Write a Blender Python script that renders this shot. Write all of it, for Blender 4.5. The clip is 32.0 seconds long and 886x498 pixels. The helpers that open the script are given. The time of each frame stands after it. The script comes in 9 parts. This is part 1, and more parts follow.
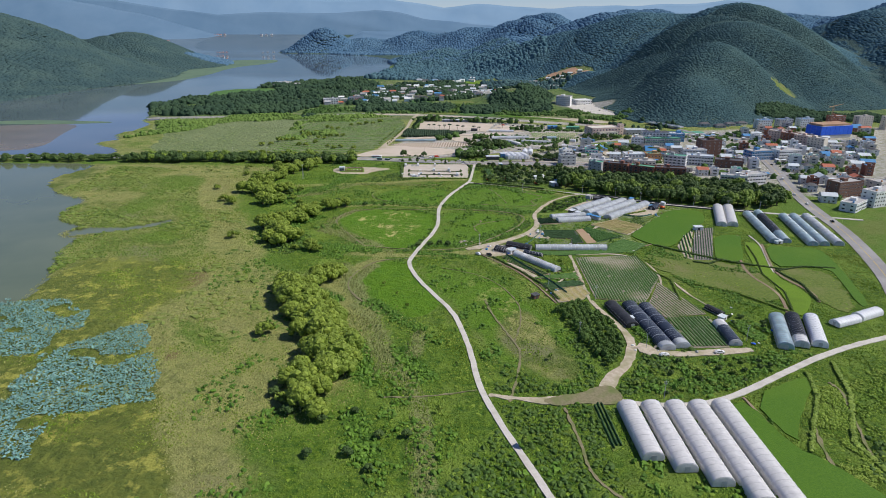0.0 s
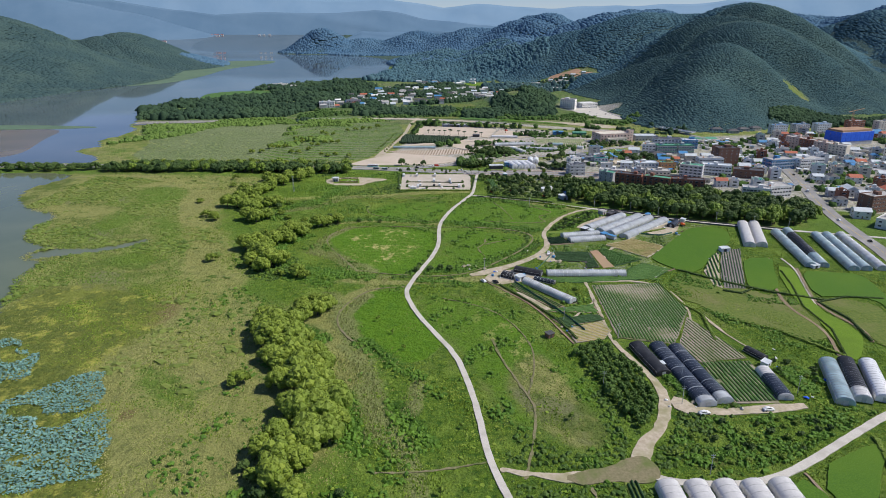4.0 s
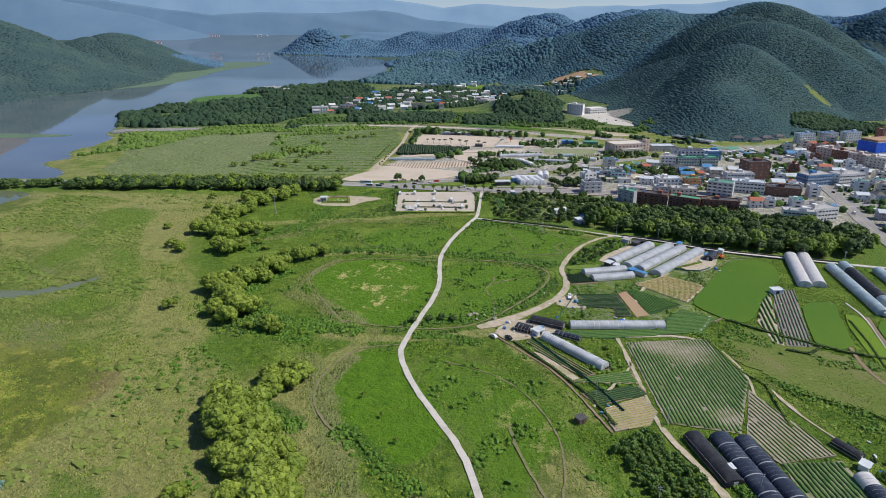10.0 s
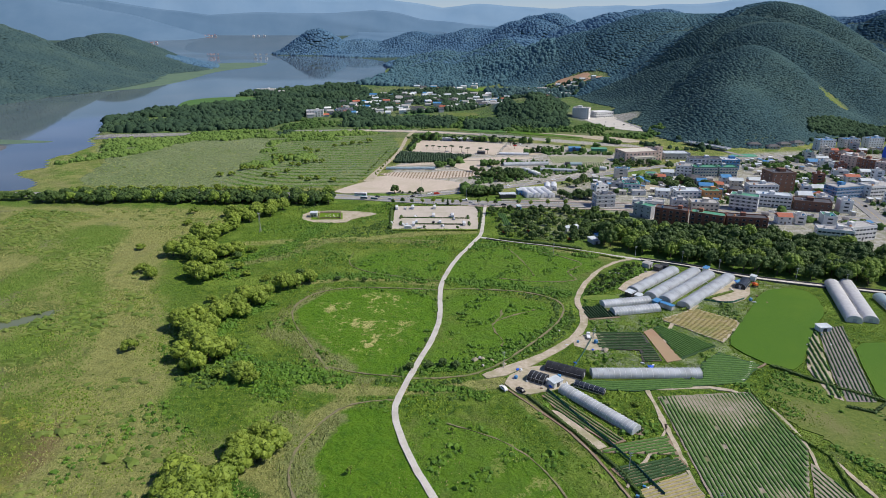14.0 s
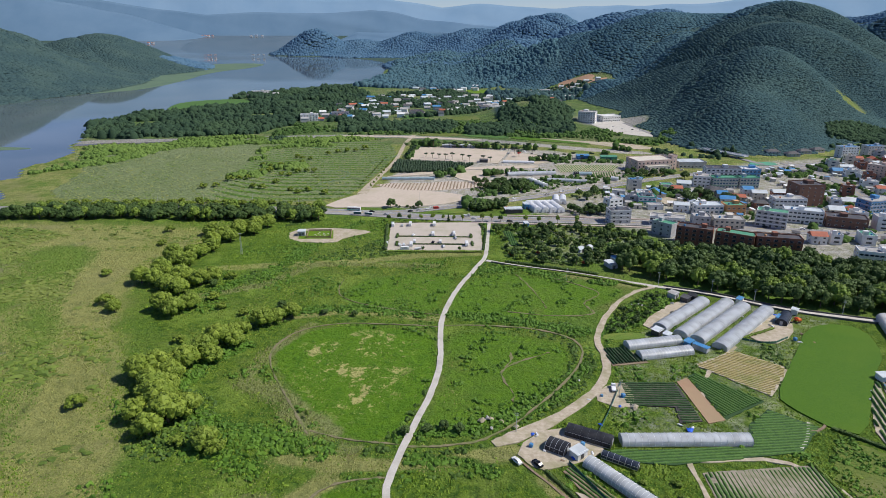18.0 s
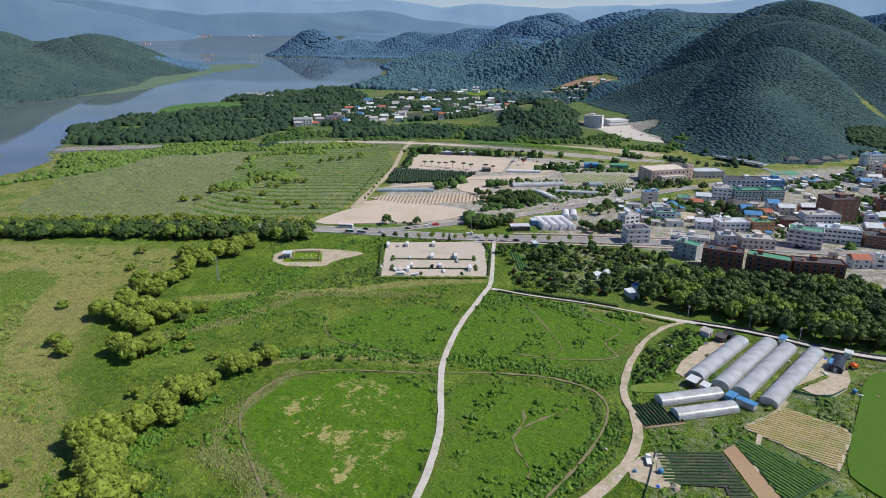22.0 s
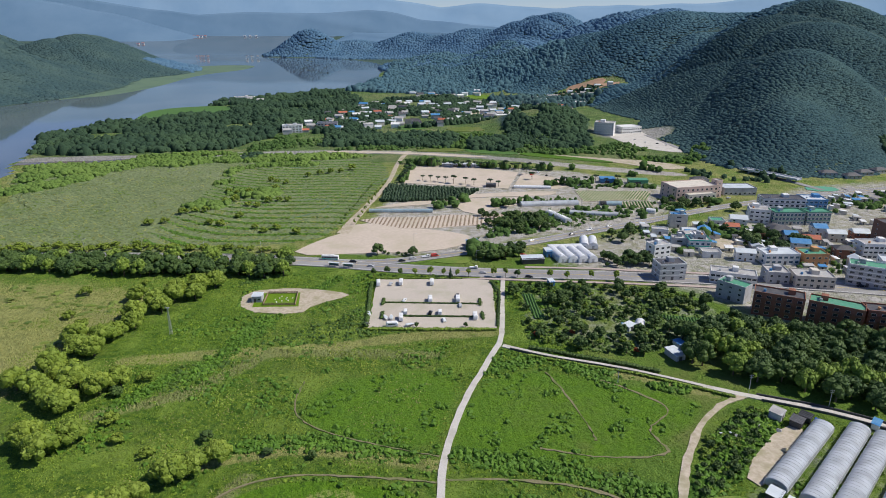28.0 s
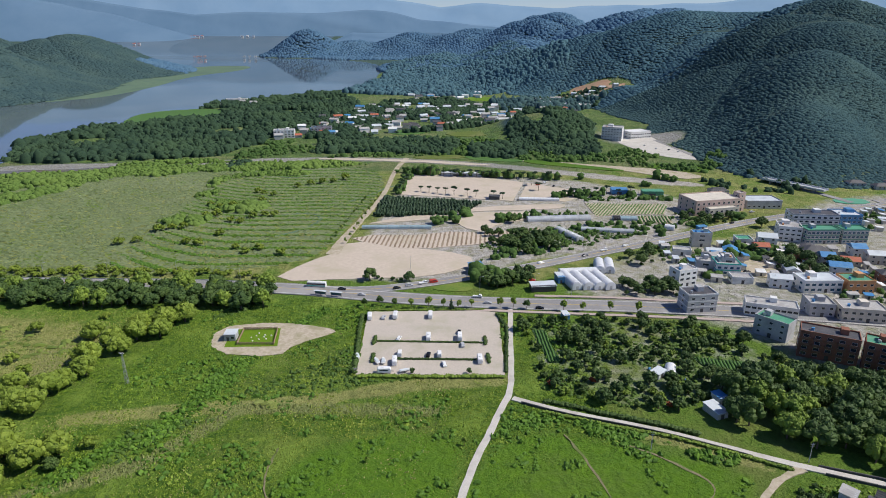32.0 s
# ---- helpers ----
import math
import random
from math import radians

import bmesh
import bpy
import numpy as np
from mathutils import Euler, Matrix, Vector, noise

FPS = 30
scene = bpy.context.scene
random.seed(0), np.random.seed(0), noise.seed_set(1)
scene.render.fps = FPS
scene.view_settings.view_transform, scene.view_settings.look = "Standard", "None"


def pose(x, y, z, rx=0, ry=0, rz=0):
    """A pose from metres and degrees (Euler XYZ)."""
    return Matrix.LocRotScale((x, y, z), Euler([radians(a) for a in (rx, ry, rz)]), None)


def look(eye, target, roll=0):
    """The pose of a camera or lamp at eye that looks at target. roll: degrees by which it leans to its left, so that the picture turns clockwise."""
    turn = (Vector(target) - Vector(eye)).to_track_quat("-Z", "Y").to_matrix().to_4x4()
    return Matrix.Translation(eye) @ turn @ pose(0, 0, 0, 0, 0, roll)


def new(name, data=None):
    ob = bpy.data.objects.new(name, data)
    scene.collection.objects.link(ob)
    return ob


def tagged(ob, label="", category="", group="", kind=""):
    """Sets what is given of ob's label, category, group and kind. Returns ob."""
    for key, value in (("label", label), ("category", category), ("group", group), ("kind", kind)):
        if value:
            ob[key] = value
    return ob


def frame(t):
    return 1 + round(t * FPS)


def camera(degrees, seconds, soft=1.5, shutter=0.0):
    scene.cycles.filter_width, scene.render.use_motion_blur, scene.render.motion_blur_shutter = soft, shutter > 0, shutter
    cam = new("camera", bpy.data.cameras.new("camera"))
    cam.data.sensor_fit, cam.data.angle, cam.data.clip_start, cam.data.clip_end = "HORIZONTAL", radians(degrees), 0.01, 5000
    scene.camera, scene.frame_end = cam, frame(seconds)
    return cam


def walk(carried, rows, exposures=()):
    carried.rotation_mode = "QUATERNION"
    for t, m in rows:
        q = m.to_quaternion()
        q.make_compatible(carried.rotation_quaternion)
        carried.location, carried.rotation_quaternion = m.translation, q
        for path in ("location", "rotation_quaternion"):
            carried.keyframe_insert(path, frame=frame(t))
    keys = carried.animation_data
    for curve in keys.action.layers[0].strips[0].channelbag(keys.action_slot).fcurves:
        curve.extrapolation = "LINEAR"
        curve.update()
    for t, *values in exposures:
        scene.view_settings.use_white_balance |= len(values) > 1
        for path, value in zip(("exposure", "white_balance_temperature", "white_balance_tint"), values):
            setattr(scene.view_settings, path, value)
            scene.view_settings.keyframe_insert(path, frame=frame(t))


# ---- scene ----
# ---------------------------------------------------------------- camera
cam = camera(70.6, 32.0, 0.9)
ROWS = [
    (0, pose(0.00, 0.00, 140.00, 70.331, -0.147, -0.881)),
    (2, pose(-0.17, 21.92, 140.36, 70.334, -0.147, -0.902)),
    (4, pose(-0.30, 44.06, 140.68, 70.338, -0.147, -0.923)),
    (6, pose(-0.39, 66.38, 140.97, 70.342, -0.147, -0.944)),
    (8, pose(-0.45, 88.86, 141.21, 70.346, -0.147, -0.965)),
    (10, pose(-0.46, 111.47, 141.41, 70.350, -0.147, -0.986)),
    (12, pose(-0.44, 134.19, 141.58, 70.354, -0.147, -1.007)),
    (14, pose(-0.37, 156.98, 141.71, 70.357, -0.147, -1.028)),
    (16, pose(-0.27, 179.83, 141.80, 70.361, -0.147, -1.049)),
    (18, pose(-0.13, 202.71, 141.85, 70.365, -0.147, -1.069)),
    (20, pose(0.06, 225.59, 141.86, 70.369, -0.147, -1.090)),
    (22, pose(0.28, 248.44, 141.83, 70.373, -0.147, -1.111)),
    (24, pose(0.54, 271.24, 141.76, 70.376, -0.147, -1.132)),
    (26, pose(0.84, 293.96, 141.65, 70.380, -0.147, -1.153)),
    (28, pose(1.18, 316.57, 141.51, 70.384, -0.147, -1.174)),
    (30, pose(1.55, 339.06, 141.32, 70.388, -0.147, -1.195)),
    (32, pose(1.97, 361.38, 141.10, 70.392, -0.147, -1.216)),
]
walk(cam, ROWS)

# ---------------------------------------------------------------- sky and sun
SUN_ELEV, SUN_AZ = radians(50), radians(94)  # azimuth clockwise from +y
world = bpy.data.worlds.new("sky")
scene.world = world
world.use_nodes = True
wn = world.node_tree
sky = wn.nodes.new("ShaderNodeTexSky")
sky.sky_type = "NISHITA"
sky.sun_disc = False
sky.sun_elevation, sky.sun_rotation = SUN_ELEV, SUN_AZ
sky.altitude = 1200
sky.air_density, sky.dust_density, sky.ozone_density = 1.0, 0.15, 2.0
wn.nodes["Background"].inputs[1].default_value = 0.080
tint = wn.nodes.new("ShaderNodeMix")  # tints the sky a little bluer than the model gives it
tint.data_type, tint.blend_type = "RGBA", "MULTIPLY"
tint.inputs[0].default_value = 1.0
tint.inputs[7].default_value = (0.86, 0.94, 1.26, 1)
wn.links.new(sky.outputs[0], tint.inputs[6])
wn.links.new(tint.outputs[2], wn.nodes["Background"].inputs[0])
sun = new("sun", bpy.data.lights.new("sun", "SUN"))
sun.data.energy, sun.data.angle, sun.data.color = 4.5, radians(0.55), (1.0, 0.95, 0.87)
to_sun = Vector((math.sin(SUN_AZ) * math.cos(SUN_ELEV), math.cos(SUN_AZ) * math.cos(SUN_ELEV), math.sin(SUN_ELEV)))
sun.matrix_world = look(to_sun * 500, (0, 0, 0))

# ---------------------------------------------------------------- materials
def nodes_of(name):
    m = bpy.data.materials.new(name)
    m.use_nodes = True
    nt = m.node_tree
    return m, nt, nt.nodes["Principled BSDF"]


def node(nt, kind, **values):
    n = nt.nodes.new("ShaderNode" + kind)
    for key, value in values.items():
        n.inputs[key.replace("_", " ")].default_value = value
    return n


def noise_of(nt, scale, detail=4.0, rough=0.6):
    """Noise over the world's metres."""
    geo = node(nt, "NewGeometry")
    n = node(nt, "TexNoise", Scale=scale, Detail=detail, Roughness=rough)
    nt.links.new(geo.outputs["Position"], n.inputs["Vector"])
    return n.outputs[0]


def ramp(nt, value, lo, hi):
    n = node(nt, "MapRange")
    n.inputs[1].default_value, n.inputs[2].default_value = lo, hi
    nt.links.new(value, n.inputs[0])
    return n.outputs[0]


def mix(nt, fac, a, b):
    n = nt.nodes.new("ShaderNodeMix")
    n.data_type = "RGBA"
    for socket, value in ((n.inputs[0], fac), (n.inputs[6], a), (n.inputs[7], b)):
        if hasattr(value, "is_linked"):
            nt.links.new(value, socket)
        elif isinstance(value, (int, float)):
            socket.default_value = value
        else:
            socket.default_value = (*value, 1)
    return n.outputs[2]


def bumped(nt, bsdf, height, strength, distance):
    b = node(nt, "Bump", Strength=strength, Distance=distance)
    nt.links.new(height, b.inputs["Height"])
    nt.links.new(b.outputs[0], bsdf.inputs["Normal"])


def surf(name, a, b, c=None, fine=1.5, coarse=0.08, rough=0.8, metal=0.0, bump=0.3, depth=0.1, spread=0.0):
    """A surface that varies from a to b in its grain and towards c in large stains; spread: how far single pieces differ."""
    m, nt, bsdf = nodes_of(name)
    grain = noise_of(nt, fine)
    col = mix(nt, ramp(nt, grain, 0.35, 0.65), a, b)
    if c:
        col = mix(nt, ramp(nt, noise_of(nt, coarse, 3), 0.48, 0.68), col, c)
    if spread:
        info = node(nt, "ObjectInfo")
        hsv = node(nt, "HueSaturation")
        hsv2 = node(nt, "MapRange")
        nt.links.new(info.outputs["Random"], hsv2.inputs[0])
        hsv2.inputs[3].default_value, hsv2.inputs[4].default_value = 1 - spread, 1 + spread
        nt.links.new(hsv2.outputs[0], hsv.inputs["Value"])
        nt.links.new(col, hsv.inputs["Color"])
        col = hsv.outputs[0]
    nt.links.new(col, bsdf.inputs["Base Color"])
    bsdf.inputs["Roughness"].default_value, bsdf.inputs["Metallic"].default_value = rough, metal
    bsdf.inputs["Specular IOR Level"].default_value = 0.3
    if bump:
        bumped(nt, bsdf, grain, bump, depth)
    return m


def leafy(name, a, b, c, per_object=True, fluff=0.0):
    """Leaves: every clump differs a little, and every plant too."""
    m, nt, bsdf = nodes_of(name)
    geo = node(nt, "NewGeometry")
    col = mix(nt, geo.outputs["Random Per Island"], a, b)
    if per_object:
        info = node(nt, "ObjectInfo")
        col = mix(nt, ramp(nt, info.outputs["Random"], 0.2, 1.6), col, c)
    else:
        col = mix(nt, ramp(nt, noise_of(nt, 0.012, 3), 0.42, 0.66), col, c)
    nt.links.new(col, bsdf.inputs["Base Color"])
    bsdf.inputs["Roughness"].default_value = 0.65
    bsdf.inputs["Specular IOR Level"].default_value = 0.25
    if fluff:
        leaf = noise_of(nt, fluff, 5, 0.7)
        col = mix(nt, ramp(nt, leaf, 0.40, 0.66), col, c)
        nt.links.new(col, bsdf.inputs["Base Color"])
        bumped(nt, bsdf, leaf, 0.5, 0.8 / fluff)
        bsdf.inputs["Roughness"].default_value = 0.9
        bsdf.inputs["Specular IOR Level"].default_value = 0.04
    return m


M = {}
# roads, soil, built ground
M["concrete"] = surf("path_concrete", (0.50, 0.47, 0.42), (0.58, 0.55, 0.50), (0.44, 0.41, 0.36), 2.0, 0.15, 0.9)
M["asphalt"] = surf("road_asphalt", (0.22, 0.215, 0.21), (0.28, 0.27, 0.265), (0.33, 0.32, 0.31), 1.0, 0.05, 0.85)
M["paint"] = surf("road_paint", (0.62, 0.62, 0.60), (0.7, 0.7, 0.68), None, 3, 0.1, 0.7, bump=0)
M["yellow_paint"] = surf("yellow_road_paint", (0.6, 0.42, 0.05), (0.66, 0.48, 0.08), None, 3, 0.1, 0.7, bump=0)
M["dirt"] = surf("dry_dirt", (0.38, 0.32, 0.235), (0.52, 0.45, 0.35), (0.30, 0.28, 0.16), 0.5, 0.11, 0.95, bump=0.5)
M["trail"] = surf("trodden_earth", (0.165, 0.155, 0.080), (0.245, 0.210, 0.125), (0.125, 0.16, 0.045), 0.9, 0.12, 0.95, bump=0.5)
M["sand"] = surf("pale_sand", (0.50, 0.42, 0.34), (0.56, 0.48, 0.39), (0.46, 0.40, 0.30), 0.4, 0.04, 0.95, bump=0.3)
M["gravel"] = surf("lot_gravel", (0.45, 0.40, 0.34), (0.53, 0.47, 0.40), (0.40, 0.37, 0.28), 1.2, 0.06, 0.95, bump=0.5)
M["paving"] = surf("pinkish_paving", (0.40, 0.32, 0.28), (0.47, 0.38, 0.34), None, 2, 0.1, 0.85)
M["soil"] = surf("dark_soil", (0.20, 0.15, 0.10), (0.27, 0.20, 0.14), (0.33, 0.26, 0.18), 0.8, 0.06, 0.95, bump=0.6)
M["mulch"] = surf("grey_mulch_film", (0.19, 0.165, 0.155), (0.25, 0.215, 0.20), (0.30, 0.26, 0.22), 1.0, 0.1, 0.6)
M["pale_soil"] = surf("pale_dry_soil", (0.255, 0.225, 0.165), (0.36, 0.315, 0.25), (0.16, 0.18, 0.075), 0.7, 0.06, 0.95, bump=0.5)
M["black_mulch"] = surf("black_mulch_film", (0.045, 0.042, 0.040), (0.075, 0.068, 0.062), (0.16, 0.13, 0.10), 1.0, 0.1, 0.55)
M["silt"] = surf("silty_shallows", (0.165, 0.135, 0.095), (0.205, 0.17, 0.12), (0.13, 0.125, 0.085), 0.02, 0.006, 0.25, bump=0)
M["fallow"] = surf("fallow_grass", (0.082, 0.128, 0.018), (0.145, 0.182, 0.035), (0.165, 0.172, 0.058), 0.6, 0.035, 0.9, bump=0.9, depth=0.5)
M["redsoil"] = surf("red_soil", (0.36, 0.22, 0.14), (0.44, 0.28, 0.18), (0.30, 0.24, 0.14), 0.08, 0.02, 0.95)
# crops and low plants
M["paddy"] = surf("rice_paddy", (0.044, 0.118, 0.002), (0.078, 0.168, 0.004), (0.082, 0.162, 0.004), 2.2, 0.02, 0.75, bump=0.7, depth=0.25)
M["paddy_ripe"] = surf("pale_rice_paddy", (0.095, 0.185, 0.004), (0.145, 0.240, 0.008), (0.100, 0.180, 0.005), 2.2, 0.05, 0.75, bump=0.7, depth=0.25)
M["crop"] = surf("green_crop", (0.055, 0.13, 0.028), (0.095, 0.19, 0.038), None, 1.5, 0.1, 0.75, bump=0.8, depth=0.2)
M["crop_dark"] = surf("dark_crop", (0.022, 0.06, 0.02), (0.045, 0.10, 0.03), None, 1.5, 0.1, 0.75, bump=0.8, depth=0.2)
M["crop_dry"] = surf("dry_crop", (0.34, 0.28, 0.11), (0.42, 0.35, 0.16), (0.26, 0.27, 0.08), 1.2, 0.1, 0.85, bump=0.8, depth=0.2)
M["grass"] = surf("verge_grass", (0.085, 0.155, 0.02), (0.16, 0.235, 0.035), (0.19, 0.22, 0.045), 1.2, 0.06, 0.85, bump=0.9, depth=0.3)
M["reed"] = leafy("reed_tufts", (0.225, 0.245, 0.064), (0.350, 0.355, 0.115), (0.35, 0.34, 0.125), False)
M["sedge"] = leafy("sedge_tufts", (0.105, 0.185, 0.022), (0.18, 0.265, 0.040), (0.15, 0.225, 0.04), False)
M["reed_green"] = leafy("green_reed_tufts", (0.130, 0.178, 0.076), (0.200, 0.248, 0.108), (0.195, 0.235, 0.115), False)
M["weed"] = leafy("weed_clumps", (0.090, 0.175, 0.012), (0.200, 0.300, 0.026), (0.235, 0.295, 0.045), False)
M["reed_mat"] = surf("water_grass", (0.100, 0.165, 0.105), (0.132, 0.198, 0.120), (0.090, 0.148, 0.105), 0.05, 0.008, 0.9, bump=0)
M["leaf_town"] = leafy("town_leaves", (0.035, 0.075, 0.024), (0.068, 0.125, 0.038), (0.085, 0.145, 0.04), False, 1.0)
M["drift"] = leafy("dry_reed_tufts", (0.20, 0.235, 0.075), (0.31, 0.315, 0.12), (0.24, 0.27, 0.09), False)
M["tussock"] = leafy("sedge_tussocks", (0.082, 0.135, 0.020), (0.165, 0.225, 0.038), (0.185, 0.225, 0.05), False)
M["scrub"] = leafy("scrub_leaves", (0.044, 0.092, 0.014), (0.090, 0.155, 0.022), (0.062, 0.115, 0.018), False)
M["lotus"] = leafy("lotus_leaves", (0.10, 0.235, 0.185), (0.26, 0.44, 0.385), (0.16, 0.30, 0.235), False)
M["kudzu"] = leafy("creeper_leaves", (0.048, 0.112, 0.010), (0.125, 0.235, 0.022), (0.08, 0.17, 0.018), False)
M["willow"] = leafy("willow_leaves", (0.122, 0.180, 0.020), (0.240, 0.305, 0.040), (0.135, 0.200, 0.026))
M["leaf"] = leafy("broad_leaves", (0.033, 0.067, 0.017), (0.067, 0.116, 0.027), (0.092, 0.145, 0.030))
M["leaf_light"] = leafy("light_leaves", (0.125, 0.195, 0.026), (0.225, 0.305, 0.045), (0.115, 0.185, 0.028))
M["orchard"] = leafy("orchard_leaves", (0.070, 0.135, 0.026), (0.135, 0.225, 0.045), (0.10, 0.175, 0.035))
M["leaf_red"] = leafy("red_leaves", (0.22, 0.05, 0.02), (0.32, 0.08, 0.03), (0.18, 0.05, 0.02))
M["needle"] = leafy("pine_needles", (0.02, 0.045, 0.022), (0.04, 0.075, 0.032), (0.03, 0.06, 0.025))
# next three: distance haze painted as blue into the crown colours
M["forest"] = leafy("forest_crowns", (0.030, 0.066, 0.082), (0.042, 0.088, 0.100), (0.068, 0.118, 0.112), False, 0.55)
M["forest_river_haze"] = leafy("river_hill_crowns", (0.030, 0.062, 0.074), (0.042, 0.082, 0.090), (0.068, 0.110, 0.100), False, 0.5)
M["forest_mid_haze"] = leafy("middle_forest_crowns", (0.050, 0.112, 0.148), (0.060, 0.128, 0.164), (0.080, 0.150, 0.170), False, 0.45)
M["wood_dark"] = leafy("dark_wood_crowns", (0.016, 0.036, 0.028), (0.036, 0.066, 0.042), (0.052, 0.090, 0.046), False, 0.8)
M["willow_wood"] = leafy("willow_thicket_crowns", (0.060, 0.118, 0.028), (0.115, 0.185, 0.042), (0.15, 0.225, 0.055), False, 0.9)
# farthest crowns, with the most haze blue in their base colour
M["forest_far_haze"] = leafy("far_forest_crowns", (0.056, 0.124, 0.208), (0.074, 0.150, 0.234), (0.092, 0.170, 0.242), False, 0.3)
M["bark"] = surf("bark", (0.10, 0.075, 0.05), (0.16, 0.12, 0.085), None, 4, 0.2, 0.95)
# built things
M["white"] = surf("white_paint", (0.72, 0.72, 0.70), (0.78, 0.78, 0.76), (0.62, 0.61, 0.58), 1.0, 0.2, 0.6, bump=0.1)
M["cream"] = surf("cream_wall", (0.60, 0.55, 0.46), (0.66, 0.61, 0.52), (0.52, 0.47, 0.40), 1.0, 0.2, 0.8, bump=0.1)
M["grey"] = surf("grey_wall", (0.40, 0.41, 0.42), (0.47, 0.48, 0.49), (0.34, 0.34, 0.34), 1.0, 0.2, 0.8, bump=0.1)
M["brick"] = surf("red_brick", (0.24, 0.10, 0.065), (0.32, 0.14, 0.09), (0.20, 0.09, 0.06), 3.0, 0.15, 0.85, bump=0.2)
M["pink"] = surf("pink_wall", (0.56, 0.42, 0.36), (0.62, 0.48, 0.41), (0.48, 0.36, 0.31), 1.0, 0.2, 0.8, bump=0.1)
M["brown"] = surf("brown_wall", (0.16, 0.085, 0.06), (0.22, 0.12, 0.085), None, 1.0, 0.2, 0.7, bump=0.1)
M["orange"] = surf("orange_wall", (0.58, 0.28, 0.12), (0.64, 0.34, 0.16), None, 1.0, 0.2, 0.7, bump=0.1)
M["roof_grey"] = surf("roof_concrete", (0.36, 0.35, 0.34), (0.46, 0.45, 0.43), (0.30, 0.29, 0.28), 0.8, 0.15, 0.9, bump=0.2)
M["roof_green"] = surf("green_roof_coat", (0.07, 0.26, 0.16), (0.10, 0.32, 0.20), (0.14, 0.30, 0.20), 0.6, 0.15, 0.6, bump=0.1)
M["roof_blue"] = surf("blue_sheet_roof", (0.05, 0.20, 0.42), (0.08, 0.26, 0.50), (0.12, 0.28, 0.45), 0.6, 0.15, 0.45, bump=0.1)
M["roof_pale"] = surf("pale_sheet_roof", (0.55, 0.60, 0.62), (0.62, 0.66, 0.68), (0.48, 0.52, 0.54), 0.6, 0.15, 0.45, bump=0.1)
M["roof_dark"] = surf("dark_tile_roof", (0.06, 0.06, 0.065), (0.10, 0.10, 0.105), (0.13, 0.12, 0.12), 1.0, 0.15, 0.6, bump=0.2)
M["roof_red"] = surf("red_tile_roof", (0.40, 0.12, 0.07), (0.48, 0.16, 0.09), (0.34, 0.12, 0.08), 1.0, 0.15, 0.7, bump=0.2)
M["tarp"] = surf("blue_tarp", (0.02, 0.10, 0.60), (0.03, 0.14, 0.70), None, 0.3, 0.1, 0.5, bump=0.3)
M["shade"] = surf("black_shade_net", (0.014, 0.015, 0.018), (0.028, 0.03, 0.034), (0.05, 0.05, 0.055), 2.0, 0.2, 0.55, bump=0.2)
M["shade_blue"] = surf("blue_black_shade_net", (0.020, 0.028, 0.045), (0.035, 0.045, 0.065), (0.06, 0.07, 0.09), 2.0, 0.2, 0.4, bump=0.2)
M["steel"] = surf("galvanised_steel", (0.50, 0.51, 0.52), (0.58, 0.59, 0.60), None, 3, 0.2, 0.4, 0.7, bump=0)
M["dark_steel"] = surf("dark_steel", (0.07, 0.07, 0.075), (0.10, 0.10, 0.105), None, 3, 0.2, 0.5, 0.4, bump=0)
M["rubber"] = surf("rubber", (0.02, 0.02, 0.02), (0.03, 0.03, 0.03), None, 3, 0.2, 0.8, bump=0)
M["wood"] = surf("weathered_wood", (0.20, 0.14, 0.09), (0.28, 0.20, 0.13), None, 3, 0.2, 0.85)
M["red_paint"] = surf("red_paint", (0.45, 0.03, 0.02), (0.5, 0.05, 0.03), None, 2, 0.2, 0.4, bump=0)
M["orange_paint"] = surf("orange_paint", (0.7, 0.16, 0.03), (0.75, 0.2, 0.04), None, 2, 0.2, 0.4, bump=0)
M["teal_paint"] = surf("teal_paint", (0.05, 0.45, 0.36), (0.08, 0.5, 0.4), None, 2, 0.2, 0.4, bump=0)
M["fence_net"] = surf("green_fence_net", (0.04, 0.13, 0.10), (0.06, 0.17, 0.13), None, 2, 0.2, 0.7, bump=0)
M["green_net"] = surf("green_court", (0.08, 0.30, 0.19), (0.10, 0.34, 0.22), (0.12, 0.30, 0.20), 0.5, 0.1, 0.8, bump=0)
for key, col in (("car_white", (0.75, 0.75, 0.74)), ("car_black", (0.012, 0.012, 0.014)), ("car_silver", (0.42, 0.43, 0.45)), ("car_grey", (0.12, 0.125, 0.13)), ("car_blue", (0.03, 0.10, 0.35))):
    M[key] = surf(key, col, tuple(min(1, v * 1.06) for v in col), None, 2, 0.2, 0.25, bump=0)


def glass_of(name, col, rough=0.08):
    m, nt, bsdf = nodes_of(name)
    bsdf.inputs["Base Color"].default_value = (*col, 1)
    bsdf.inputs["Roughness"].default_value = rough
    bsdf.inputs["Specular IOR Level"].default_value = 0.8
    return m


M["glass"] = glass_of("window_glass", (0.03, 0.04, 0.05))
M["glass_blue"] = glass_of("blue_glass", (0.04, 0.10, 0.16))


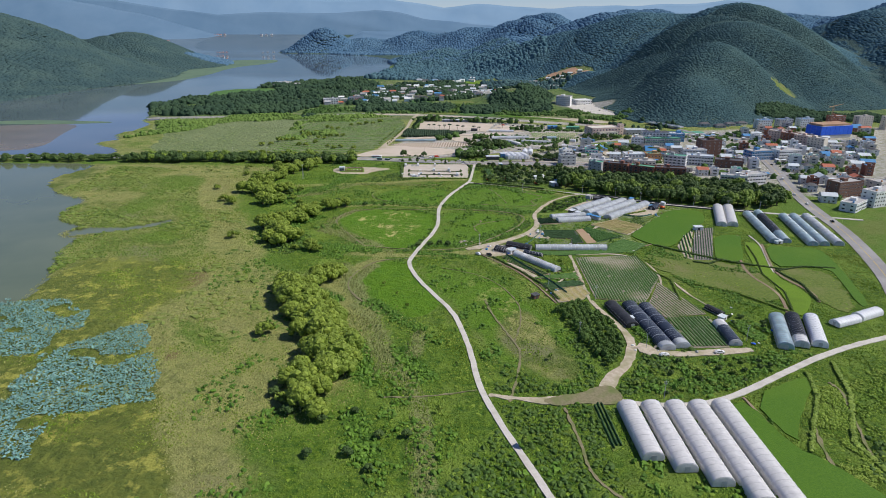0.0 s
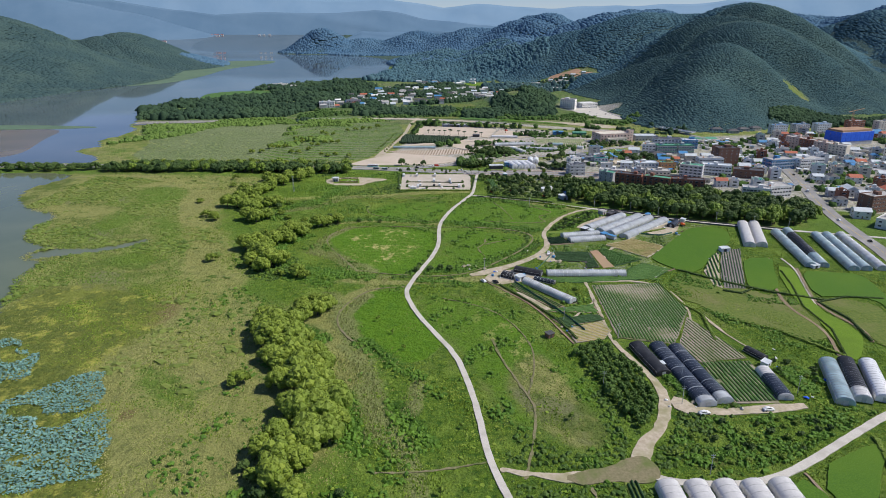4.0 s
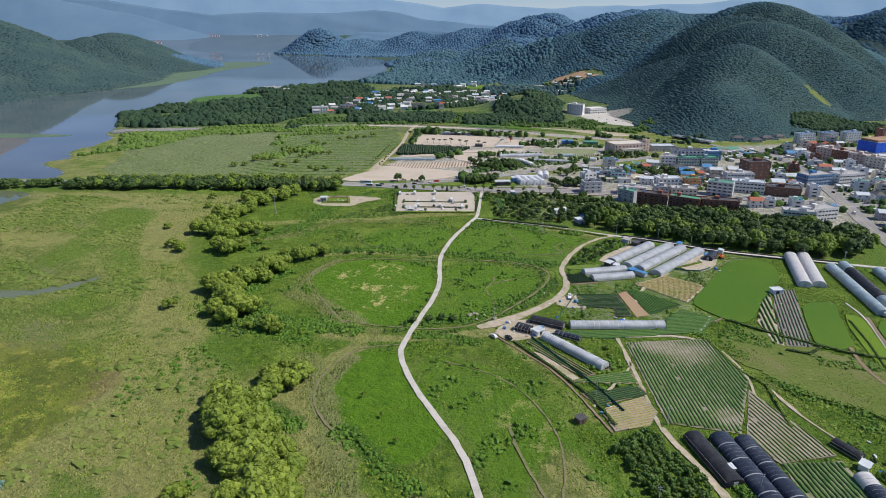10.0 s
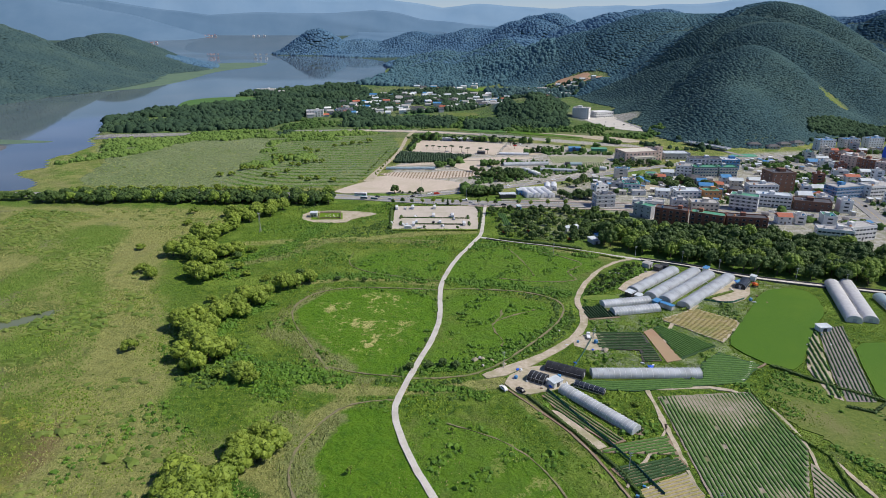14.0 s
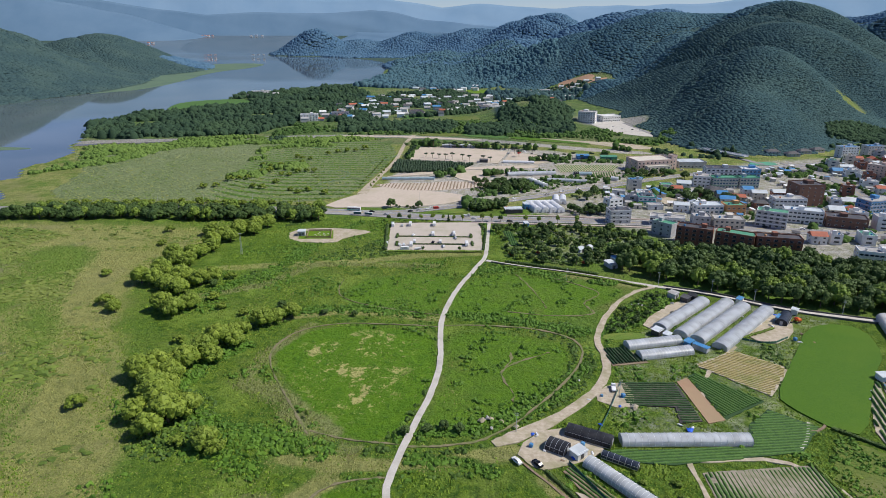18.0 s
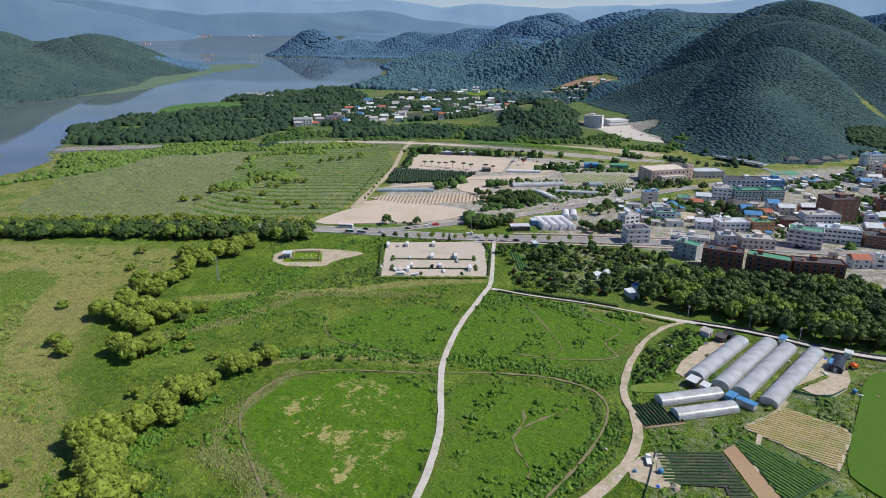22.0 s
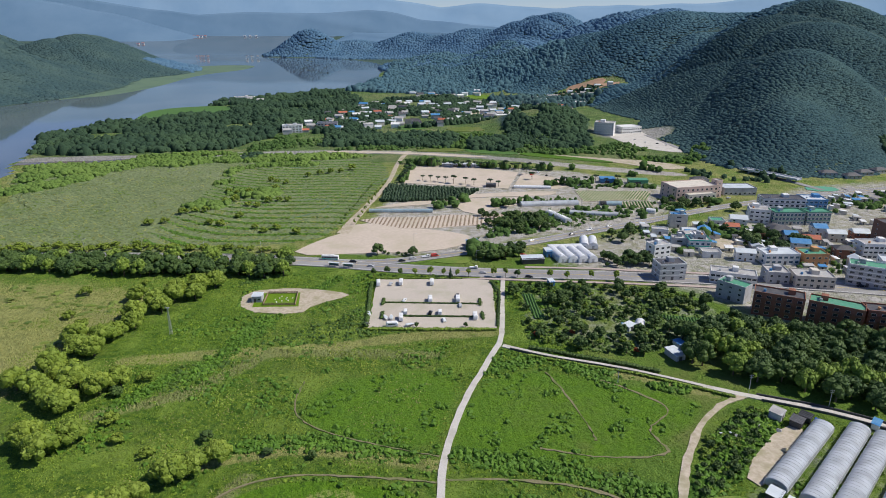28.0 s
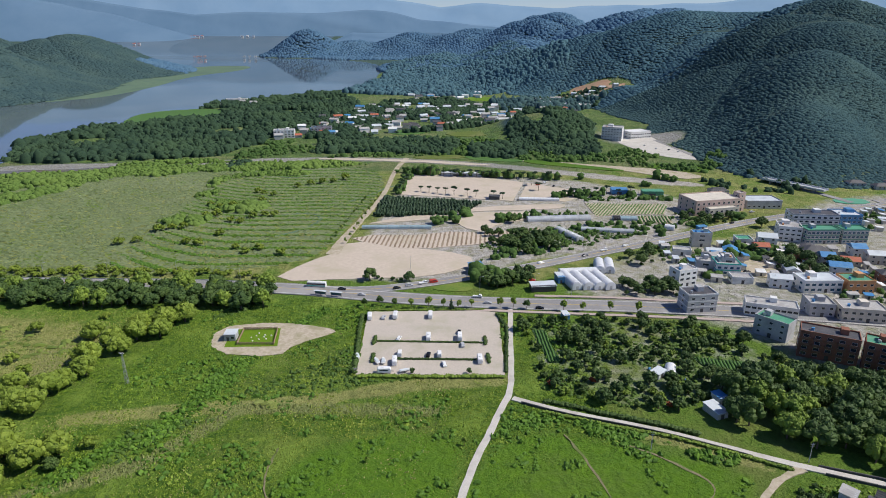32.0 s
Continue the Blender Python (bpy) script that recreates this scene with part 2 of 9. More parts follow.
def film_of(name, a, b, clear, rough):
    """Greenhouse film: milky, a little see-through, dusty."""
    m, nt, bsdf = nodes_of(name)
    col = mix(nt, ramp(nt, noise_of(nt, 0.5, 5), 0.35, 0.65), a, b)
    nt.links.new(col, bsdf.inputs["Base Color"])
    bsdf.inputs["Roughness"].default_value = rough
    clear_node = node(nt, "BsdfTransparent")
    mixer = node(nt, "MixShader")
    nt.links.new(ramp(nt, noise_of(nt, 0.25, 4), 0.75 - clear, 1.6 - clear), mixer.inputs[0])
    nt.links.new(bsdf.outputs[0], mixer.inputs[1])
    nt.links.new(clear_node.outputs[0], mixer.inputs[2])
    nt.links.new(mixer.outputs[0], nt.nodes["Material Output"].inputs[0])
    return m


M["film"] = film_of("milky_film", (0.52, 0.51, 0.50), (0.63, 0.615, 0.60), 0.10, 0.35)
M["film_clear"] = film_of("clear_film", (0.48, 0.51, 0.53), (0.62, 0.65, 0.67), 0.42, 0.25)
M["film_blue"] = film_of("bluish_film", (0.30, 0.42, 0.46), (0.40, 0.52, 0.56), 0.4, 0.3)
M["film_white"] = film_of("white_film", (0.68, 0.69, 0.70), (0.75, 0.76, 0.77), 0.2, 0.3)

# the ground: covers are laid by two attributes, broken up by noise
m, nt, bsdf = nodes_of("ground_cover")
fine, mid, big = noise_of(nt, 1.6, 8, 0.75), noise_of(nt, 0.16, 5), noise_of(nt, 0.022, 5)
cov_a, cov_b, cov_c = node(nt, "Attribute"), node(nt, "Attribute"), node(nt, "Attribute")
cov_a.attribute_name, cov_b.attribute_name, cov_c.attribute_name = "cover_a", "cover_b", "cover_c"
split_a, split_b, split_c = node(nt, "SeparateColor"), node(nt, "SeparateColor"), node(nt, "SeparateColor")
nt.links.new(cov_c.outputs["Color"], split_c.inputs[0])
nt.links.new(cov_a.outputs["Color"], split_a.inputs[0])
nt.links.new(cov_b.outputs["Color"], split_b.inputs[0])


def broken(socket, amount=0.5):
    """A mask whose edge the noise frays."""
    add = node(nt, "Math")
    add.operation = "MULTIPLY_ADD"
    nt.links.new(mid, add.inputs[0])
    add.inputs[1].default_value = amount * 2
    sub = node(nt, "Math")
    sub.operation = "SUBTRACT"
    nt.links.new(socket, sub.inputs[0])
    sub.inputs[1].default_value = amount
    nt.links.new(sub.outputs[0], add.inputs[2])
    return ramp(nt, add.outputs[0], 0.30, 0.70)


meadow = mix(nt, ramp(nt, fine, 0.38, 0.62), (0.068, 0.145, 0.016), (0.155, 0.245, 0.036))
meadow = mix(nt, ramp(nt, big, 0.48, 0.60), meadow, (0.155, 0.20, 0.045))
reed = mix(nt, ramp(nt, fine, 0.35, 0.65), (0.190, 0.215, 0.056), (0.37, 0.37, 0.130))
reed = mix(nt, ramp(nt, mid, 0.45, 0.7), reed, (0.165, 0.190, 0.058))
reed = mix(nt, ramp(nt, big, 0.56, 0.70), reed, (0.255, 0.250, 0.105))
clump = noise_of(nt, 0.33, 6, 0.65)
lush = mix(nt, ramp(nt, fine, 0.38, 0.62), (0.072, 0.142, 0.010), (0.190, 0.280, 0.026))
lush = mix(nt, ramp(nt, clump, 0.40, 0.60), (0.044, 0.108, 0.010), lush)
lush = mix(nt, ramp(nt, noise_of(nt, 0.045, 5, 0.65), 0.50, 0.62), lush, (0.185, 0.275, 0.040))
mown = mix(nt, ramp(nt, mid, 0.3, 0.7), (0.066, 0.176, 0.006), (0.118, 0.238, 0.010))
mown = mix(nt, ramp(nt, fine, 0.45, 0.70), mown, (0.135, 0.245, 0.020))
mown = mix(nt, ramp(nt, clump, 0.55, 0.72), mown, (0.055, 0.135, 0.012))
algae = mix(nt, ramp(nt, mid, 0.40, 0.62), (0.105, 0.140, 0.026), (0.175, 0.205, 0.038))
algae = mix(nt, ramp(nt, big, 0.54, 0.64), algae, (0.215, 0.25, 0.045))
algae = mix(nt, ramp(nt, noise_of(nt, 0.07, 6, 0.7), 0.53, 0.61), algae, (0.37, 0.37, 0.075))
# forest floor, tinted blue like the haze-coloured crowns above it
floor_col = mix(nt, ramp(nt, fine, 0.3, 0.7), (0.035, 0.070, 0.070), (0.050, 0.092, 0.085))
earth = mix(nt, ramp(nt, mid, 0.35, 0.65), (0.36, 0.325, 0.275), (0.50, 0.475, 0.44))
ragged = node(nt, "Math")
ragged.operation = "MULTIPLY_ADD"
nt.links.new(noise_of(nt, 0.05, 6, 0.7), ragged.inputs[0])
ragged.inputs[1].default_value = 1.3
shifted = node(nt, "Math")
shifted.operation = "SUBTRACT"
nt.links.new(split_a.outputs[0], shifted.inputs[0])
shifted.inputs[1].default_value = 0.65
nt.links.new(shifted.outputs[0], ragged.inputs[2])
col = mix(nt, ramp(nt, ragged.outputs[0], 0.38, 0.62), meadow, reed)
patchy = noise_of(nt, 0.035, 6, 0.65)
bog = mix(nt, ramp(nt, patchy, 0.44, 0.56), (0.255, 0.270, 0.085), (0.115, 0.160, 0.032))
bog = mix(nt, ramp(nt, big, 0.55, 0.62), bog, (0.19, 0.205, 0.085))
col = mix(nt, broken(split_c.outputs[0], 0.4), col, bog)
cov_d, split_d = node(nt, "Attribute"), node(nt, "SeparateColor")
cov_d.attribute_name = "cover_d"
nt.links.new(cov_d.outputs["Color"], split_d.inputs[0])
sedge = mix(nt, ramp(nt, fine, 0.35, 0.65), (0.085, 0.155, 0.020), (0.165, 0.25, 0.040))
col = mix(nt, broken(split_d.outputs[2], 0.5), col, sedge)
col = mix(nt, broken(split_c.outputs[1], 0.5), col, (0.205, 0.165, 0.07))
col = mix(nt, broken(split_a.outputs[1]), col, lush)
col = mix(nt, broken(split_a.outputs[2], 0.2), col, mown)
straw = node(nt, "Math")
straw.operation = "MULTIPLY"
nt.links.new(ramp(nt, noise_of(nt, 0.085, 7, 0.8), 0.54, 0.575), straw.inputs[0])
nt.links.new(split_c.outputs[2], straw.inputs[1])
col = mix(nt, straw.outputs[0], col, (0.46, 0.43, 0.16))
drift = mix(nt, ramp(nt, fine, 0.35, 0.65), (0.130, 0.185, 0.045), (0.29, 0.30, 0.12))
col = mix(nt, broken(split_d.outputs[1], 0.75), col, drift)
vine = mix(nt, ramp(nt, fine, 0.38, 0.62), (0.032, 0.085, 0.010), (0.085, 0.18, 0.020))
col = mix(nt, broken(split_d.outputs[0], 0.6), col, vine)
col = mix(nt, broken(split_b.outputs[0]), col, algae)
col = mix(nt, broken(split_b.outputs[1], 0.3), col, earth)
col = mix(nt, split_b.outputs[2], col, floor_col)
nt.links.new(col, bsdf.inputs["Base Color"])
bsdf.inputs["Roughness"].default_value = 0.9
bsdf.inputs["Specular IOR Level"].default_value = 0.2
both = node(nt, "Math")
both.operation = "MULTIPLY_ADD"
nt.links.new(clump, both.inputs[0])
both.inputs[1].default_value = 4.5
nt.links.new(fine, both.inputs[2])
bumped(nt, bsdf, both.outputs[0], 1.0, 0.6)
M["ground"] = m

for key, a, b, rough in (("water", (0.085, 0.110, 0.122), (0.128, 0.152, 0.162), 0.04), ("lake", (0.115, 0.145, 0.085), (0.155, 0.18, 0.105), 0.08)):
    m, nt, bsdf = nodes_of(key + "_surface")
    nt.links.new(mix(nt, ramp(nt, noise_of(nt, 0.008, 4), 0.4, 0.65), a, b), bsdf.inputs["Base Color"])
    bsdf.inputs["Roughness"].default_value = rough
    bsdf.inputs["IOR"].default_value = 1.333
    bumped(nt, bsdf, noise_of(nt, 0.5, 3), 0.03, 0.03)
    M[key] = m

# backdrop ranges: air haze imitated by a blue glow over a dark base
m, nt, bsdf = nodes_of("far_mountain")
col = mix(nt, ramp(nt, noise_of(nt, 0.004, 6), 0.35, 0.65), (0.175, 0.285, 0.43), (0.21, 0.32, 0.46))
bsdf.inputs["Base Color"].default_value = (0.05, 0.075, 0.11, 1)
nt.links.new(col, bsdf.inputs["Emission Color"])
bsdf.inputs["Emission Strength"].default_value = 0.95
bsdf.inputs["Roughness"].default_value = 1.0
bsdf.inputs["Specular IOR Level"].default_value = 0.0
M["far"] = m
# darker copy for nearer ranges, with less haze in its glow
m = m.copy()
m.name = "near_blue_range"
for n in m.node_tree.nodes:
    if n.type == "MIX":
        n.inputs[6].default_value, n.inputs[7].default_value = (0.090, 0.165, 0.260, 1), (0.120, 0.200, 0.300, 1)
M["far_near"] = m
M["film_rib"] = surf("film_rib", (0.55, 0.54, 0.53), (0.62, 0.61, 0.60), None, 2, 0.2, 0.5, bump=0)

# ---------------------------------------------------------------- builders
def mesh_of(name, verts, faces, mats, smooth=False):
    """A mesh from arrays of points and triangles or quads (all faces of one size)."""
    verts, faces = np.asarray(verts, np.float32), np.asarray(faces, np.int32)
    me = bpy.data.meshes.new(name)
    n, k = faces.shape
    me.vertices.add(len(verts))
    me.vertices.foreach_set("co", verts.ravel())
    me.loops.add(n * k)
    me.loops.foreach_set("vertex_index", faces.ravel())
    me.polygons.add(n)
    me.polygons.foreach_set("loop_start", np.arange(0, n * k, k, dtype=np.int32))
    me.polygons.foreach_set("use_smooth", np.full(n, smooth))
    for mat in mats if isinstance(mats, (list, tuple)) else [mats]:
        me.materials.append(mat)
    me.update(calc_edges=True)
    return me


def bm_mesh(name, bm, *mats):
    me = bpy.data.meshes.new(name)
    bm.to_mesh(me)
    bm.free()
    for mat in mats:
        me.materials.append(mat)
    return me


def part(name, data, parent, label="", at=None):
    """One mesh object under a thing or a part."""
    ob = new(name, data)
    ob.parent = parent
    if at is not None:
        ob.matrix_basis = at
    if label:
        ob["label"] = label
    return ob


def thing(name, label, category, group="", at=None, kind=""):
    ob = new(name)
    ob.empty_display_size = 0.5
    if at is not None:
        ob.matrix_basis = at
    return tagged(ob, label, category, group, kind)


def box(bm, x0, x1, y0, y1, z0, z1, mat=0, bevel=0.0):
    r = bmesh.ops.create_cube(bm, size=1, matrix=Matrix.LocRotScale(((x0 + x1) / 2, (y0 + y1) / 2, (z0 + z1) / 2), None, (x1 - x0, y1 - y0, z1 - z0)))
    faces = {f for v in r["verts"] for f in v.link_faces}
    for f in faces:
        f.material_index = mat
    if bevel:
        bmesh.ops.bevel(bm, geom=list({e for f in faces for e in f.edges}), offset=bevel, segments=1, affect="EDGES")


def box_mesh(name, size, mat, bevel=0.0, base=True):
    """A block centred in x and y, standing on z = 0."""
    bm = bmesh.new()
    w, d, h = size
    box(bm, -w / 2, w / 2, -d / 2, d / 2, 0 if base else -h / 2, h if base else h / 2, 0, bevel)
    return bm_mesh(name, bm, mat)


def tube(bm, a, b, r0, r1, sides=6, mat=0):
    a, b = Vector(a), Vector(b)
    q = (b - a).to_track_quat("Z", "Y").to_matrix().to_4x4()
    r = bmesh.ops.create_cone(bm, cap_ends=True, segments=sides, radius1=r0, radius2=r1, depth=(b - a).length, matrix=Matrix.Translation((a + b) / 2) @ q)
    for f in {f for v in r["verts"] for f in v.link_faces}:
        f.material_index = mat


def rounded(points, times=2, closed=True):
    """Corner cutting: a soft outline from a few corners."""
    p = np.asarray(points, float)
    for _ in range(times):
        q = np.roll(p, -1, 0) if closed else p[1:]
        base = p if closed else p[:-1]
        cut = np.stack((0.75 * base + 0.25 * q, 0.25 * base + 0.75 * q), 1).reshape(-1, 2)
        p = cut if closed else np.vstack((p[:1], cut, p[-1:]))
    return p


def inside(x, y, poly):
    """Which of the points lie in the outline."""
    poly = np.asarray(poly, float)
    r = np.zeros(np.shape(x), bool)
    for (x0, y0), (x1, y1) in zip(poly, np.roll(poly, -1, 0)):
        if y0 != y1:
            r ^= ((y0 > y) != (y1 > y)) & (x < (x1 - x0) * (y - y0) / (y1 - y0) + x0)
    return r


def far_from(x, y, line):
    """How far the points lie from a line of corners."""
    line = np.asarray(line, float)
    best = np.full(np.shape(x), 1e9)
    for (x0, y0), (x1, y1) in zip(line[:-1], line[1:]):
        dx, dy = x1 - x0, y1 - y0
        s = np.clip(((x - x0) * dx + (y - y0) * dy) / (dx * dx + dy * dy + 1e-9), 0, 1)
        best = np.minimum(best, np.hypot(x - x0 - s * dx, y - y0 - s * dy))
    return best


KEEP_OUT, KEEP_OFF = [], []  # outlines and lines that no plant grows on


def sheet(name, poly, mat, top=0.08, soft=0, kind="structure", label="", category="", fray=0.0):
    """A level slab with the outline poly; its rim goes down into the ground."""
    p = rounded(poly, soft) if soft else np.asarray(poly, float)
    if fray:
        p = np.concatenate([a + (b - a) * np.linspace(0, 1, max(2, int(np.hypot(*(b - a)) / 2)), endpoint=False)[:, None] for a, b in zip(p, np.roll(p, -1, 0))])
        p = p + np.random.default_rng(len(p)).normal(0, fray, p.shape)
    KEEP_OUT.append(p)
    bm = bmesh.new()
    up = [bm.verts.new((x, y, top)) for x, y in p]
    low = [bm.verts.new((x, y, -0.6)) for x, y in p]
    f = bm.faces.new(up)
    for i in range(len(p)):
        bm.faces.new((up[i - 1], low[i - 1], low[i], up[i]))
    bmesh.ops.triangulate(bm, faces=[f])
    bmesh.ops.recalc_face_normals(bm, faces=bm.faces)
    return tagged(new(name, bm_mesh(name, bm, mat)), label, category, kind=kind)


def ribbon(name, line, width, mat, top=0.10, soft=2, ragged=0.0, label="", category="", kind="structure", low=-0.5):
    """A road or lane along a line; width may change along it."""
    p = rounded(line, soft, False)
    steps = [p[0]]
    for a, b in zip(p[:-1], p[1:]):
        n = max(1, int(np.hypot(*(b - a)) / 3))
        steps += [a + (b - a) * (i + 1) / n for i in range(n)]
    p = np.array(steps)
    d = np.gradient(p, axis=0)
    nrm = np.stack((-d[:, 1], d[:, 0]), 1) / np.hypot(d[:, 0], d[:, 1])[:, None]
    w = np.interp(np.linspace(0, 1, len(p)), np.linspace(0, 1, len(np.atleast_1d(width))), np.atleast_1d(width)) / 2
    rng = np.random.default_rng(len(p))
    wl, wr = w + rng.normal(0, ragged, len(p)), w + rng.normal(0, ragged, len(p))
    KEEP_OFF.append((p, w.max()))
    L, R = p + nrm * wl[:, None], p - nrm * wr[:, None]
    n = len(p)
    V = np.vstack([np.column_stack((q, np.full(n, z))) for q, z in ((L, top), (R, top), (L, low), (R, low))])
    F = []
    for i in range(n - 1):
        F += [(n + i, n + i + 1, i + 1, i), (i, i + 1, 2 * n + i + 1, 2 * n + i), (n + i + 1, n + i, 3 * n + i, 3 * n + i + 1)]
    F += [(0, 2 * n, 3 * n, n), (n - 1, 2 * n - 1, 4 * n - 1, 3 * n - 1)]
    return tagged(new(name, mesh_of(name, V, F, mat)), label, category, kind=kind)


# ---------------------------------------------------------------- lie of the land
LAKE = [(-110, 60), (-112, 222), (-150, 262), (-190, 296), (-231, 308), (-222, 316), (-227, 341), (-232, 368), (-248, 394), (-241, 415), (-269, 426), (-255, 446), (-278, 455), (-295, 482), (-292, 524), (-325, 536), (-357, 567), (-372, 608), (-349, 664), (-420, 672), (-900, 672), (-900, 60)]
RIVER = [(-366, 708), (-380, 752), (-424, 783), (-421, 802), (-408, 818), (-430, 850), (-427, 880), (-426, 920), (-425, 953), (-455, 985), (-462, 1029), (-515, 1179), (-470, 1357), (-385, 1627), (-205, 1800), (-164, 1964),
         (-150, 2300), (-171, 2830), (-300, 3130), (-520, 3400), (-758, 3516), (-740, 3900), (-560, 4900), (-2300, 4900), (-1700, 3300), (-1100, 2950), (-912, 2807),
         (-900, 2500), (-760, 1956), (-790, 1632), (-811, 1359), (-850, 1190), (-1500, 1100), (-2800, 1000), (-2800, 712)]
BUMPS = [  # x, y, radius across, radius along, turn, height
    (-1260, 1780, 550, 620, 0, 183), (-1700, 1500, 700, 600, 0, 240), (-1135, 2440, 395, 480, 20, 108), (-1630, 2500, 450, 700, 0, 155),
    (-590, 3620, 253, 230, 0, 118), (-370, 3700, 270, 300, 0, 68), (-80, 3700, 363, 380, 0, 98), (210, 3600, 420, 500, 0, 123),
    (560, 3450, 520, 560, 0, 190), (1150, 3600, 700, 600, 0, 219), (1860, 3600, 968, 700, 0, 204), (2470, 3200, 880, 900, 0, 296),
    (60, 2650, 260, 420, 0, 42), (330, 2550, 330, 500, 0, 95), (700, 2700, 500, 500, 0, 184),
    (840, 1800, 468, 520, 0, 177), (690, 1500, 396, 420, -30, 187), (540, 1260, 220, 320, -30, 104), (440, 1080, 130, 190, -30, 52),
    (600, 1900, 430, 420, 0, 172), (420, 1960, 330, 340, 0, 118), (285, 2020, 250, 270, 0, 66), (390, 1560, 110, 260, 10, 34),
    (1330, 1950, 454, 560, 0, 188), (1230, 1560, 330, 340, 0, 150), (1750, 1700, 600, 600, 0, 270), (1000, 1330, 190, 220, 0, 60),
    (170, 1270, 105, 150, 0, 24),
]
CAUSEWAY = [(-900, 700), (-332, 700), (-248, 702), (-132, 699), (-69, 690)]


def rise(y):
    """Lifts far ground and water so the far shore fits the camera's view."""
    return 100 * np.clip((y - 3600) / 1200, 0, 1) ** 1.5


def height(x, y):
    x, y = np.asarray(x, float), np.asarray(y, float)
    total = np.zeros(np.shape(x))
    for cx, cy, rx, ry, turn, h in BUMPS:
        c, s = math.cos(radians(turn)), math.sin(radians(turn))
        u, v = (c * (x - cx) + s * (y - cy)) / rx, (-s * (x - cx) + c * (y - cy)) / ry
        total += (h * (0.5 + 0.5 * np.cos(np.pi * np.minimum(np.hypot(u, v), 1)))) ** 4
    hill = total ** 0.25
    rough = np.sin(x / 97 + 1.4 * np.sin(y / 163)) * np.sin(y / 121 + 1.2 * np.sin(x / 141)) + 0.35 * np.sin(x / 41 + y / 59) * np.sin(y / 53 - x / 67)
    gully = np.abs(np.sin(x / 83 + y / 190 + 1.5 * np.sin(y / 137 + x / 310))) * np.abs(np.sin(y / 109 - x / 240 + 1.3 * np.sin(x / 119)))
    deep = 0.115 + 0.14 * np.clip((1480 - y) / 300, 0, 1) * np.clip((x - 250) / 100, 0, 1)
    hill = hill * (1 + 0.04 * rough + deep * (np.sqrt(gully) - 0.62))
    plain = -0.22 - 0.10 * np.sin(x / 9.1 + np.sin(y / 7)) * np.sin(y / 11.3) - 0.10 * np.sin(x / 4.3 + y / 5.1)
    return np.where(hill > 0.5, hill, plain) + rise(y)


def wet(x, y):
    """Depth of the lake's and the river's bed."""
    lake = inside(x, y, rounded(LAKE)) | inside(x, y, rounded(RIVER, 1))
    return lake & (far_from(x, y, CAUSEWAY) > 14) & (height(x, y) - rise(y) < 1.2)


def axis(fine_lo, fine_hi, step, lo, hi, growth):
    mid = list(np.arange(fine_lo, fine_hi + step, step))
    a, d = fine_lo, step
    left = []
    while a > lo:
        d *= growth
        a -= d
        left.append(a)
    a, d = mid[-1], step
    while a < hi:
        d *= growth
        a += d
        mid.append(a)
    return np.array(left[::-1] + mid)


gx, gy = axis(-330, 290, 3.2, -3300, 3300, 1.045), axis(130, 760, 3.2, -700, 4930, 1.022)
X, Y = np.meshgrid(gx, gy)
Z = height(X, Y)
bed = wet(X, Y)
floating = bed & (Y < 330) & inside(X, Y, rounded([(-420, 60), (-420, 240), (-300, 285), (-236, 312), (-190, 300), (-110, 225), (-90, 60)]))
bed &= ~floating
bed |= inside(X, Y, rounded([(-257, 421), (-262, 436), (-250, 443), (-236, 440), (-222, 444), (-210, 453), (-200, 462), (-194, 455), (-207, 443), (-222, 436), (-240, 430)], 1))
Z = np.where(bed, rise(Y) - 1.6, np.where(floating, -0.48, Z))

# covers
REED_EDGE = [(-53, 100), (-60, 160), (-70, 195), (-58, 214), (-39, 222), (-34, 266), (-57, 353), (-94, 335), (-132, 444), (-178, 524), (-161, 600), (-140, 664), (-900, 664), (-900, 100)]
ALGAE = [(-420, 60), (-420, 240), (-300, 285), (-236, 312), (-190, 300), (-135, 262), (-106, 214), (-104, 195), (-92, 183), (-81, 160), (-76, 60)]
SWAMP = [(-240, 300), (-230, 337), (-225, 385), (-149, 375), (-133, 319), (-149, 285), (-112, 222), (-130, 214), (-190, 285)]
CLEAR_L = [(-74, 457), (-67, 477), (-48, 487), (-22, 485), (2, 480), (2, 439), (-6, 414), (-17, 393), (-32, 396), (-45, 410), (-59, 430)]
CLEAR_R = [(7, 480), (31, 480), (53, 474), (68, 466), (60, 438), (42, 419), (21, 395), (-7, 393), (-2, 414), (5, 442)]
CLEAR_LOW = [(-34, 369), (-16, 370), (-14, 356), (-2, 330), (6, 306), (-8, 285), (-30, 296), (-45, 326), (-46, 340), (-40, 358)]
CLEAR_TOP = [(-52, 520), (-45, 545), (-15, 560), (18, 556), (8, 520), (3, 500), (-30, 503)]
OPEN_R = [(-12, 366), (20, 362), (35, 345), (46, 322), (58, 290), (66, 262), (60, 235), (30, 240), (22, 262), (12, 300), (-5, 335)]
OPEN_TOP_R = [(20, 545), (45, 560), (100, 538), (115, 528), (84, 500), (60, 490), (10, 495), (8, 515)]
FARM = [(40, 420), (75, 470), (100, 520), (135, 532), (270, 478), (300, 430), (280, 340), (262, 262), (260, 230), (200, 130), (60, 130), (68, 215), (75, 235), (60, 305), (44, 345)]


def soft_mask(poly, width):
    p = rounded(poly)
    d = far_from(X, Y, np.vstack((p, p[:1])))
    return np.clip(0.5 + np.where(inside(X, Y, p), d, -d) / (2 * width), 0, 1)


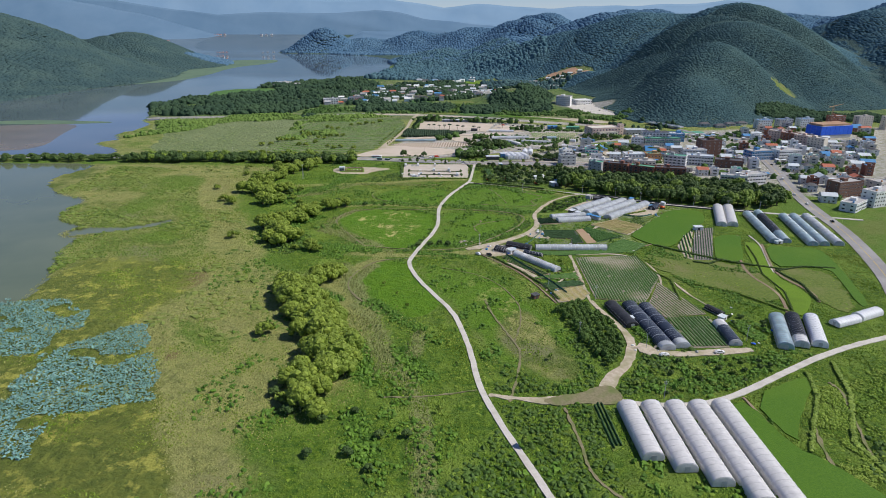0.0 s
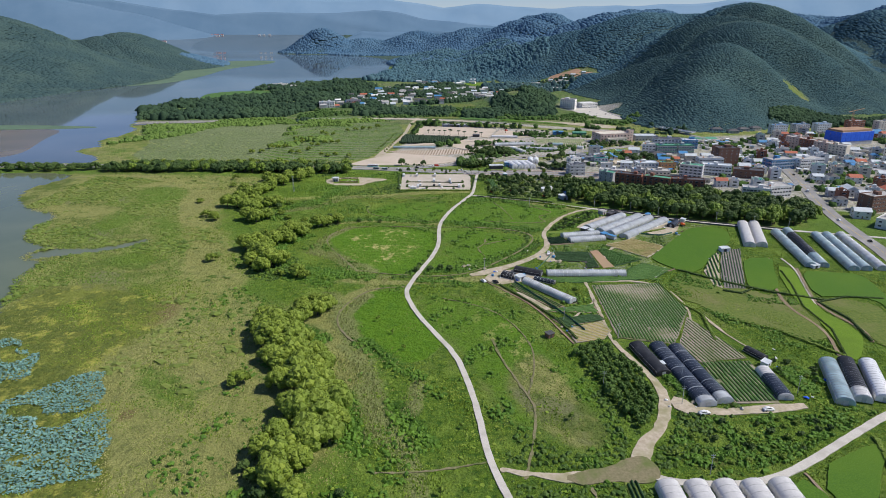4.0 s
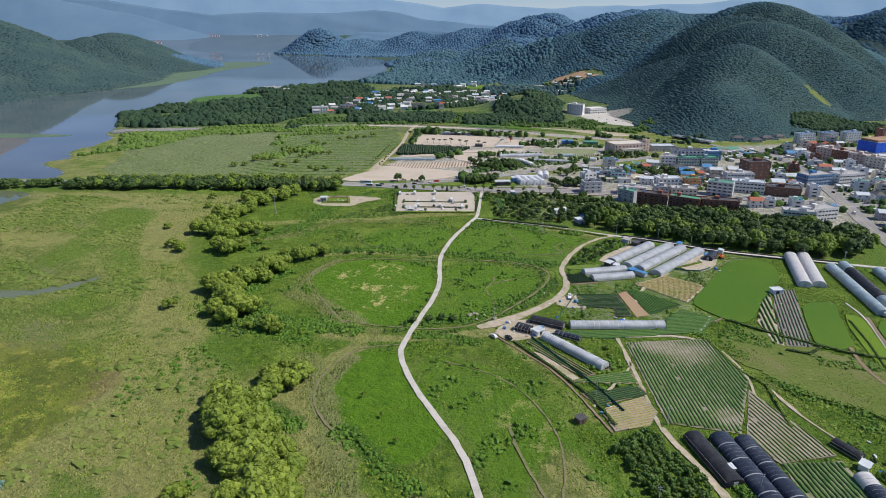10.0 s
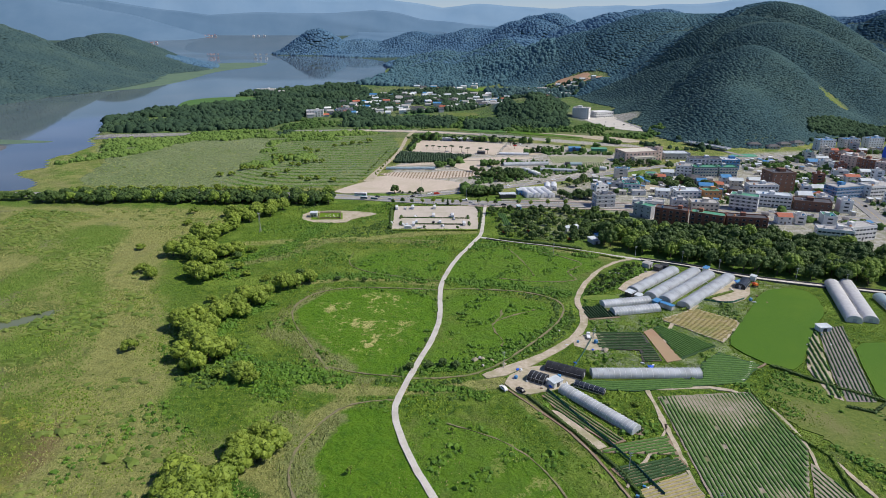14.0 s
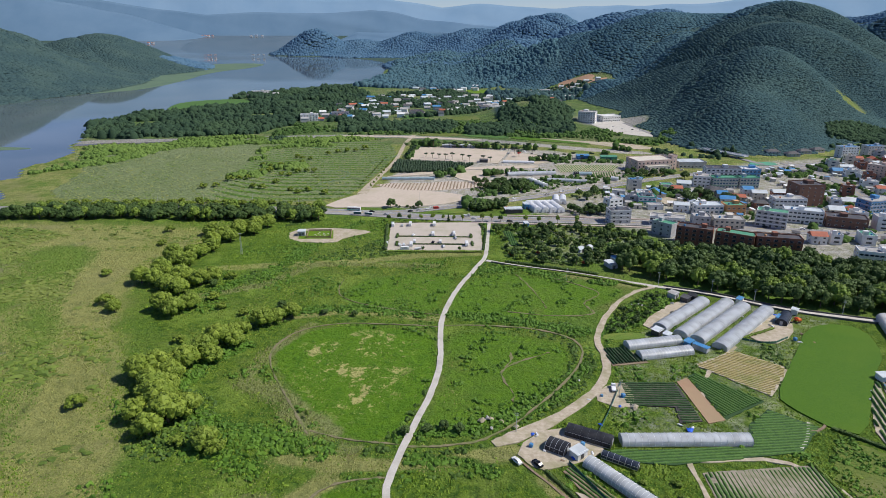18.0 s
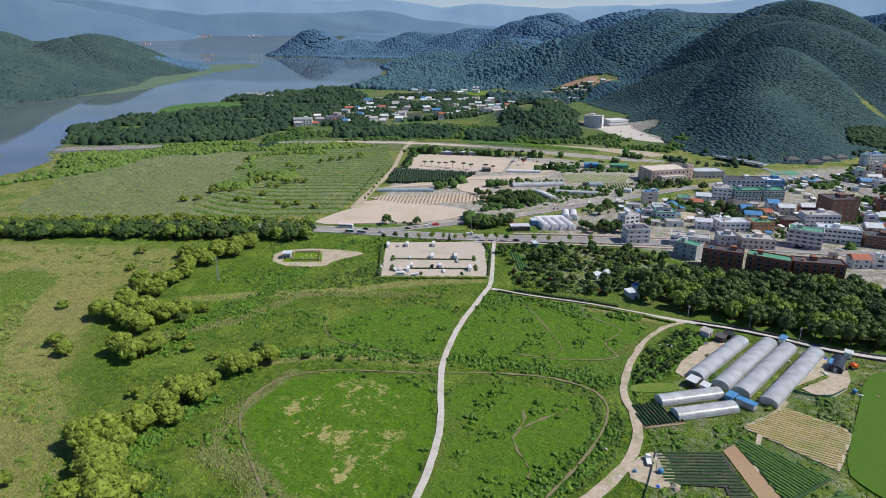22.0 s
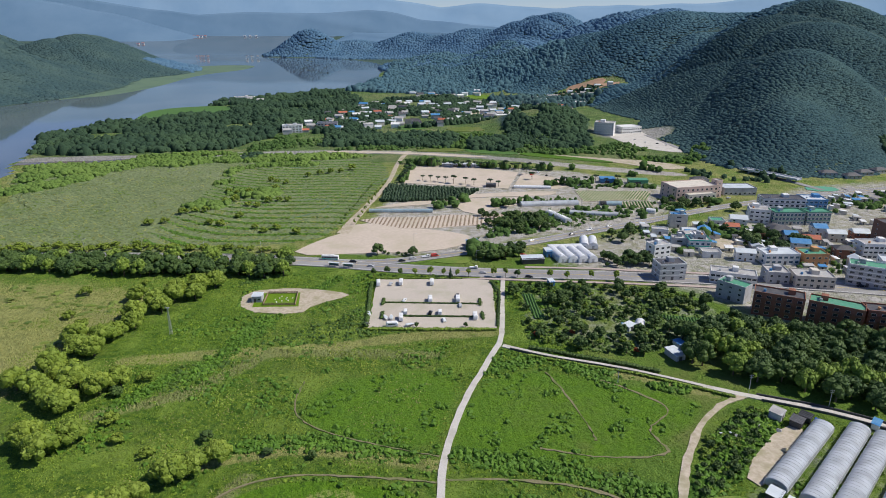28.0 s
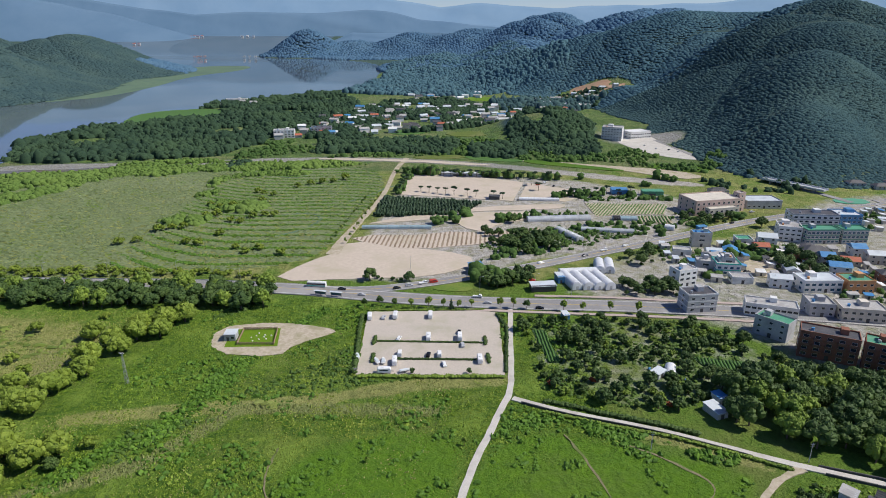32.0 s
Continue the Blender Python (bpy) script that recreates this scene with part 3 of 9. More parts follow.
land = ~bed
reed_mask = soft_mask(REED_EDGE, 16)
for line, w in (([(-135, 566), (-95, 572), (-50, 577), (0, 590), (32, 592)], 6), ([(-82, 494), (-50, 503), (-20, 500), (4, 493)], 4), ([(-52, 384), (-20, 381), (10, 383), (34, 388)], 5), ([(-36, 372), (-52, 350), (-50, 318), (-40, 296)], 7), ([(38, 372), (52, 345), (62, 315)], 5), ([(60, 561), (95, 547), (118, 533)], 3), ([(-40, 250), (-36, 290), (-30, 300)], 6)):
    reed_mask = np.maximum(reed_mask, np.clip(1.25 - far_from(X, Y, line) / w, 0, 0.85))
algae_mask = np.maximum(soft_mask(ALGAE, 4), 0.75 * soft_mask(SWAMP, 10))
mosaic = soft_mask([(-900, 280), (-190, 290), (-150, 360), (-170, 440), (-215, 530), (-250, 664), (-900, 664)], 22)
olive = 0.85 * soft_mask([(37, 290), (50, 300), (55, 271), (64, 245), (65, 230), (47, 226), (35, 253), (29, 269)], 3)
mosaic = np.max([mosaic, olive, 0.8 * soft_mask([(134, 388), (142, 349), (153, 310), (145, 295), (138, 335), (133, 360)], 3)], axis=0)
rust = np.clip(1.3 - np.hypot((X + 143) / 12, (Y - 342) / 22), 0, 1)
for bx, by, br in ((95, 218, 9), (56, 502, 6), (13, 448, 9), (-28, 388, 5), (-118, 250, 6)):
    rust = np.maximum(rust, np.clip(1.1 - np.hypot((X - bx) / br, (Y - by) / br / 1.2), 0, 0.75))
dry_mask = np.maximum(soft_mask([(-66, 452), (-52, 478), (-8, 481), (-12, 432), (-30, 402), (-48, 424)], 5), 0.5 * soft_mask([(22, 366), (52, 305), (60, 262), (34, 262), (20, 330)], 4))
mown_mask = np.max([soft_mask(p, 1.5) for p in (CLEAR_L, CLEAR_LOW)] + [0.6 * soft_mask(p, 3) for p in (CLEAR_R, CLEAR_TOP, OPEN_R, OPEN_TOP_R)], axis=0)
marsh = soft_mask([(-340, 715), (-90, 715), (-55, 780), (-30, 1000), (-130, 1040), (-330, 1010), (-430, 960), (-350, 850)], 8)
plain_zone = (X > -330) & (X < 70) & (Y > 60) & (Y < 680)
lush_mask = np.where(plain_zone, 0.62 * (1 - reed_mask), 0.0) * (1 - mown_mask)
mosaic = np.maximum(mosaic, 0.25 * soft_mask(FARM, 8))
lush_mask = np.maximum(lush_mask, 0.62 * soft_mask(FARM, 8) * (1 - mown_mask)) * (1 - olive)
mown_mask = mown_mask * (1 - olive)
lush_mask = np.maximum(lush_mask, 0.62 * np.clip((Y - 985) / 30, 0, 1) * (0.75 + 0.25 * np.sin(X / 37 + np.sin(Y / 29))))
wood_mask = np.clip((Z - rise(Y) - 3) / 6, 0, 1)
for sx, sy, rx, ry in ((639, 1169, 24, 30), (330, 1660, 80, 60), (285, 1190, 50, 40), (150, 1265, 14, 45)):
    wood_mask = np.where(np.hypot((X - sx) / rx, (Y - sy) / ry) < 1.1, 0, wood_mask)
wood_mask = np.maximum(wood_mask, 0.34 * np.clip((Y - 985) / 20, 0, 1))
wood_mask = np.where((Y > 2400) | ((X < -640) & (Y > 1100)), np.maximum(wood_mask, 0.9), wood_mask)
town_mask = soft_mask([(60, 690), (150, 640), (165, 600), (250, 570), (330, 520), (420, 480), (900, 560), (900, 900), (620, 930), (420, 905), (330, 880), (260, 800), (120, 740)], 12)
dry_bank = np.maximum(soft_mask([(-460, 1000), (-330, 1012), (-190, 1028), (-126, 1058), (-23, 1044), (86, 1012), (188, 948), (262, 925), (262, 945), (190, 972), (86, 1032), (-23, 1066), (-126, 1076), (-250, 1052), (-460, 1030)], 4), 0.62 * town_mask)
dry_bank = np.maximum(dry_bank, 0.36 * soft_mask([(60, 395), (75, 440), (90, 470), (140, 522), (205, 505), (218, 480), (160, 420), (150, 390), (100, 385)], 6))
dry_bank = np.maximum(dry_bank, 0.38 * soft_mask([(47, 653), (128, 646), (150, 632), (160, 600), (127, 583), (97, 567), (74, 572), (48, 585)], 4))
dry_bank = np.maximum(dry_bank, 0.66 * soft_mask([(-50, 752), (-30, 890), (-24, 990), (130, 968), (176, 932), (228, 900), (205, 800), (128, 752), (62, 735), (34, 702), (-80, 700)], 6))
for sx, sy, rx, ry in ((285, 1190, 50, 40),):
    dry_bank = np.maximum(dry_bank, np.clip(1.6 - np.hypot((X - sx) / rx, (Y - sy) / ry), 0, 0.9))
Z = np.where(algae_mask * reed_mask > 0.5, np.minimum(Z, -0.42), Z)
VINES = [([(-90, 412), (-69, 399), (-44, 389)], 5), ([(-104, 435), (-99, 455), (-89, 467)], 6), ([(-121, 530), (-109, 554)], 5), ([(-73, 504), (-42, 509), (-6, 501)], 5), ([(-54, 663), (-79, 615), (-99, 554)], 6), ([(-85, 392), (-60, 379)], 5),
         ([(8, 501), (45, 491), (77, 479)], 5), ([(-6, 384), (12, 382), (21, 376)], 4), ([(84, 476), (109, 499), (129, 520)], 7), ([(31, 559), (56, 569), (78, 545)], 4), ([(-2, 400), (17, 400)], 4), ([(26, 404), (49, 421), (71, 449)], 5), ([(-72, 329), (-53, 312)], 6),
         ([(-20, 291), (-6, 278)], 4), ([(-74, 403), (-53, 396), (-37, 390)], 5), ([(-33, 309), (-16, 287)], 5), ([(-36, 262), (-27, 229)], 6), ([(-15, 256), (-2, 233)], 5), ([(-30, 205), (-22, 180)], 6)]
vine_mask = np.max([np.clip(1.2 - far_from(X, Y, line) / w, 0, 0.9) for line, w in VINES], axis=0)
DRIFTS = [([(-57, 362), (-42, 320), (-28, 272), (-18, 237)], 8), ([(-68, 431), (-38, 399)], 6), ([(-37, 362), (-47, 337)], 5), ([(-6, 272), (-8, 251)], 4), ([(-79, 435), (-59, 422), (-46, 401)], 6), ([(-61, 488), (-75, 459), (-78, 441)], 4), ([(-129, 524), (-96, 541), (-72, 574), (4, 570)], 5), ([(-57, 411), (-45, 401)], 5), ([(-43, 391), (-28, 389)], 4), ([(-12, 236), (-4, 200), (-2, 150)], 5)]
drift_mask = np.max([np.clip(1.2 - far_from(X, Y, line) / w, 0, 0.85) for line, w in DRIFTS], axis=0)
drift_mask = np.maximum(drift_mask, 0.15 * olive)
sedge_mask = np.max([0.8 * soft_mask(p, 10) for p in ([(-132, 292), (-96, 273), (-93, 247), (-121, 263)], [(-181, 358), (-164, 391), (-132, 321), (-148, 310), (-176, 330)], [(-261, 493), (-231, 617), (-208, 573), (-232, 465)], [(-212, 418), (-195, 448), (-170, 404), (-195, 404)], [(-274, 600), (-238, 617), (-213, 591), (-226, 556), (-251, 563)], [(-179, 443), (-179, 480), (-202, 514), (-228, 519)])], axis=0)
ground_mesh = mesh_of("ground", np.column_stack((X.ravel(), Y.ravel(), Z.ravel())),
                      (lambda i: np.column_stack((i, i + 1, i + len(gx) + 1, i + len(gx))))((np.arange(len(gy) - 1)[:, None] * len(gx) + np.arange(len(gx) - 1)).ravel()), M["ground"], True)
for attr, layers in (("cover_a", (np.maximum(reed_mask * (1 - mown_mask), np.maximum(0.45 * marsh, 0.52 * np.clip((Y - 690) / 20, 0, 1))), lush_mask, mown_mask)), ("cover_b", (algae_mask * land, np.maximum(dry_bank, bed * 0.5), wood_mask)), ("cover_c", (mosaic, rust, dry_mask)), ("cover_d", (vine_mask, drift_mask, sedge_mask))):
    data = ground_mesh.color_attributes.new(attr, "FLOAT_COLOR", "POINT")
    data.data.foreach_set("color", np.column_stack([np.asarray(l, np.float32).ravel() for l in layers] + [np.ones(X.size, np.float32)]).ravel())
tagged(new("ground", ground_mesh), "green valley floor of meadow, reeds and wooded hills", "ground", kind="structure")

for name, x0, x1, wy, mat, label in (("lake_water", -3300, -60, np.linspace(-700, 700, 12), "lake", "calm murky green lake water"), ("river_water", -3300, 700, np.concatenate((np.linspace(700, 3600, 30), np.linspace(3640, 4930, 30))), "water", "calm pale grey river water")):
    wx = np.linspace(x0, x1, 40)
    WX, WY = np.meshgrid(wx, wy)
    n = len(wx)
    water_faces = (lambda i: np.column_stack((i, i + 1, i + n + 1, i + n)))((np.arange(len(wy) - 1)[:, None] * n + np.arange(n - 1)).ravel())
    tagged(new(name, mesh_of(name, np.column_stack((WX.ravel(), WY.ravel(), (rise(WY) - 0.55).ravel())), water_faces, M[mat], True)), label, "water", kind="structure")

# the ranges at the end of the valley, their haze a painted blue glow
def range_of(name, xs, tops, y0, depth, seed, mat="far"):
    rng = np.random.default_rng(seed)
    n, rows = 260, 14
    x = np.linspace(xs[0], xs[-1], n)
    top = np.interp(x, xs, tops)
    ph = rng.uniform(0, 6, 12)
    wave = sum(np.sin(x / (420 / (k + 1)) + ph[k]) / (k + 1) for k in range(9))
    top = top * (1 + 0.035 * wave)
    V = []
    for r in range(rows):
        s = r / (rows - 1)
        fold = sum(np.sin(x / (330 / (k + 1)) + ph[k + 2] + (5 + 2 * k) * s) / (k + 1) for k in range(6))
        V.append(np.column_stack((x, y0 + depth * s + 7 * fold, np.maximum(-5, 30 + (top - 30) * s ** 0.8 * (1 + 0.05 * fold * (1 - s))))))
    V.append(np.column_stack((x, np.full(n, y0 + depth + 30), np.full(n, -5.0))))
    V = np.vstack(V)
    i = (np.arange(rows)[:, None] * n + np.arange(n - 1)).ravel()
    return tagged(new(name, mesh_of(name, V, np.column_stack((i, i + 1, i + n + 1, i + n)), M[mat], True)), "forested backdrop range far off, blue haze painted in", "mountains", kind="structure")


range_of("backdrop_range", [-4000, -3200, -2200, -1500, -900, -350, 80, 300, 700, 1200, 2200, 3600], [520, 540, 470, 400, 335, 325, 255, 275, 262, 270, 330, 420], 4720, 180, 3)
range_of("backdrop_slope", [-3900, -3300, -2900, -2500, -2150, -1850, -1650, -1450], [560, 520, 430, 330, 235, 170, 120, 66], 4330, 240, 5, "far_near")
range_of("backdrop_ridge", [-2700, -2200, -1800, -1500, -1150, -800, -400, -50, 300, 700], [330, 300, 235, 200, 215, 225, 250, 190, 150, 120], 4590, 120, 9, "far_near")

# added ridge: covers the dark far ground and stands in for haze
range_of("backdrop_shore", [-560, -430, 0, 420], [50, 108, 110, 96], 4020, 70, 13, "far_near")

# ---------------------------------------------------------------- ways and yards
FOOTPATH = [(44.5, 662), (41, 635), (38, 607), (35, 583), (30, 572), (24, 556), (18, 542), (12, 524), (6, 500), (4, 482), (4, 449), (0, 426), (-6, 406), (-11, 388), (-15, 372), (-15, 362), (-12, 350), (-7, 334), (0, 318), (10, 295), (14, 274), (17, 251), (18, 232), (20, 217), (24, 201), (29, 184), (34, 168), (42, 140), (52, 110)]
ribbon("footpath", FOOTPATH, 2.6, M["concrete"], 0.14, 1, 0.08, "pale concrete footpath winding through the meadow", "path")
TRAIL = [(22, 217), (34, 214), (48, 212), (62, 216), (72, 218)]
ribbon("dirt_trail", TRAIL, [1.5, 2.4, 6, 3.5, 5], M["dirt"], 0.09, 2, 0.3, "bare earth farm trail", "trail")
ORCHARD_LANE = [(70, 214), (71, 222), (76, 231), (84, 239), (90, 251), (93.5, 262), (92, 279), (87, 297), (85, 308)]
ribbon("orchard_lane", ORCHARD_LANE, [6, 7, 6, 4, 5, 4, 2.5, 2.2, 2], M["dirt"], 0.10, 2, 0.2, "pale dirt lane beside the orchard", "lane")
FARM_ROAD = [(68, 219), (74, 211), (91, 208.5), (107, 209.5), (123, 216), (151, 233), (177, 248.5), (216, 265), (300, 290)]
ribbon("farm_road", FARM_ROAD, 3.1, M["concrete"], 0.12, 2, 0.08, "pale concrete farm road behind the greenhouses", "road")
FARM_LANE = [(22, 391), (34, 397), (49, 407), (65, 422), (76, 438), (79, 455), (78, 468), (88, 492), (104, 517), (118, 529), (128, 534)]
ribbon("farm_lane", FARM_LANE, [3.5, 6.5, 4.6, 4, 3.8, 3.3, 3, 2.6, 2.4, 2.4, 4], M["dirt"], 0.11, 2, 0.2, "sandy farm lane through the fields", "lane")
LEVEE = [(35, 578), (54, 568), (74, 561), (89, 555), (103, 548), (116, 541), (128, 535), (159, 522), (186, 502), (215, 491), (263, 475), (330, 455)]
ribbon("levee_lane", LEVEE, [3, 2.6, 2.6, 2.8, 3.2, 4, 4.5, 3.6, 3.4, 3.2, 3.2], M["concrete"], 0.13, 2, 0.08, "narrow concrete lane below the wood", "lane")
ROAD = [(-900, 701), (-330, 702), (-248, 703), (-132, 698), (-69, 690.5), (-36, 682), (-2, 675), (44, 669), (105, 665), (134, 661), (172, 656), (230, 646), (330, 622), (420, 590), (560, 540)]
ribbon("main_road", ROAD, [10, 10, 10.5, 12, 14, 15, 15, 15, 15, 15, 14, 14, 14, 14, 14], M["asphalt"], 0.16, 2, 0, "sun-bleached grey asphalt main road", "road")
BRANCH = [(-60, 690), (-37, 688.5), (-18, 692), (15, 703), (69, 726), (109, 746), (154, 768), (234, 811), (277, 829), (337, 851), (450, 880)]
ribbon("branch_road", BRANCH, [8, 9, 10, 10, 10, 10, 10, 11, 12, 12], M["asphalt"], 0.155, 2, 0, "pale asphalt road towards the town", "road")
TOWN_ROAD = [(250, 300), (272, 345), (298, 424), (308, 483), (326, 551), (352, 625), (380, 720), (400, 800), (390, 880)]
ribbon("town_road", TOWN_ROAD, 11, M["asphalt"], 0.165, 2, 0, "wide pale asphalt road into the town", "road")
HILL_ROAD = [(300, 1180), (306, 1120), (311, 1046), (322, 1002), (335, 950), (351, 907), (362, 870)]
ribbon("hill_road", HILL_ROAD, 7, M["asphalt"], 0.3, 2, 0, "grey road along the foot of the hill", "road")
TRACK = [(-62, 748), (-58, 783), (-51, 824), (-38, 901), (-34, 1006), (-24, 1065)]
ribbon("gravel_track", TRACK, [9, 5, 4.5, 4.5, 4.5, 6], M["dirt"], 0.12, 2, 0.2, "sandy track between reed garden and lots", "track")
for line in ([(51, 554), (57, 534), (61, 513), (61, 506)], [(40, 502), (53, 498), (67, 496), (83, 497), (86, 501), (82, 510), (84, 515), (94, 522), (94, 529), (81, 542), (73, 547)], [(54, 458), (45, 453), (32, 445), (29, 438), (34, 423), (32, 418)], [(36, 458), (36, 450), (32, 445)]):
    ribbon("worn_trail", line, [0.5, 0.9, 0.5, 0.8], M["trail"], 0.0, 2, 0.3, "narrow trodden trail in the grass", "trail")
for line, w in ((((-46, 398), (-60, 424), (-76, 455), (-70, 479), (-50, 490), (-20, 488), (3, 485)), 0.9), (((5, 486), (31, 486), (55, 481), (72, 468), (66, 445), (45, 418), (22, 394), (5, 390), (-10, 390)), 1.3),
                (((-10, 391), (-30, 394), (-46, 400)), 0.8), (((-16, 374), (-34, 372), (-44, 358), (-50, 340), (-48, 324), (-38, 308)), 0.9),
                (((30, 212), (34, 225), (40, 250), (38, 262), (30, 292), (28, 310)), 1.2), (((38, 262), (46, 290), (44, 318), (30, 345), (5, 358)), 0.8),
                (((51, 208), (52.6, 182), (51.8, 169), (59, 158), (68, 148)), 1.4), (((141, 194), (135, 174), (134, 163), (138, 155)), 1.6), (((165, 225), (167, 219), (157, 193), (151, 176)), 1.3),
                (((-52, 548), (-54, 530), (-46, 516), (-20, 505), (4, 498)), 0.7), (((-20, 216), (-2, 216), (18, 221)), 0.9)):
    ribbon("worn_trail", line, w * 0.8, M["trail"], 0.05, 3, 0.22, "narrow trodden trail in the grass", "trail")
for index, (poly, mat, name, label) in enumerate((
        ([(-30.5, 660), (30, 660.5), (37.5, 657), (34, 596), (-30, 597)], "gravel", "parking_lot", "pale gravel parking lot beside the road"),
        ([(-105, 643), (-76, 649), (-49, 642), (-43, 637), (-62, 625), (-67, 613), (-99, 617)], "dirt", "sand_yard", "sandy yard round a small pump court"),
        ([(-93, 702), (-77, 733), (-60, 752), (-54, 775), (-21, 764), (28, 747), (30, 727), (2, 708), (-39, 706)], "sand", "dirt_lot", "wide bare sandy lot"),
        ([(-23, 972), (-16, 984), (37, 976), (92, 947), (73, 879), (41, 887), (-27, 903)], "sand", "sports_ground", "pale sand sports ground ringed by pines"),
        ([(95, 944), (129, 920), (130, 888), (118, 877), (79, 884)], "sand", "coach_lot", "pale sandy parking ground"),
        ([(105, 487), (134, 515), (142, 510), (110, 479)], "dirt", "dirt_yard", "bare dirt yard beside greenhouses"),
        ([(150, 478), (170, 500), (186, 492), (176, 472), (160, 462)], "dirt", "dirt_yard", "bare dirt yard with machinery"),
        ([(28, 388), (46, 402), (62, 396), (60, 384), (44, 378), (36, 376)], "dirt", "farm_yard", "sandy farm yard between sheds"),
        ([(98, 262), (104, 250), (146, 256), (147, 250), (100, 246), (92, 254)], "dirt", "farm_yard", "pale dirt yard in front of shade houses"),
        ([(42, 213), (48, 208.5), (58, 211), (70, 209), (76, 213), (75, 222), (69, 224), (60, 218), (50, 216)], "trail", "dirt_patch", "bare earth junction of lanes"),
        ([(75, 431), (83, 431), (81, 414), (74, 412), (64, 420)], "dirt", "farm_yard", "dry earth patch where a truck stands"),
        ([(244, 1172), (262, 1230), (310, 1240), (316, 1150), (316, 1060), (300, 1050), (268, 1075), (252, 1120)], "concrete", "school_yard", "pale concrete yard on the slope"),
        ([(190, 708), (188, 728), (205, 738), (220, 725), (208, 702)], "dirt", "dirt_yard", "dusty open yard behind workshops"),
        ([(20, 842), (52, 845), (93, 848), (83, 826), (53, 814), (43, 793), (24, 806)], "sand", "sand_field", "pale bare sandy plot"),
        ([(-49, 813), (-24, 820), (2, 826), (20, 841), (43, 849), (94, 852), (114, 858), (116, 871), (49, 862), (20, 852), (-29, 827)], "sand", "sand_field", "pale bare sandy field"),
        ([(-126, 1068), (-20, 1058), (70, 1030), (60, 1022), (-30, 1048), (-120, 1058)], "sand", "river_bank", "sandy bank of a small stream"),
        ([(72, 1057), (128, 1047), (185, 1026), (261, 997), (279, 965), (246, 958), (203, 1000), (150, 1029)], "dirt", "dry_verge", "straw-coloured verge"),
        ([(352, 884), (380, 884), (378, 866), (348, 868)], "green_net", "sports_court", "green painted sports court"))):
    sheet(name, poly, M[mat], 0.062 + 0.0041 * index if name != "dirt_patch" else 0.125, 0 if name in ("parking_lot", "sports_ground", "coach_lot") else 1, label=label, category="yard", fray=0.15)

# ---------------------------------------------------------------- plants
ICO_V = np.array([(0, 0, 1), *[(0.894 * math.cos(a), 0.894 * math.sin(a), 0.447) for a in np.arange(5) * 2 * math.pi / 5],
                  *[(0.894 * math.cos(a), 0.894 * math.sin(a), -0.447) for a in (np.arange(5) + 0.5) * 2 * math.pi / 5], (0, 0, -1)])
ICO_F = np.array([(0, 1 + i, 1 + (i + 1) % 5) for i in range(5)] + [(1 + i, 6 + i, 1 + (i + 1) % 5) for i in range(5)]
                 + [(1 + (i + 1) % 5, 6 + i, 6 + (i + 1) % 5) for i in range(5)] + [(11, 6 + (i + 1) % 5, 6 + i) for i in range(5)])


def many(base_v, base_f, places, sizes, turns, rng, jitter=0.0, lean=None):
    """Copies of one small form, joined: places (n, 3), sizes (n, 3), turns (n)."""
    n, k = len(places), len(base_v)
    v = np.repeat(base_v[None], n, 0)
    if jitter:
        v = v * (1 + rng.normal(0, jitter, (n, k, 1)))
    v = v * np.asarray(sizes)[:, None, :]
    c, s = np.cos(turns)[:, None], np.sin(turns)[:, None]
    v = np.stack((v[..., 0] * c - v[..., 1] * s, v[..., 0] * s + v[..., 1] * c, v[..., 2]), -1)
    if lean is not None:
        v[..., :2] += v[..., 2:3] * lean[:, None, :]
    v = v + np.asarray(places)[:, None, :]
    f = base_f[None] + (np.arange(n) * k)[:, None, None]
    return v.reshape(-1, 3), f.reshape(-1, base_f.shape[1])


def leaves_on(centres, radii, count, size, rng, up=0.25):
    """Leaf clumps as small bent quads over round lobes."""
    which = rng.choice(len(centres), count, p=radii[:, 0] ** 2 / (radii[:, 0] ** 2).sum())
    d = rng.normal(size=(count, 3))
    d[:, 2] += up
    d /= np.linalg.norm(d, axis=1)[:, None]
    c = centres[which] + d * radii[which] * rng.uniform(0.85, 1.15, (count, 1))
    nrm = d + rng.normal(0, 0.45, (count, 3))
    nrm /= np.linalg.norm(nrm, axis=1)[:, None]
    t = np.cross(nrm, rng.normal(size=(count, 3)))
    t /= np.linalg.norm(t, axis=1)[:, None]
    b = np.cross(nrm, t)
    s = size * rng.uniform(0.6, 1.4, (count, 1))
    quad = np.stack((c - t * s - b * s * 0.6, c + t * s - b * s * 0.5 - nrm * s * 0.3, c + t * s * 0.8 + b * s * 0.7, c - t * s * 0.9 + b * s * 0.6 - nrm * s * 0.3), 1)
    i = np.arange(count)[:, None] * 4
    return quad.reshape(-1, 3), np.vstack((i + [0, 1, 2], i + [0, 2, 3]))


def join(*pieces):
    vs, fs, n = [], [], 0
    for v, f in pieces:
        vs.append(v)
        fs.append(f + n)
        n += len(v)
    return np.vstack(vs), np.vstack(fs)


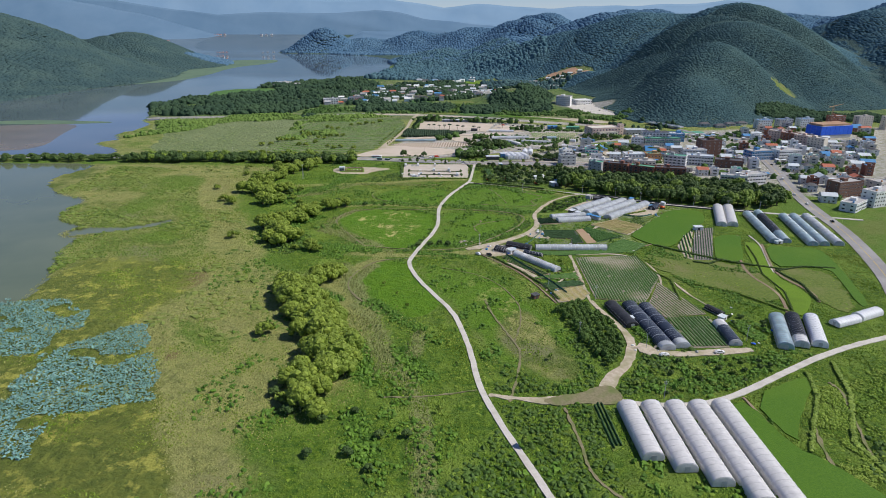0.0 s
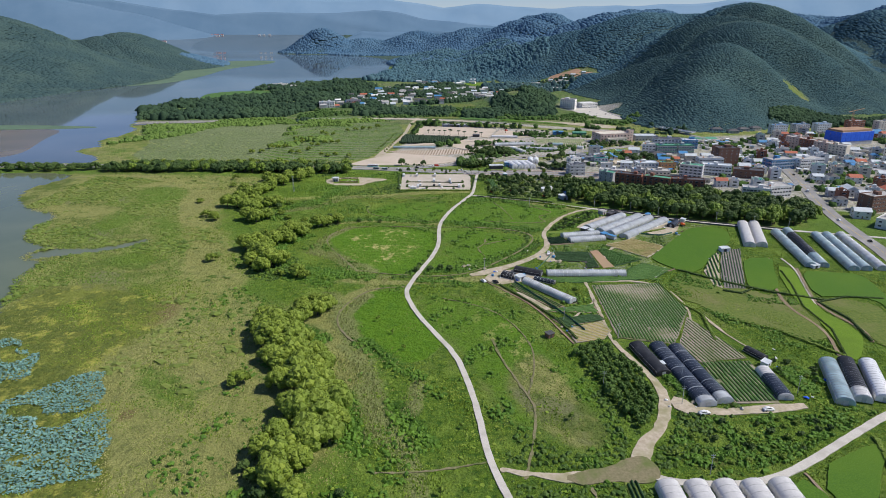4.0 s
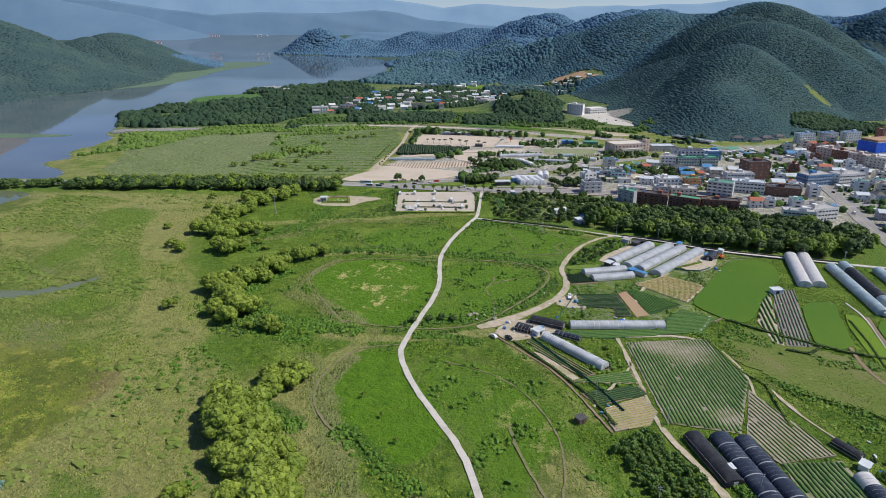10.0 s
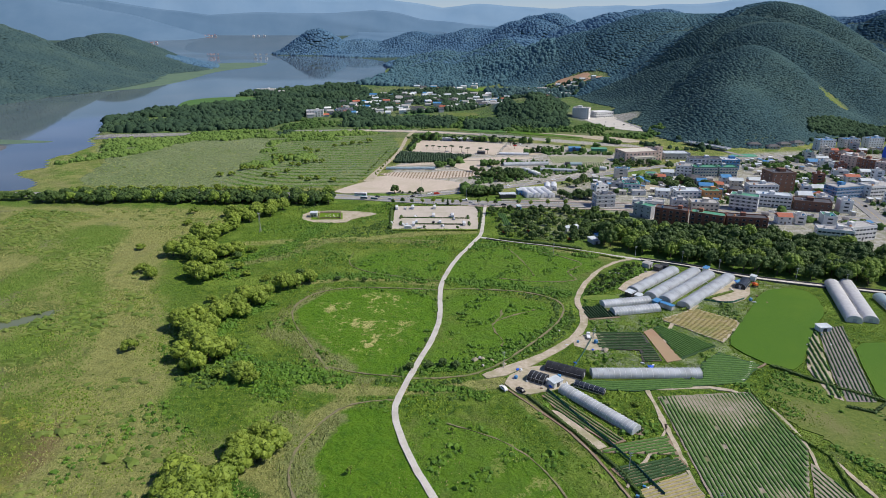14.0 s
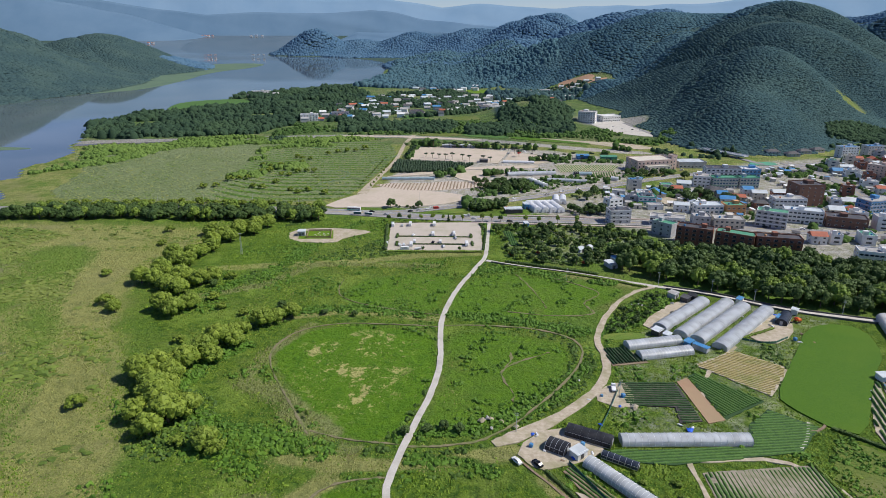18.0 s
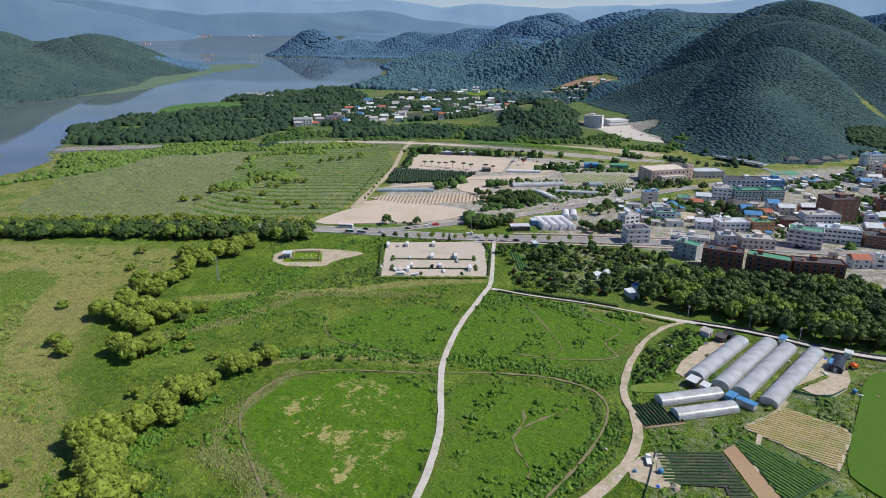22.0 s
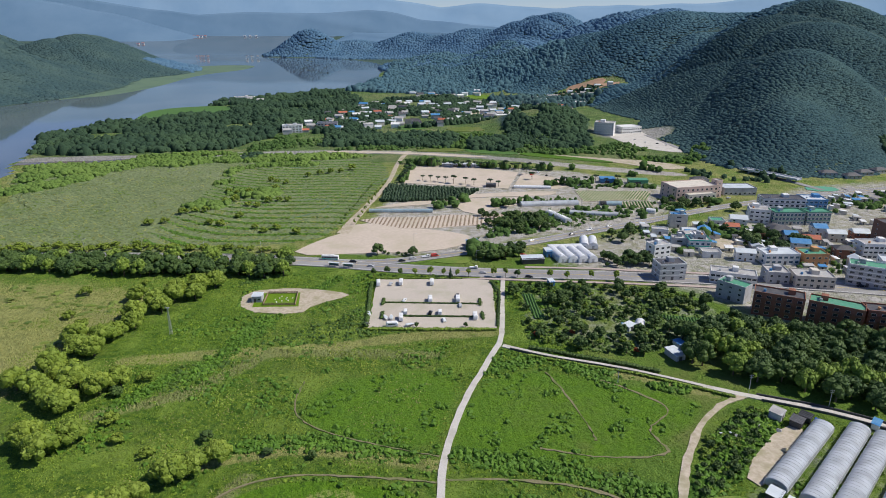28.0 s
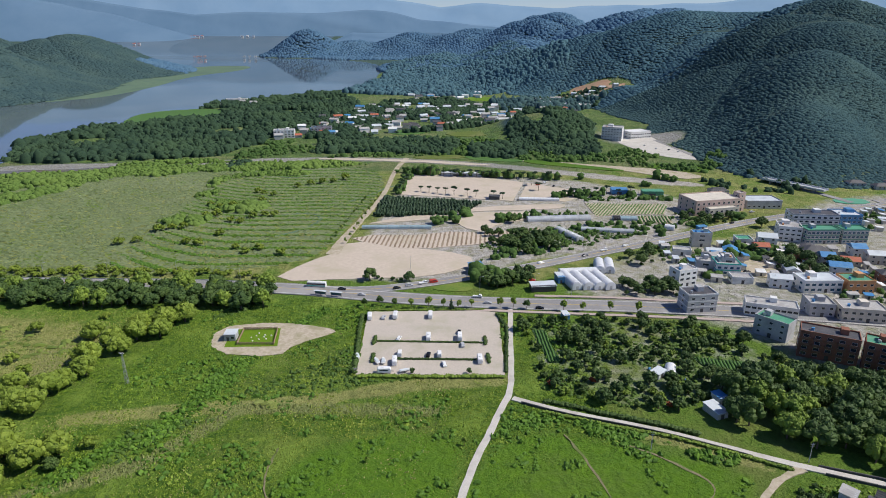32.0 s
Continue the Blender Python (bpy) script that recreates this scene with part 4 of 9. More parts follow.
def crown(name, seed, lobes, radius, low, high, leaf, count, mat, form="round"):
    rng = np.random.default_rng(seed)
    mid, half = (low + high) / 2, (high - low) / 2
    if form == "cone":
        z = low + (high - low) * (np.arange(lobes) + 0.5) / lobes
        r = radius * (1 - 0.85 * (z - low) / (high - low))
        a = np.arange(lobes) * 2.4
        cen = np.column_stack((np.cos(a) * r * 0.35, np.sin(a) * r * 0.35, z))
        rad = np.column_stack((r * 0.8, r * 0.8, np.full(lobes, (high - low) / lobes * 0.9)))
    else:
        d = rng.normal(size=(lobes, 3))
        d /= np.linalg.norm(d, axis=1)[:, None]
        d[:, 2] = np.abs(d[:, 2]) * 1.2 - 0.45
        s = rng.uniform(0.35, 0.76, (lobes, 1))
        cen = d * s * (radius, radius, half) + (0, 0, mid)
        lump = min(1.0, (15 / lobes) ** 0.45)
        rad = np.column_stack([rng.uniform(0.32, 0.5, lobes) * radius * lump] * 2 + [rng.uniform(0.36, 0.52, lobes) * half * lump])
        if form == "billow":  # close domes, one bulging over the next
            s = rng.uniform(0.50, 0.74, (lobes, 1))
            cen = d * s * (radius, radius, half) + (0, 0, mid)
            rad = np.column_stack([rng.uniform(0.30, 0.44, lobes) * radius * 0.82] * 2 + [rng.uniform(0.34, 0.48, lobes) * half * 0.82])
        if form == "umbrella":
            cen[:, 2] = mid + (cen[:, 2] - mid) * 0.4 + 0.2 * half
            rad[:, 2] *= 0.7
    core = many(ICO_V, ICO_F, cen, rad * (0.94 if form == "billow" else 0.88), rng.uniform(0, 6, lobes), rng, 0.08)
    return mesh_of(name, *join(core, leaves_on(cen, rad, count, leaf, rng)), mat)


def trunk(name, seed, height_to, r, limbs, spread):
    rng = np.random.default_rng(seed)
    bm = bmesh.new()
    top = Vector((rng.uniform(-0.2, 0.2), rng.uniform(-0.2, 0.2), height_to))
    tube(bm, (0, 0, -0.3), top * 0.55, r, r * 0.75, 6)
    tube(bm, top * 0.55, top, r * 0.75, r * 0.4, 6)
    for i in range(limbs):
        a = i * 2.4 + rng.uniform(-0.4, 0.4)
        start = top * rng.uniform(0.45, 0.85)
        tube(bm, start, start + Vector((math.cos(a) * spread, math.sin(a) * spread, spread * 0.9)), r * 0.45, r * 0.15, 5)
    return bm_mesh(name, bm, M["bark"])


KINDS = {}


def tree_kind(key, name, label, category, variants, trunk_args, crown_args, mat, form="round"):
    protos = []
    for i in range(variants):
        if category in ("shrub", "bush"):
            ob = tagged(new(name, crown(name, 17 * i + len(key) * 3 + 5, *crown_args, M[mat], form)), label, category)
            protos.append([ob, False])
            continue
        ob = thing(name, label, category)
        part("trunk", trunk("trunk", 31 * i + len(key), *trunk_args), ob)
        part("crown", crown("crown", 17 * i + len(key) * 3 + 5, *crown_args, M[mat], form), ob)
        protos.append([ob, False])
    KINDS[key] = protos


def plant(key, x, y, size=1.0, tall=1.0, group="", seed=None, z=None):
    """One plant of a kind; the first of each variant is the pattern itself."""
    rng = random.Random(int(x * 131 + y * 17))
    slot = rng.choice(KINDS[key])
    base = float(height(x, y)) if z is None else z
    s = size * rng.uniform(0.88, 1.12)
    m = Matrix.LocRotScale((x, y, max(base, -0.5)), Euler((0, 0, rng.uniform(0, 6.28))), (s, s, s * tall * rng.uniform(0.92, 1.08)))
    if not slot[1]:
        slot[1] = True
        slot[0].matrix_basis = m
        ob = slot[0]
    else:
        ob = slot[0].copy()
        scene.collection.objects.link(ob)
        ob.matrix_basis = m
        for child in slot[0].children:
            c = child.copy()
            scene.collection.objects.link(c)
            c.parent = ob
    if group:
        ob["group"] = group
    return ob


#            trunk: height, radius, limbs, spread;   crown: lobes, radius, low, high, leaf, count
tree_kind("willow", "willow_tree", "round yellow-green willow with a billowing crown in the reeds", "tree", 4, (3.6, 0.30, 4, 1.8), (40, 4.5, -0.2, 7.8, 0.19, 1500), "willow", "billow")
tree_kind("bush", "willow_bush", "low rounded yellow-green willow bush in the marsh", "bush", 3, (1.2, 0.12, 3, 0.9), (16, 2.4, 0.0, 3.2, 0.22, 420), "willow", "billow")
tree_kind("dark", "broadleaf_tree", "dense dark green broadleaf tree of the wood", "tree", 4, (4.6, 0.28, 4, 2.0), (26, 4.6, 0.6, 9.6, 0.30, 560), "leaf", "billow")
tree_kind("way", "roadside_tree", "dense dark green tree of the causeway", "tree", 3, (4.6, 0.28, 4, 2.0), (24, 4.8, 0.2, 9.0, 0.34, 380), "leaf", "billow")
tree_kind("light", "poplar_tree", "fresh light green broadleaf tree with layered crown", "tree", 3, (4.6, 0.28, 4, 2.0), (26, 4.4, 0.6, 10.0, 0.30, 600), "leaf_light", "billow")
tree_kind("shrub", "shrub", "dark green garden shrub", "shrub", 3, (0.8, 0.08, 3, 0.6), (8, 1.7, 0.1, 2.6, 0.30, 200), "leaf")
tree_kind("shrub_light", "shrub", "bright green leafy shrub", "shrub", 3, (0.8, 0.08, 3, 0.6), (8, 1.5, 0.1, 2.2, 0.28, 200), "leaf_light")
tree_kind("shrub_red", "red_shrub", "shrub with rusty red leaves in the garden", "shrub", 1, (0.8, 0.08, 3, 0.6), (8, 1.7, 0.1, 2.4, 0.28, 220), "leaf_red")
tree_kind("street", "street_tree", "slim light green street tree on the verge", "tree", 3, (3.4, 0.13, 3, 0.8), (10, 1.7, 1.9, 6.8, 0.30, 280), "leaf_light")
tree_kind("street_dark", "street_tree", "dark green street tree on the verge", "tree", 2, (3.0, 0.15, 3, 0.9), (10, 1.9, 1.6, 6.6, 0.30, 300), "leaf")
tree_kind("sapling", "sapling", "young tree standing alone in the grass", "tree", 3, (1.6, 0.06, 3, 0.5), (6, 1.0, 0.8, 3.2, 0.26, 120), "leaf_light")
tree_kind("fruit", "orchard_tree", "small dark green fruit tree in the orchard", "tree", 3, (1.0, 0.07, 3, 0.5), (7, 1.35, 0.2, 2.8, 0.24, 170), "orchard")
tree_kind("pine", "pine_tree", "pine with a bare trunk and flat dark crown", "tree", 3, (5.4, 0.22, 4, 1.4), (9, 2.7, 4.2, 7.0, 0.34, 320), "needle", "umbrella")
tree_kind("cypress", "cypress_tree", "dense dark conical evergreen", "tree", 2, (1.4, 0.12, 2, 0.4), (9, 1.5, 0.3, 6.6, 0.26, 300), "needle", "cone")


CAP_A = np.arange(6) * 2 * math.pi / 6
CAP_V = np.vstack(([(0, 0, 1.0)], np.column_stack((0.80 * np.cos(CAP_A), 0.80 * np.sin(CAP_A), np.full(6, 0.66))), np.column_stack((0.98 * np.cos(CAP_A + 0.5), 0.98 * np.sin(CAP_A + 0.5), np.full(6, -0.1)))))
CAP_F = np.array([(0, 1 + i, 1 + (i + 1) % 6) for i in range(6)] + [(1 + i, 7 + i, 1 + (i + 1) % 6) for i in range(6)] + [(7 + i, 7 + (i + 1) % 6, 1 + (i + 1) % 6) for i in range(6)])


def wood_of(places, size, mat, name, label, rng, tall=1.5, lobes=0, spread=0.45):
    """A wood too large to count, as one mass of single crowns; lobes: lesser boughs on each."""
    n = len(places)
    swell = 1 + spread * (0.44 * np.sin(places[:, 0] / 23 + 1.7 * np.sin(places[:, 1] / 31)) + 0.40 * np.sin(places[:, 1] / 11 - places[:, 0] / 13))
    r = size * rng.uniform(1 - spread, 1 + spread, n) * swell
    h = size * tall * rng.uniform(1 - spread, 1 + spread, n) * swell
    pieces = [many(CAP_V, CAP_F, places, np.column_stack((r, r, h)), rng.uniform(0, 6, n), rng, 0.27 * spread)]
    for _ in range(lobes):
        a, up = rng.uniform(0, 6.28, n), rng.uniform(0.35, 0.85, n)
        out = np.sqrt(1 - up ** 2) * 0.95
        at = places + np.column_stack((np.cos(a) * r * out, np.sin(a) * r * out, h * (up - 0.12)))
        k = r * rng.uniform(0.35, 0.55, n)
        pieces.append(many(CAP_V, CAP_F, at, np.column_stack((k, k, k * 0.9)), rng.uniform(0, 6, n), rng, 0.15))
    v, f = join(*pieces)
    return tagged(new(name, mesh_of(name, v, f, M[mat], True)), label, "woods", kind="stuff")


def spots(poly, step, rng, wobble=0.45):
    """Places in an outline, evenly strewn."""
    p = np.asarray(poly, float)
    lo, hi = p.min(0), p.max(0)
    a, b = np.meshgrid(np.arange(lo[0], hi[0], step), np.arange(lo[1], hi[1], step))
    q = np.column_stack((a.ravel(), b.ravel()))
    q = q + rng.uniform(-wobble, wobble, q.shape) * step
    return q[inside(q[:, 0], q[:, 1], p)]


def free_of_ways(q, margin=1.5):
    ok = np.ones(len(q), bool)
    for poly in KEEP_OUT:
        ok &= ~inside(q[:, 0], q[:, 1], poly)
    for line, w in KEEP_OFF:
        near = (q[:, 0] > line[:, 0].min() - 20) & (q[:, 0] < line[:, 0].max() + 20)
        if near.any():
            d = np.full(len(q), 1e9)
            d[near] = far_from(q[near, 0], q[near, 1], line)
            ok &= d > w + margin
    return q[ok]


# ---------------------------------------------------------------- woods on the hills
rng = np.random.default_rng(11)
SCARS = [(639, 1169, 24, 30), (330, 1660, 85, 62), (285, 1190, 60, 45), (150, 1265, 14, 45)]  # bare spots in the woods
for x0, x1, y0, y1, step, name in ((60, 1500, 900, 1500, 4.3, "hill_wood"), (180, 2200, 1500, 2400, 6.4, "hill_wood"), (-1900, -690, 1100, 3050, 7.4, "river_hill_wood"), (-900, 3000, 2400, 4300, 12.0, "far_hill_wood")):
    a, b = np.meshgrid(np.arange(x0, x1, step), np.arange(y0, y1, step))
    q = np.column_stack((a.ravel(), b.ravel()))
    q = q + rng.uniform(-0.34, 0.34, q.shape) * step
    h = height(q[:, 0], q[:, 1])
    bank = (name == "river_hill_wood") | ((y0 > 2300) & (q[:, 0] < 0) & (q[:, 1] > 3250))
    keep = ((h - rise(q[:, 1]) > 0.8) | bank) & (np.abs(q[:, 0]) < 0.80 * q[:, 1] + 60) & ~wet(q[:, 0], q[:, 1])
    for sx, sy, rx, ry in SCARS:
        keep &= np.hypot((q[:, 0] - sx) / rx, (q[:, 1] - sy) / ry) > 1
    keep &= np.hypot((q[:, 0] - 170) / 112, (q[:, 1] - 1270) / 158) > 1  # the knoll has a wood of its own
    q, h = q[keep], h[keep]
    turned_away = height(q[:, 0], q[:, 1] + 25) < h - 3  # slopes turned from the camera's view get fewer trees
    some = ~turned_away | (rng.random(len(q)) < 0.4)
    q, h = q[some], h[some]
    # crown colour by distance: the painted haze is bluest farthest off
    wood_of(np.column_stack((q, h - 1.0)), step * 0.96, "forest_far_haze" if y0 > 2300 else "forest_mid_haze" if y0 == 1500 else "forest_river_haze" if name == "river_hill_wood" else "forest", name, "dense dark forest covering the hills, tinted blue for haze", rng, 0.72 if y0 > 2300 else 0.48 if y0 == 1500 else 0.60, 0, 0.22)
CLEARING = [(-462, 1300), (-497, 1470), (-370, 1530), (-340, 1415), (-391, 1396), (-434, 1328)]
sheet("orchard_terrace", CLEARING, M["crop"], 0.12, 2, label="grassy terraces above the river", category="grass", fray=1.0)
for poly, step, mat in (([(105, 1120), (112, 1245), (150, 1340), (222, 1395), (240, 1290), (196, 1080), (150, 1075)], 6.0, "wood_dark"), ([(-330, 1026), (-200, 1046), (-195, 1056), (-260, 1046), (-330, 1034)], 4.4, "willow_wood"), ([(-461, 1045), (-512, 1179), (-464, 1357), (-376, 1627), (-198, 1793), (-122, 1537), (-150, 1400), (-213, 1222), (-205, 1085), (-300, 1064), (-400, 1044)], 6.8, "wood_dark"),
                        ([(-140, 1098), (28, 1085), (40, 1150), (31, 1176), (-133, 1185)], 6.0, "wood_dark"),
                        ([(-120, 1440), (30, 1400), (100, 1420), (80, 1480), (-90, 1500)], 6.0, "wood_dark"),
                        ([(-190, 1800), (60, 1700), (180, 1800), (320, 1850), (350, 2300), (200, 2700), (-140, 2800), (-130, 2100)], 8.0, "forest_mid_haze"),
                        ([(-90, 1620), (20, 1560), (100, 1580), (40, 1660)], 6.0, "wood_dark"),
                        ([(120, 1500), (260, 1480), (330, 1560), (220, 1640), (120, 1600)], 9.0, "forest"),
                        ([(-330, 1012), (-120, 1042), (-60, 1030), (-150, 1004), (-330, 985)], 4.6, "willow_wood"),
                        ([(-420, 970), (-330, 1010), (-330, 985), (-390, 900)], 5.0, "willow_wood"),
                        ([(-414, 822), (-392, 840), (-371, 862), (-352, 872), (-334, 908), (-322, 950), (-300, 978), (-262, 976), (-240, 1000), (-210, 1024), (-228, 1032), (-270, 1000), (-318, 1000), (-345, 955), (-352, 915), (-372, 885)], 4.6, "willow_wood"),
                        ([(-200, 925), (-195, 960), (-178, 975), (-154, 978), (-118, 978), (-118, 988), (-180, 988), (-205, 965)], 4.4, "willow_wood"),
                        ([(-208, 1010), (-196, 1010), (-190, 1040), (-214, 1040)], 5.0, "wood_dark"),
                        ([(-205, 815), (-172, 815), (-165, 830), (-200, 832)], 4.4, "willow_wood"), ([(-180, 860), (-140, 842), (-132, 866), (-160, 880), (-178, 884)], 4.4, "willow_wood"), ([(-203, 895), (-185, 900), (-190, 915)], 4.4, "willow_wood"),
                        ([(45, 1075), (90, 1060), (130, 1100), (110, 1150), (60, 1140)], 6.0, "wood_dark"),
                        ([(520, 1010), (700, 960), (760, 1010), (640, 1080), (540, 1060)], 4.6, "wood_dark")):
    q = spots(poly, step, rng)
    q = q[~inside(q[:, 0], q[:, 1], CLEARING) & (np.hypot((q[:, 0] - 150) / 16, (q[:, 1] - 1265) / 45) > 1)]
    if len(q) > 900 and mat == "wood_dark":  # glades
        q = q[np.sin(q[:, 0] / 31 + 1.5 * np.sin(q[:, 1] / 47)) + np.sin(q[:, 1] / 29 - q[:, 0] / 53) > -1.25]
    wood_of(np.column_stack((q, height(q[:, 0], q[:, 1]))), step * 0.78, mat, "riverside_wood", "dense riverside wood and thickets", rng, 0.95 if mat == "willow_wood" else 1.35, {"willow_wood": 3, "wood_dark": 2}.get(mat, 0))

q = spots([(-220, 1060), (60, 1080), (140, 1030), (320, 980), (330, 1060), (240, 1120), (110, 1180), (60, 1200), (-100, 1190), (-220, 1170)], 7.0, rng, 0.6)
q = q[(np.sin(q[:, 0] / 17 + np.sin(q[:, 1] / 23)) + np.sin(q[:, 1] / 13 - q[:, 0] / 41) > -0.25)]
q = free_of_ways(q, 2)
wood_of(np.column_stack((q, height(q[:, 0], q[:, 1]))), 3.2, "leaf_town", "field_thickets", "loose thickets between fields and stream", rng, 1.0, 3)
q = np.vstack([spots(p, 6.0, rng, 0.6) for p in ([(40, 735), (110, 760), (150, 785), (190, 800), (180, 815), (130, 812), (60, 800)], [(60, 830), (130, 835), (128, 845), (60, 845)], [(190, 840), (212, 820), (240, 822), (210, 800), (190, 805)], [(128, 895), (210, 890), (212, 880), (128, 878)], [(150, 730), (170, 750), (165, 770), (140, 760)])])
q = free_of_ways(q, 1.5)
wood_of(np.column_stack((q, np.zeros(len(q)))), 2.2, "leaf_town", "roadside_thickets", "low orchard bushes and thickets by the road", rng, 0.95, 3)

# ---------------------------------------------------------------- willows of the marsh and the meadow's edge
for x, y, s in ((-84, 328, 0.95), (-78, 320, 1.05), (-80, 310, 0.9), (-74, 316, 1.0), (-72, 306, 1.05), (-66, 312, 0.9), (-70, 297, 1.0), (-64, 300, 0.95), (-62, 291, 1.05), (-66, 285, 0.9), (-57, 284, 1.0), (-58, 275, 1.0), (-50, 276, 0.9),
                (-53, 266, 1.05), (-46, 268, 0.95), (-47, 258, 1.05), (-40, 260, 0.9), (-44, 249, 1.1), (-37, 251, 0.9), (-41, 241, 1.05), (-46, 236, 0.9), (-44, 229, 1.0), (-50, 226, 0.95), (-53, 220, 0.9), (-38, 233, 0.8),
                (-66, 333, 0.9), (-60, 338, 0.85), (-68, 342, 0.8), (-56, 345, 0.7), (-63, 350, 0.75), (-84, 318, 0.9), (-76, 304, 1.0), (-69, 322, 0.9), (-60, 304, 0.85), (-72, 290, 0.9), (-53, 292, 0.8), (-63, 268, 0.9), (-47, 284, 0.75), (-56, 252, 0.9), (-51, 246, 1.0), (-36, 243, 0.85), (-56, 234, 0.85), (-60, 226, 0.8), (-46, 219, 0.9), (-52, 210, 0.85), (-44, 203, 0.75),
                (-124, 438, 1.0), (-117, 431, 0.95), (-118, 442, 0.9), (-110, 436, 0.95), (-108, 426, 0.9), (-94, 411, 0.8), (-112, 408, 0.85), (-98, 452, 0.8), (-93, 466, 0.8), (-142, 506, 0.85), (-128, 508, 0.8), (-146, 545, 0.95), (-156, 550, 0.8), (-164, 560, 0.9), (-152, 572, 0.85), (-150, 610, 0.85), (-140, 618, 0.8), (-128, 634, 0.8), (-113, 424, 1.1), (-106, 415, 1.05), (-100, 406, 1.2), (-104, 398, 0.9), (-81, 391, 0.85), (-108, 446, 0.95), (-104, 458, 1.0), (-100, 466, 0.95), (-96, 474, 0.8), (-110, 452, 0.8), (-92, 478, 0.7),
                (-134, 500, 0.95), (-169, 543, 0.9), (-150, 533, 1.05), (-142, 528, 0.9), (-160, 540, 0.9), (-134, 540, 0.85), (-128, 546, 0.8), (-85, 487, 0.9), (-79, 492, 0.8), (-72, 497, 0.7), (-167, 505, 0.7),
                (-146, 626, 0.95), (-138, 631, 0.9), (-153, 583, 0.95), (-160, 574, 1.0), (-150, 590, 0.85), (-146, 600, 0.9), (-166, 584, 0.9), (-158, 632, 0.8), (-140, 640, 0.9), (-130, 645, 0.95), (-122, 650, 0.85)):
    plant("willow", x, y, s * 1.62, 0.98, "willows of the marsh")
for x, y, s in ((-81, 272, 1.5), (-140, 417, 1.2), (-196, 556, 1.2), (-77, 388, 1.2), (-60, 214, 1.1), (-120, 470, 1.0), (-176, 514, 1.3), (-184, 611, 1.1), (-172, 600, 1.2), (-140, 548, 1.1), (-155, 560, 1.2), (-120, 520, 1.0), (-112, 508, 1.0), (-190, 640, 1.1), (-164, 655, 1.0), (-92, 392, 1.0), (-119, 550, 1.0), (-98, 500, 0.9)):
    plant("bush", x, y, s * 1.45, 1.0, "willow bushes of the marsh")
for x, y, s in ((-126, 538, 0.7), (-80, 508, 0.6), (-10, 398, 0.55), (-2, 399, 0.6), (4, 400, 0.5), (10, 398, 0.6), (-56, 500, 0.5), (-40, 498, 0.45), (-134, 541, 0.7), (-60, 230, 0.5), (-64, 218, 0.55), (-48, 212, 0.5), (-56, 205, 0.6), (-42, 200, 0.5), (-30, 205, 0.45), (-20, 190, 0.5), (-30, 180, 0.55), (-44, 180, 0.5), (-22, 172, 0.5), (-10, 190, 0.45)):
    plant("dark", x, y, s, 0.8)
for x, y, s in ((32, 184, 1.5), (16, 330, 0.8), (-28, 330, 1.0), (-20, 316, 1.0), (-14, 300, 0.9), (-6, 272, 1.0), (7, 352, 0.9), (15, 355, 0.8), (8, 430, 0.6), (-48, 408, 1.1), (44, 196, 1.1), (36, 230, 0.8), (52, 245, 1.1), (8, 470, 0.9), (-20, 540, 1.0), (14, 548, 1.2), (-50, 505, 1.0), (-32, 495, 0.9), (26, 296, 0.9), (10, 240, 0.9), (2, 205, 1.0), (-8, 232, 0.9)):
    plant("sapling", x, y, s, 1.0, "young trees of the meadow")

# ---------------------------------------------------------------- woods along the lane, the road and the gardens
BELT = [(109, 560), (125, 590), (160, 592), (221, 578), (262, 556), (308, 528), (296, 500), (267, 484), (215, 499), (189, 511), (160, 530), (131, 543)]
for x, y in free_of_ways(spots(BELT, 7.6, rng), 2.2):
    edge = far_from(np.array([x]), np.array([y]), [(308, 500), (267, 484), (215, 499), (189, 511), (160, 530), (131, 543)])[0]
    plant("light" if rng.random() < (0.48 if edge < 20 else 0.10) else "dark", x, y, rng.uniform(1.05, 1.45), 1.0, "trees of the wood by the lane")
for x, y in spots([(-330, 692), (-89, 690), (-80, 672), (-84, 662), (-168, 668), (-330, 672)], 6.6, rng):
    plant("light" if rng.random() < 0.15 else "way", x, y, rng.uniform(1.0, 1.35), 0.9, "trees along the causeway")
for x, y in spots([(-560, 691), (-330, 691), (-330, 676), (-560, 676)], 7.4, rng):
    plant("way", x, y, rng.uniform(0.85, 1.15), 0.85, "trees along the causeway")
for x, y in spots([(-330, 722), (-200, 722), (-105, 716), (-100, 708), (-200, 711), (-330, 712)], 6.0, rng):
    plant("bush", x, y, rng.uniform(1.1, 1.7), 0.9, "bushes behind the causeway")
GARDEN = [(47, 653), (128, 646), (150, 632), (160, 600), (127, 583), (97, 567), (74, 572), (48, 585)]
for x, y in free_of_ways(spots(GARDEN, 5.0, rng), 1.2):
    k = rng.random()
    if k < 0.80 and not (80 < x < 112 and 588 < y < 604) and not (52 < x < 62 and 600 < y < 640) and not (118 < x < 150 and 596 < y < 612):
        plant("shrub" if k < 0.38 else "dark" if k < 0.60 else "shrub_light", x, y, rng.uniform(0.6, 0.8) if 0.38 < k < 0.60 else rng.uniform(0.8, 1.5), 1.0, "trees and shrubs of the gardens")
for x, y in ((96, 571), (70, 590), (52, 588)):
    plant("shrub_red", x, y, 1.0)
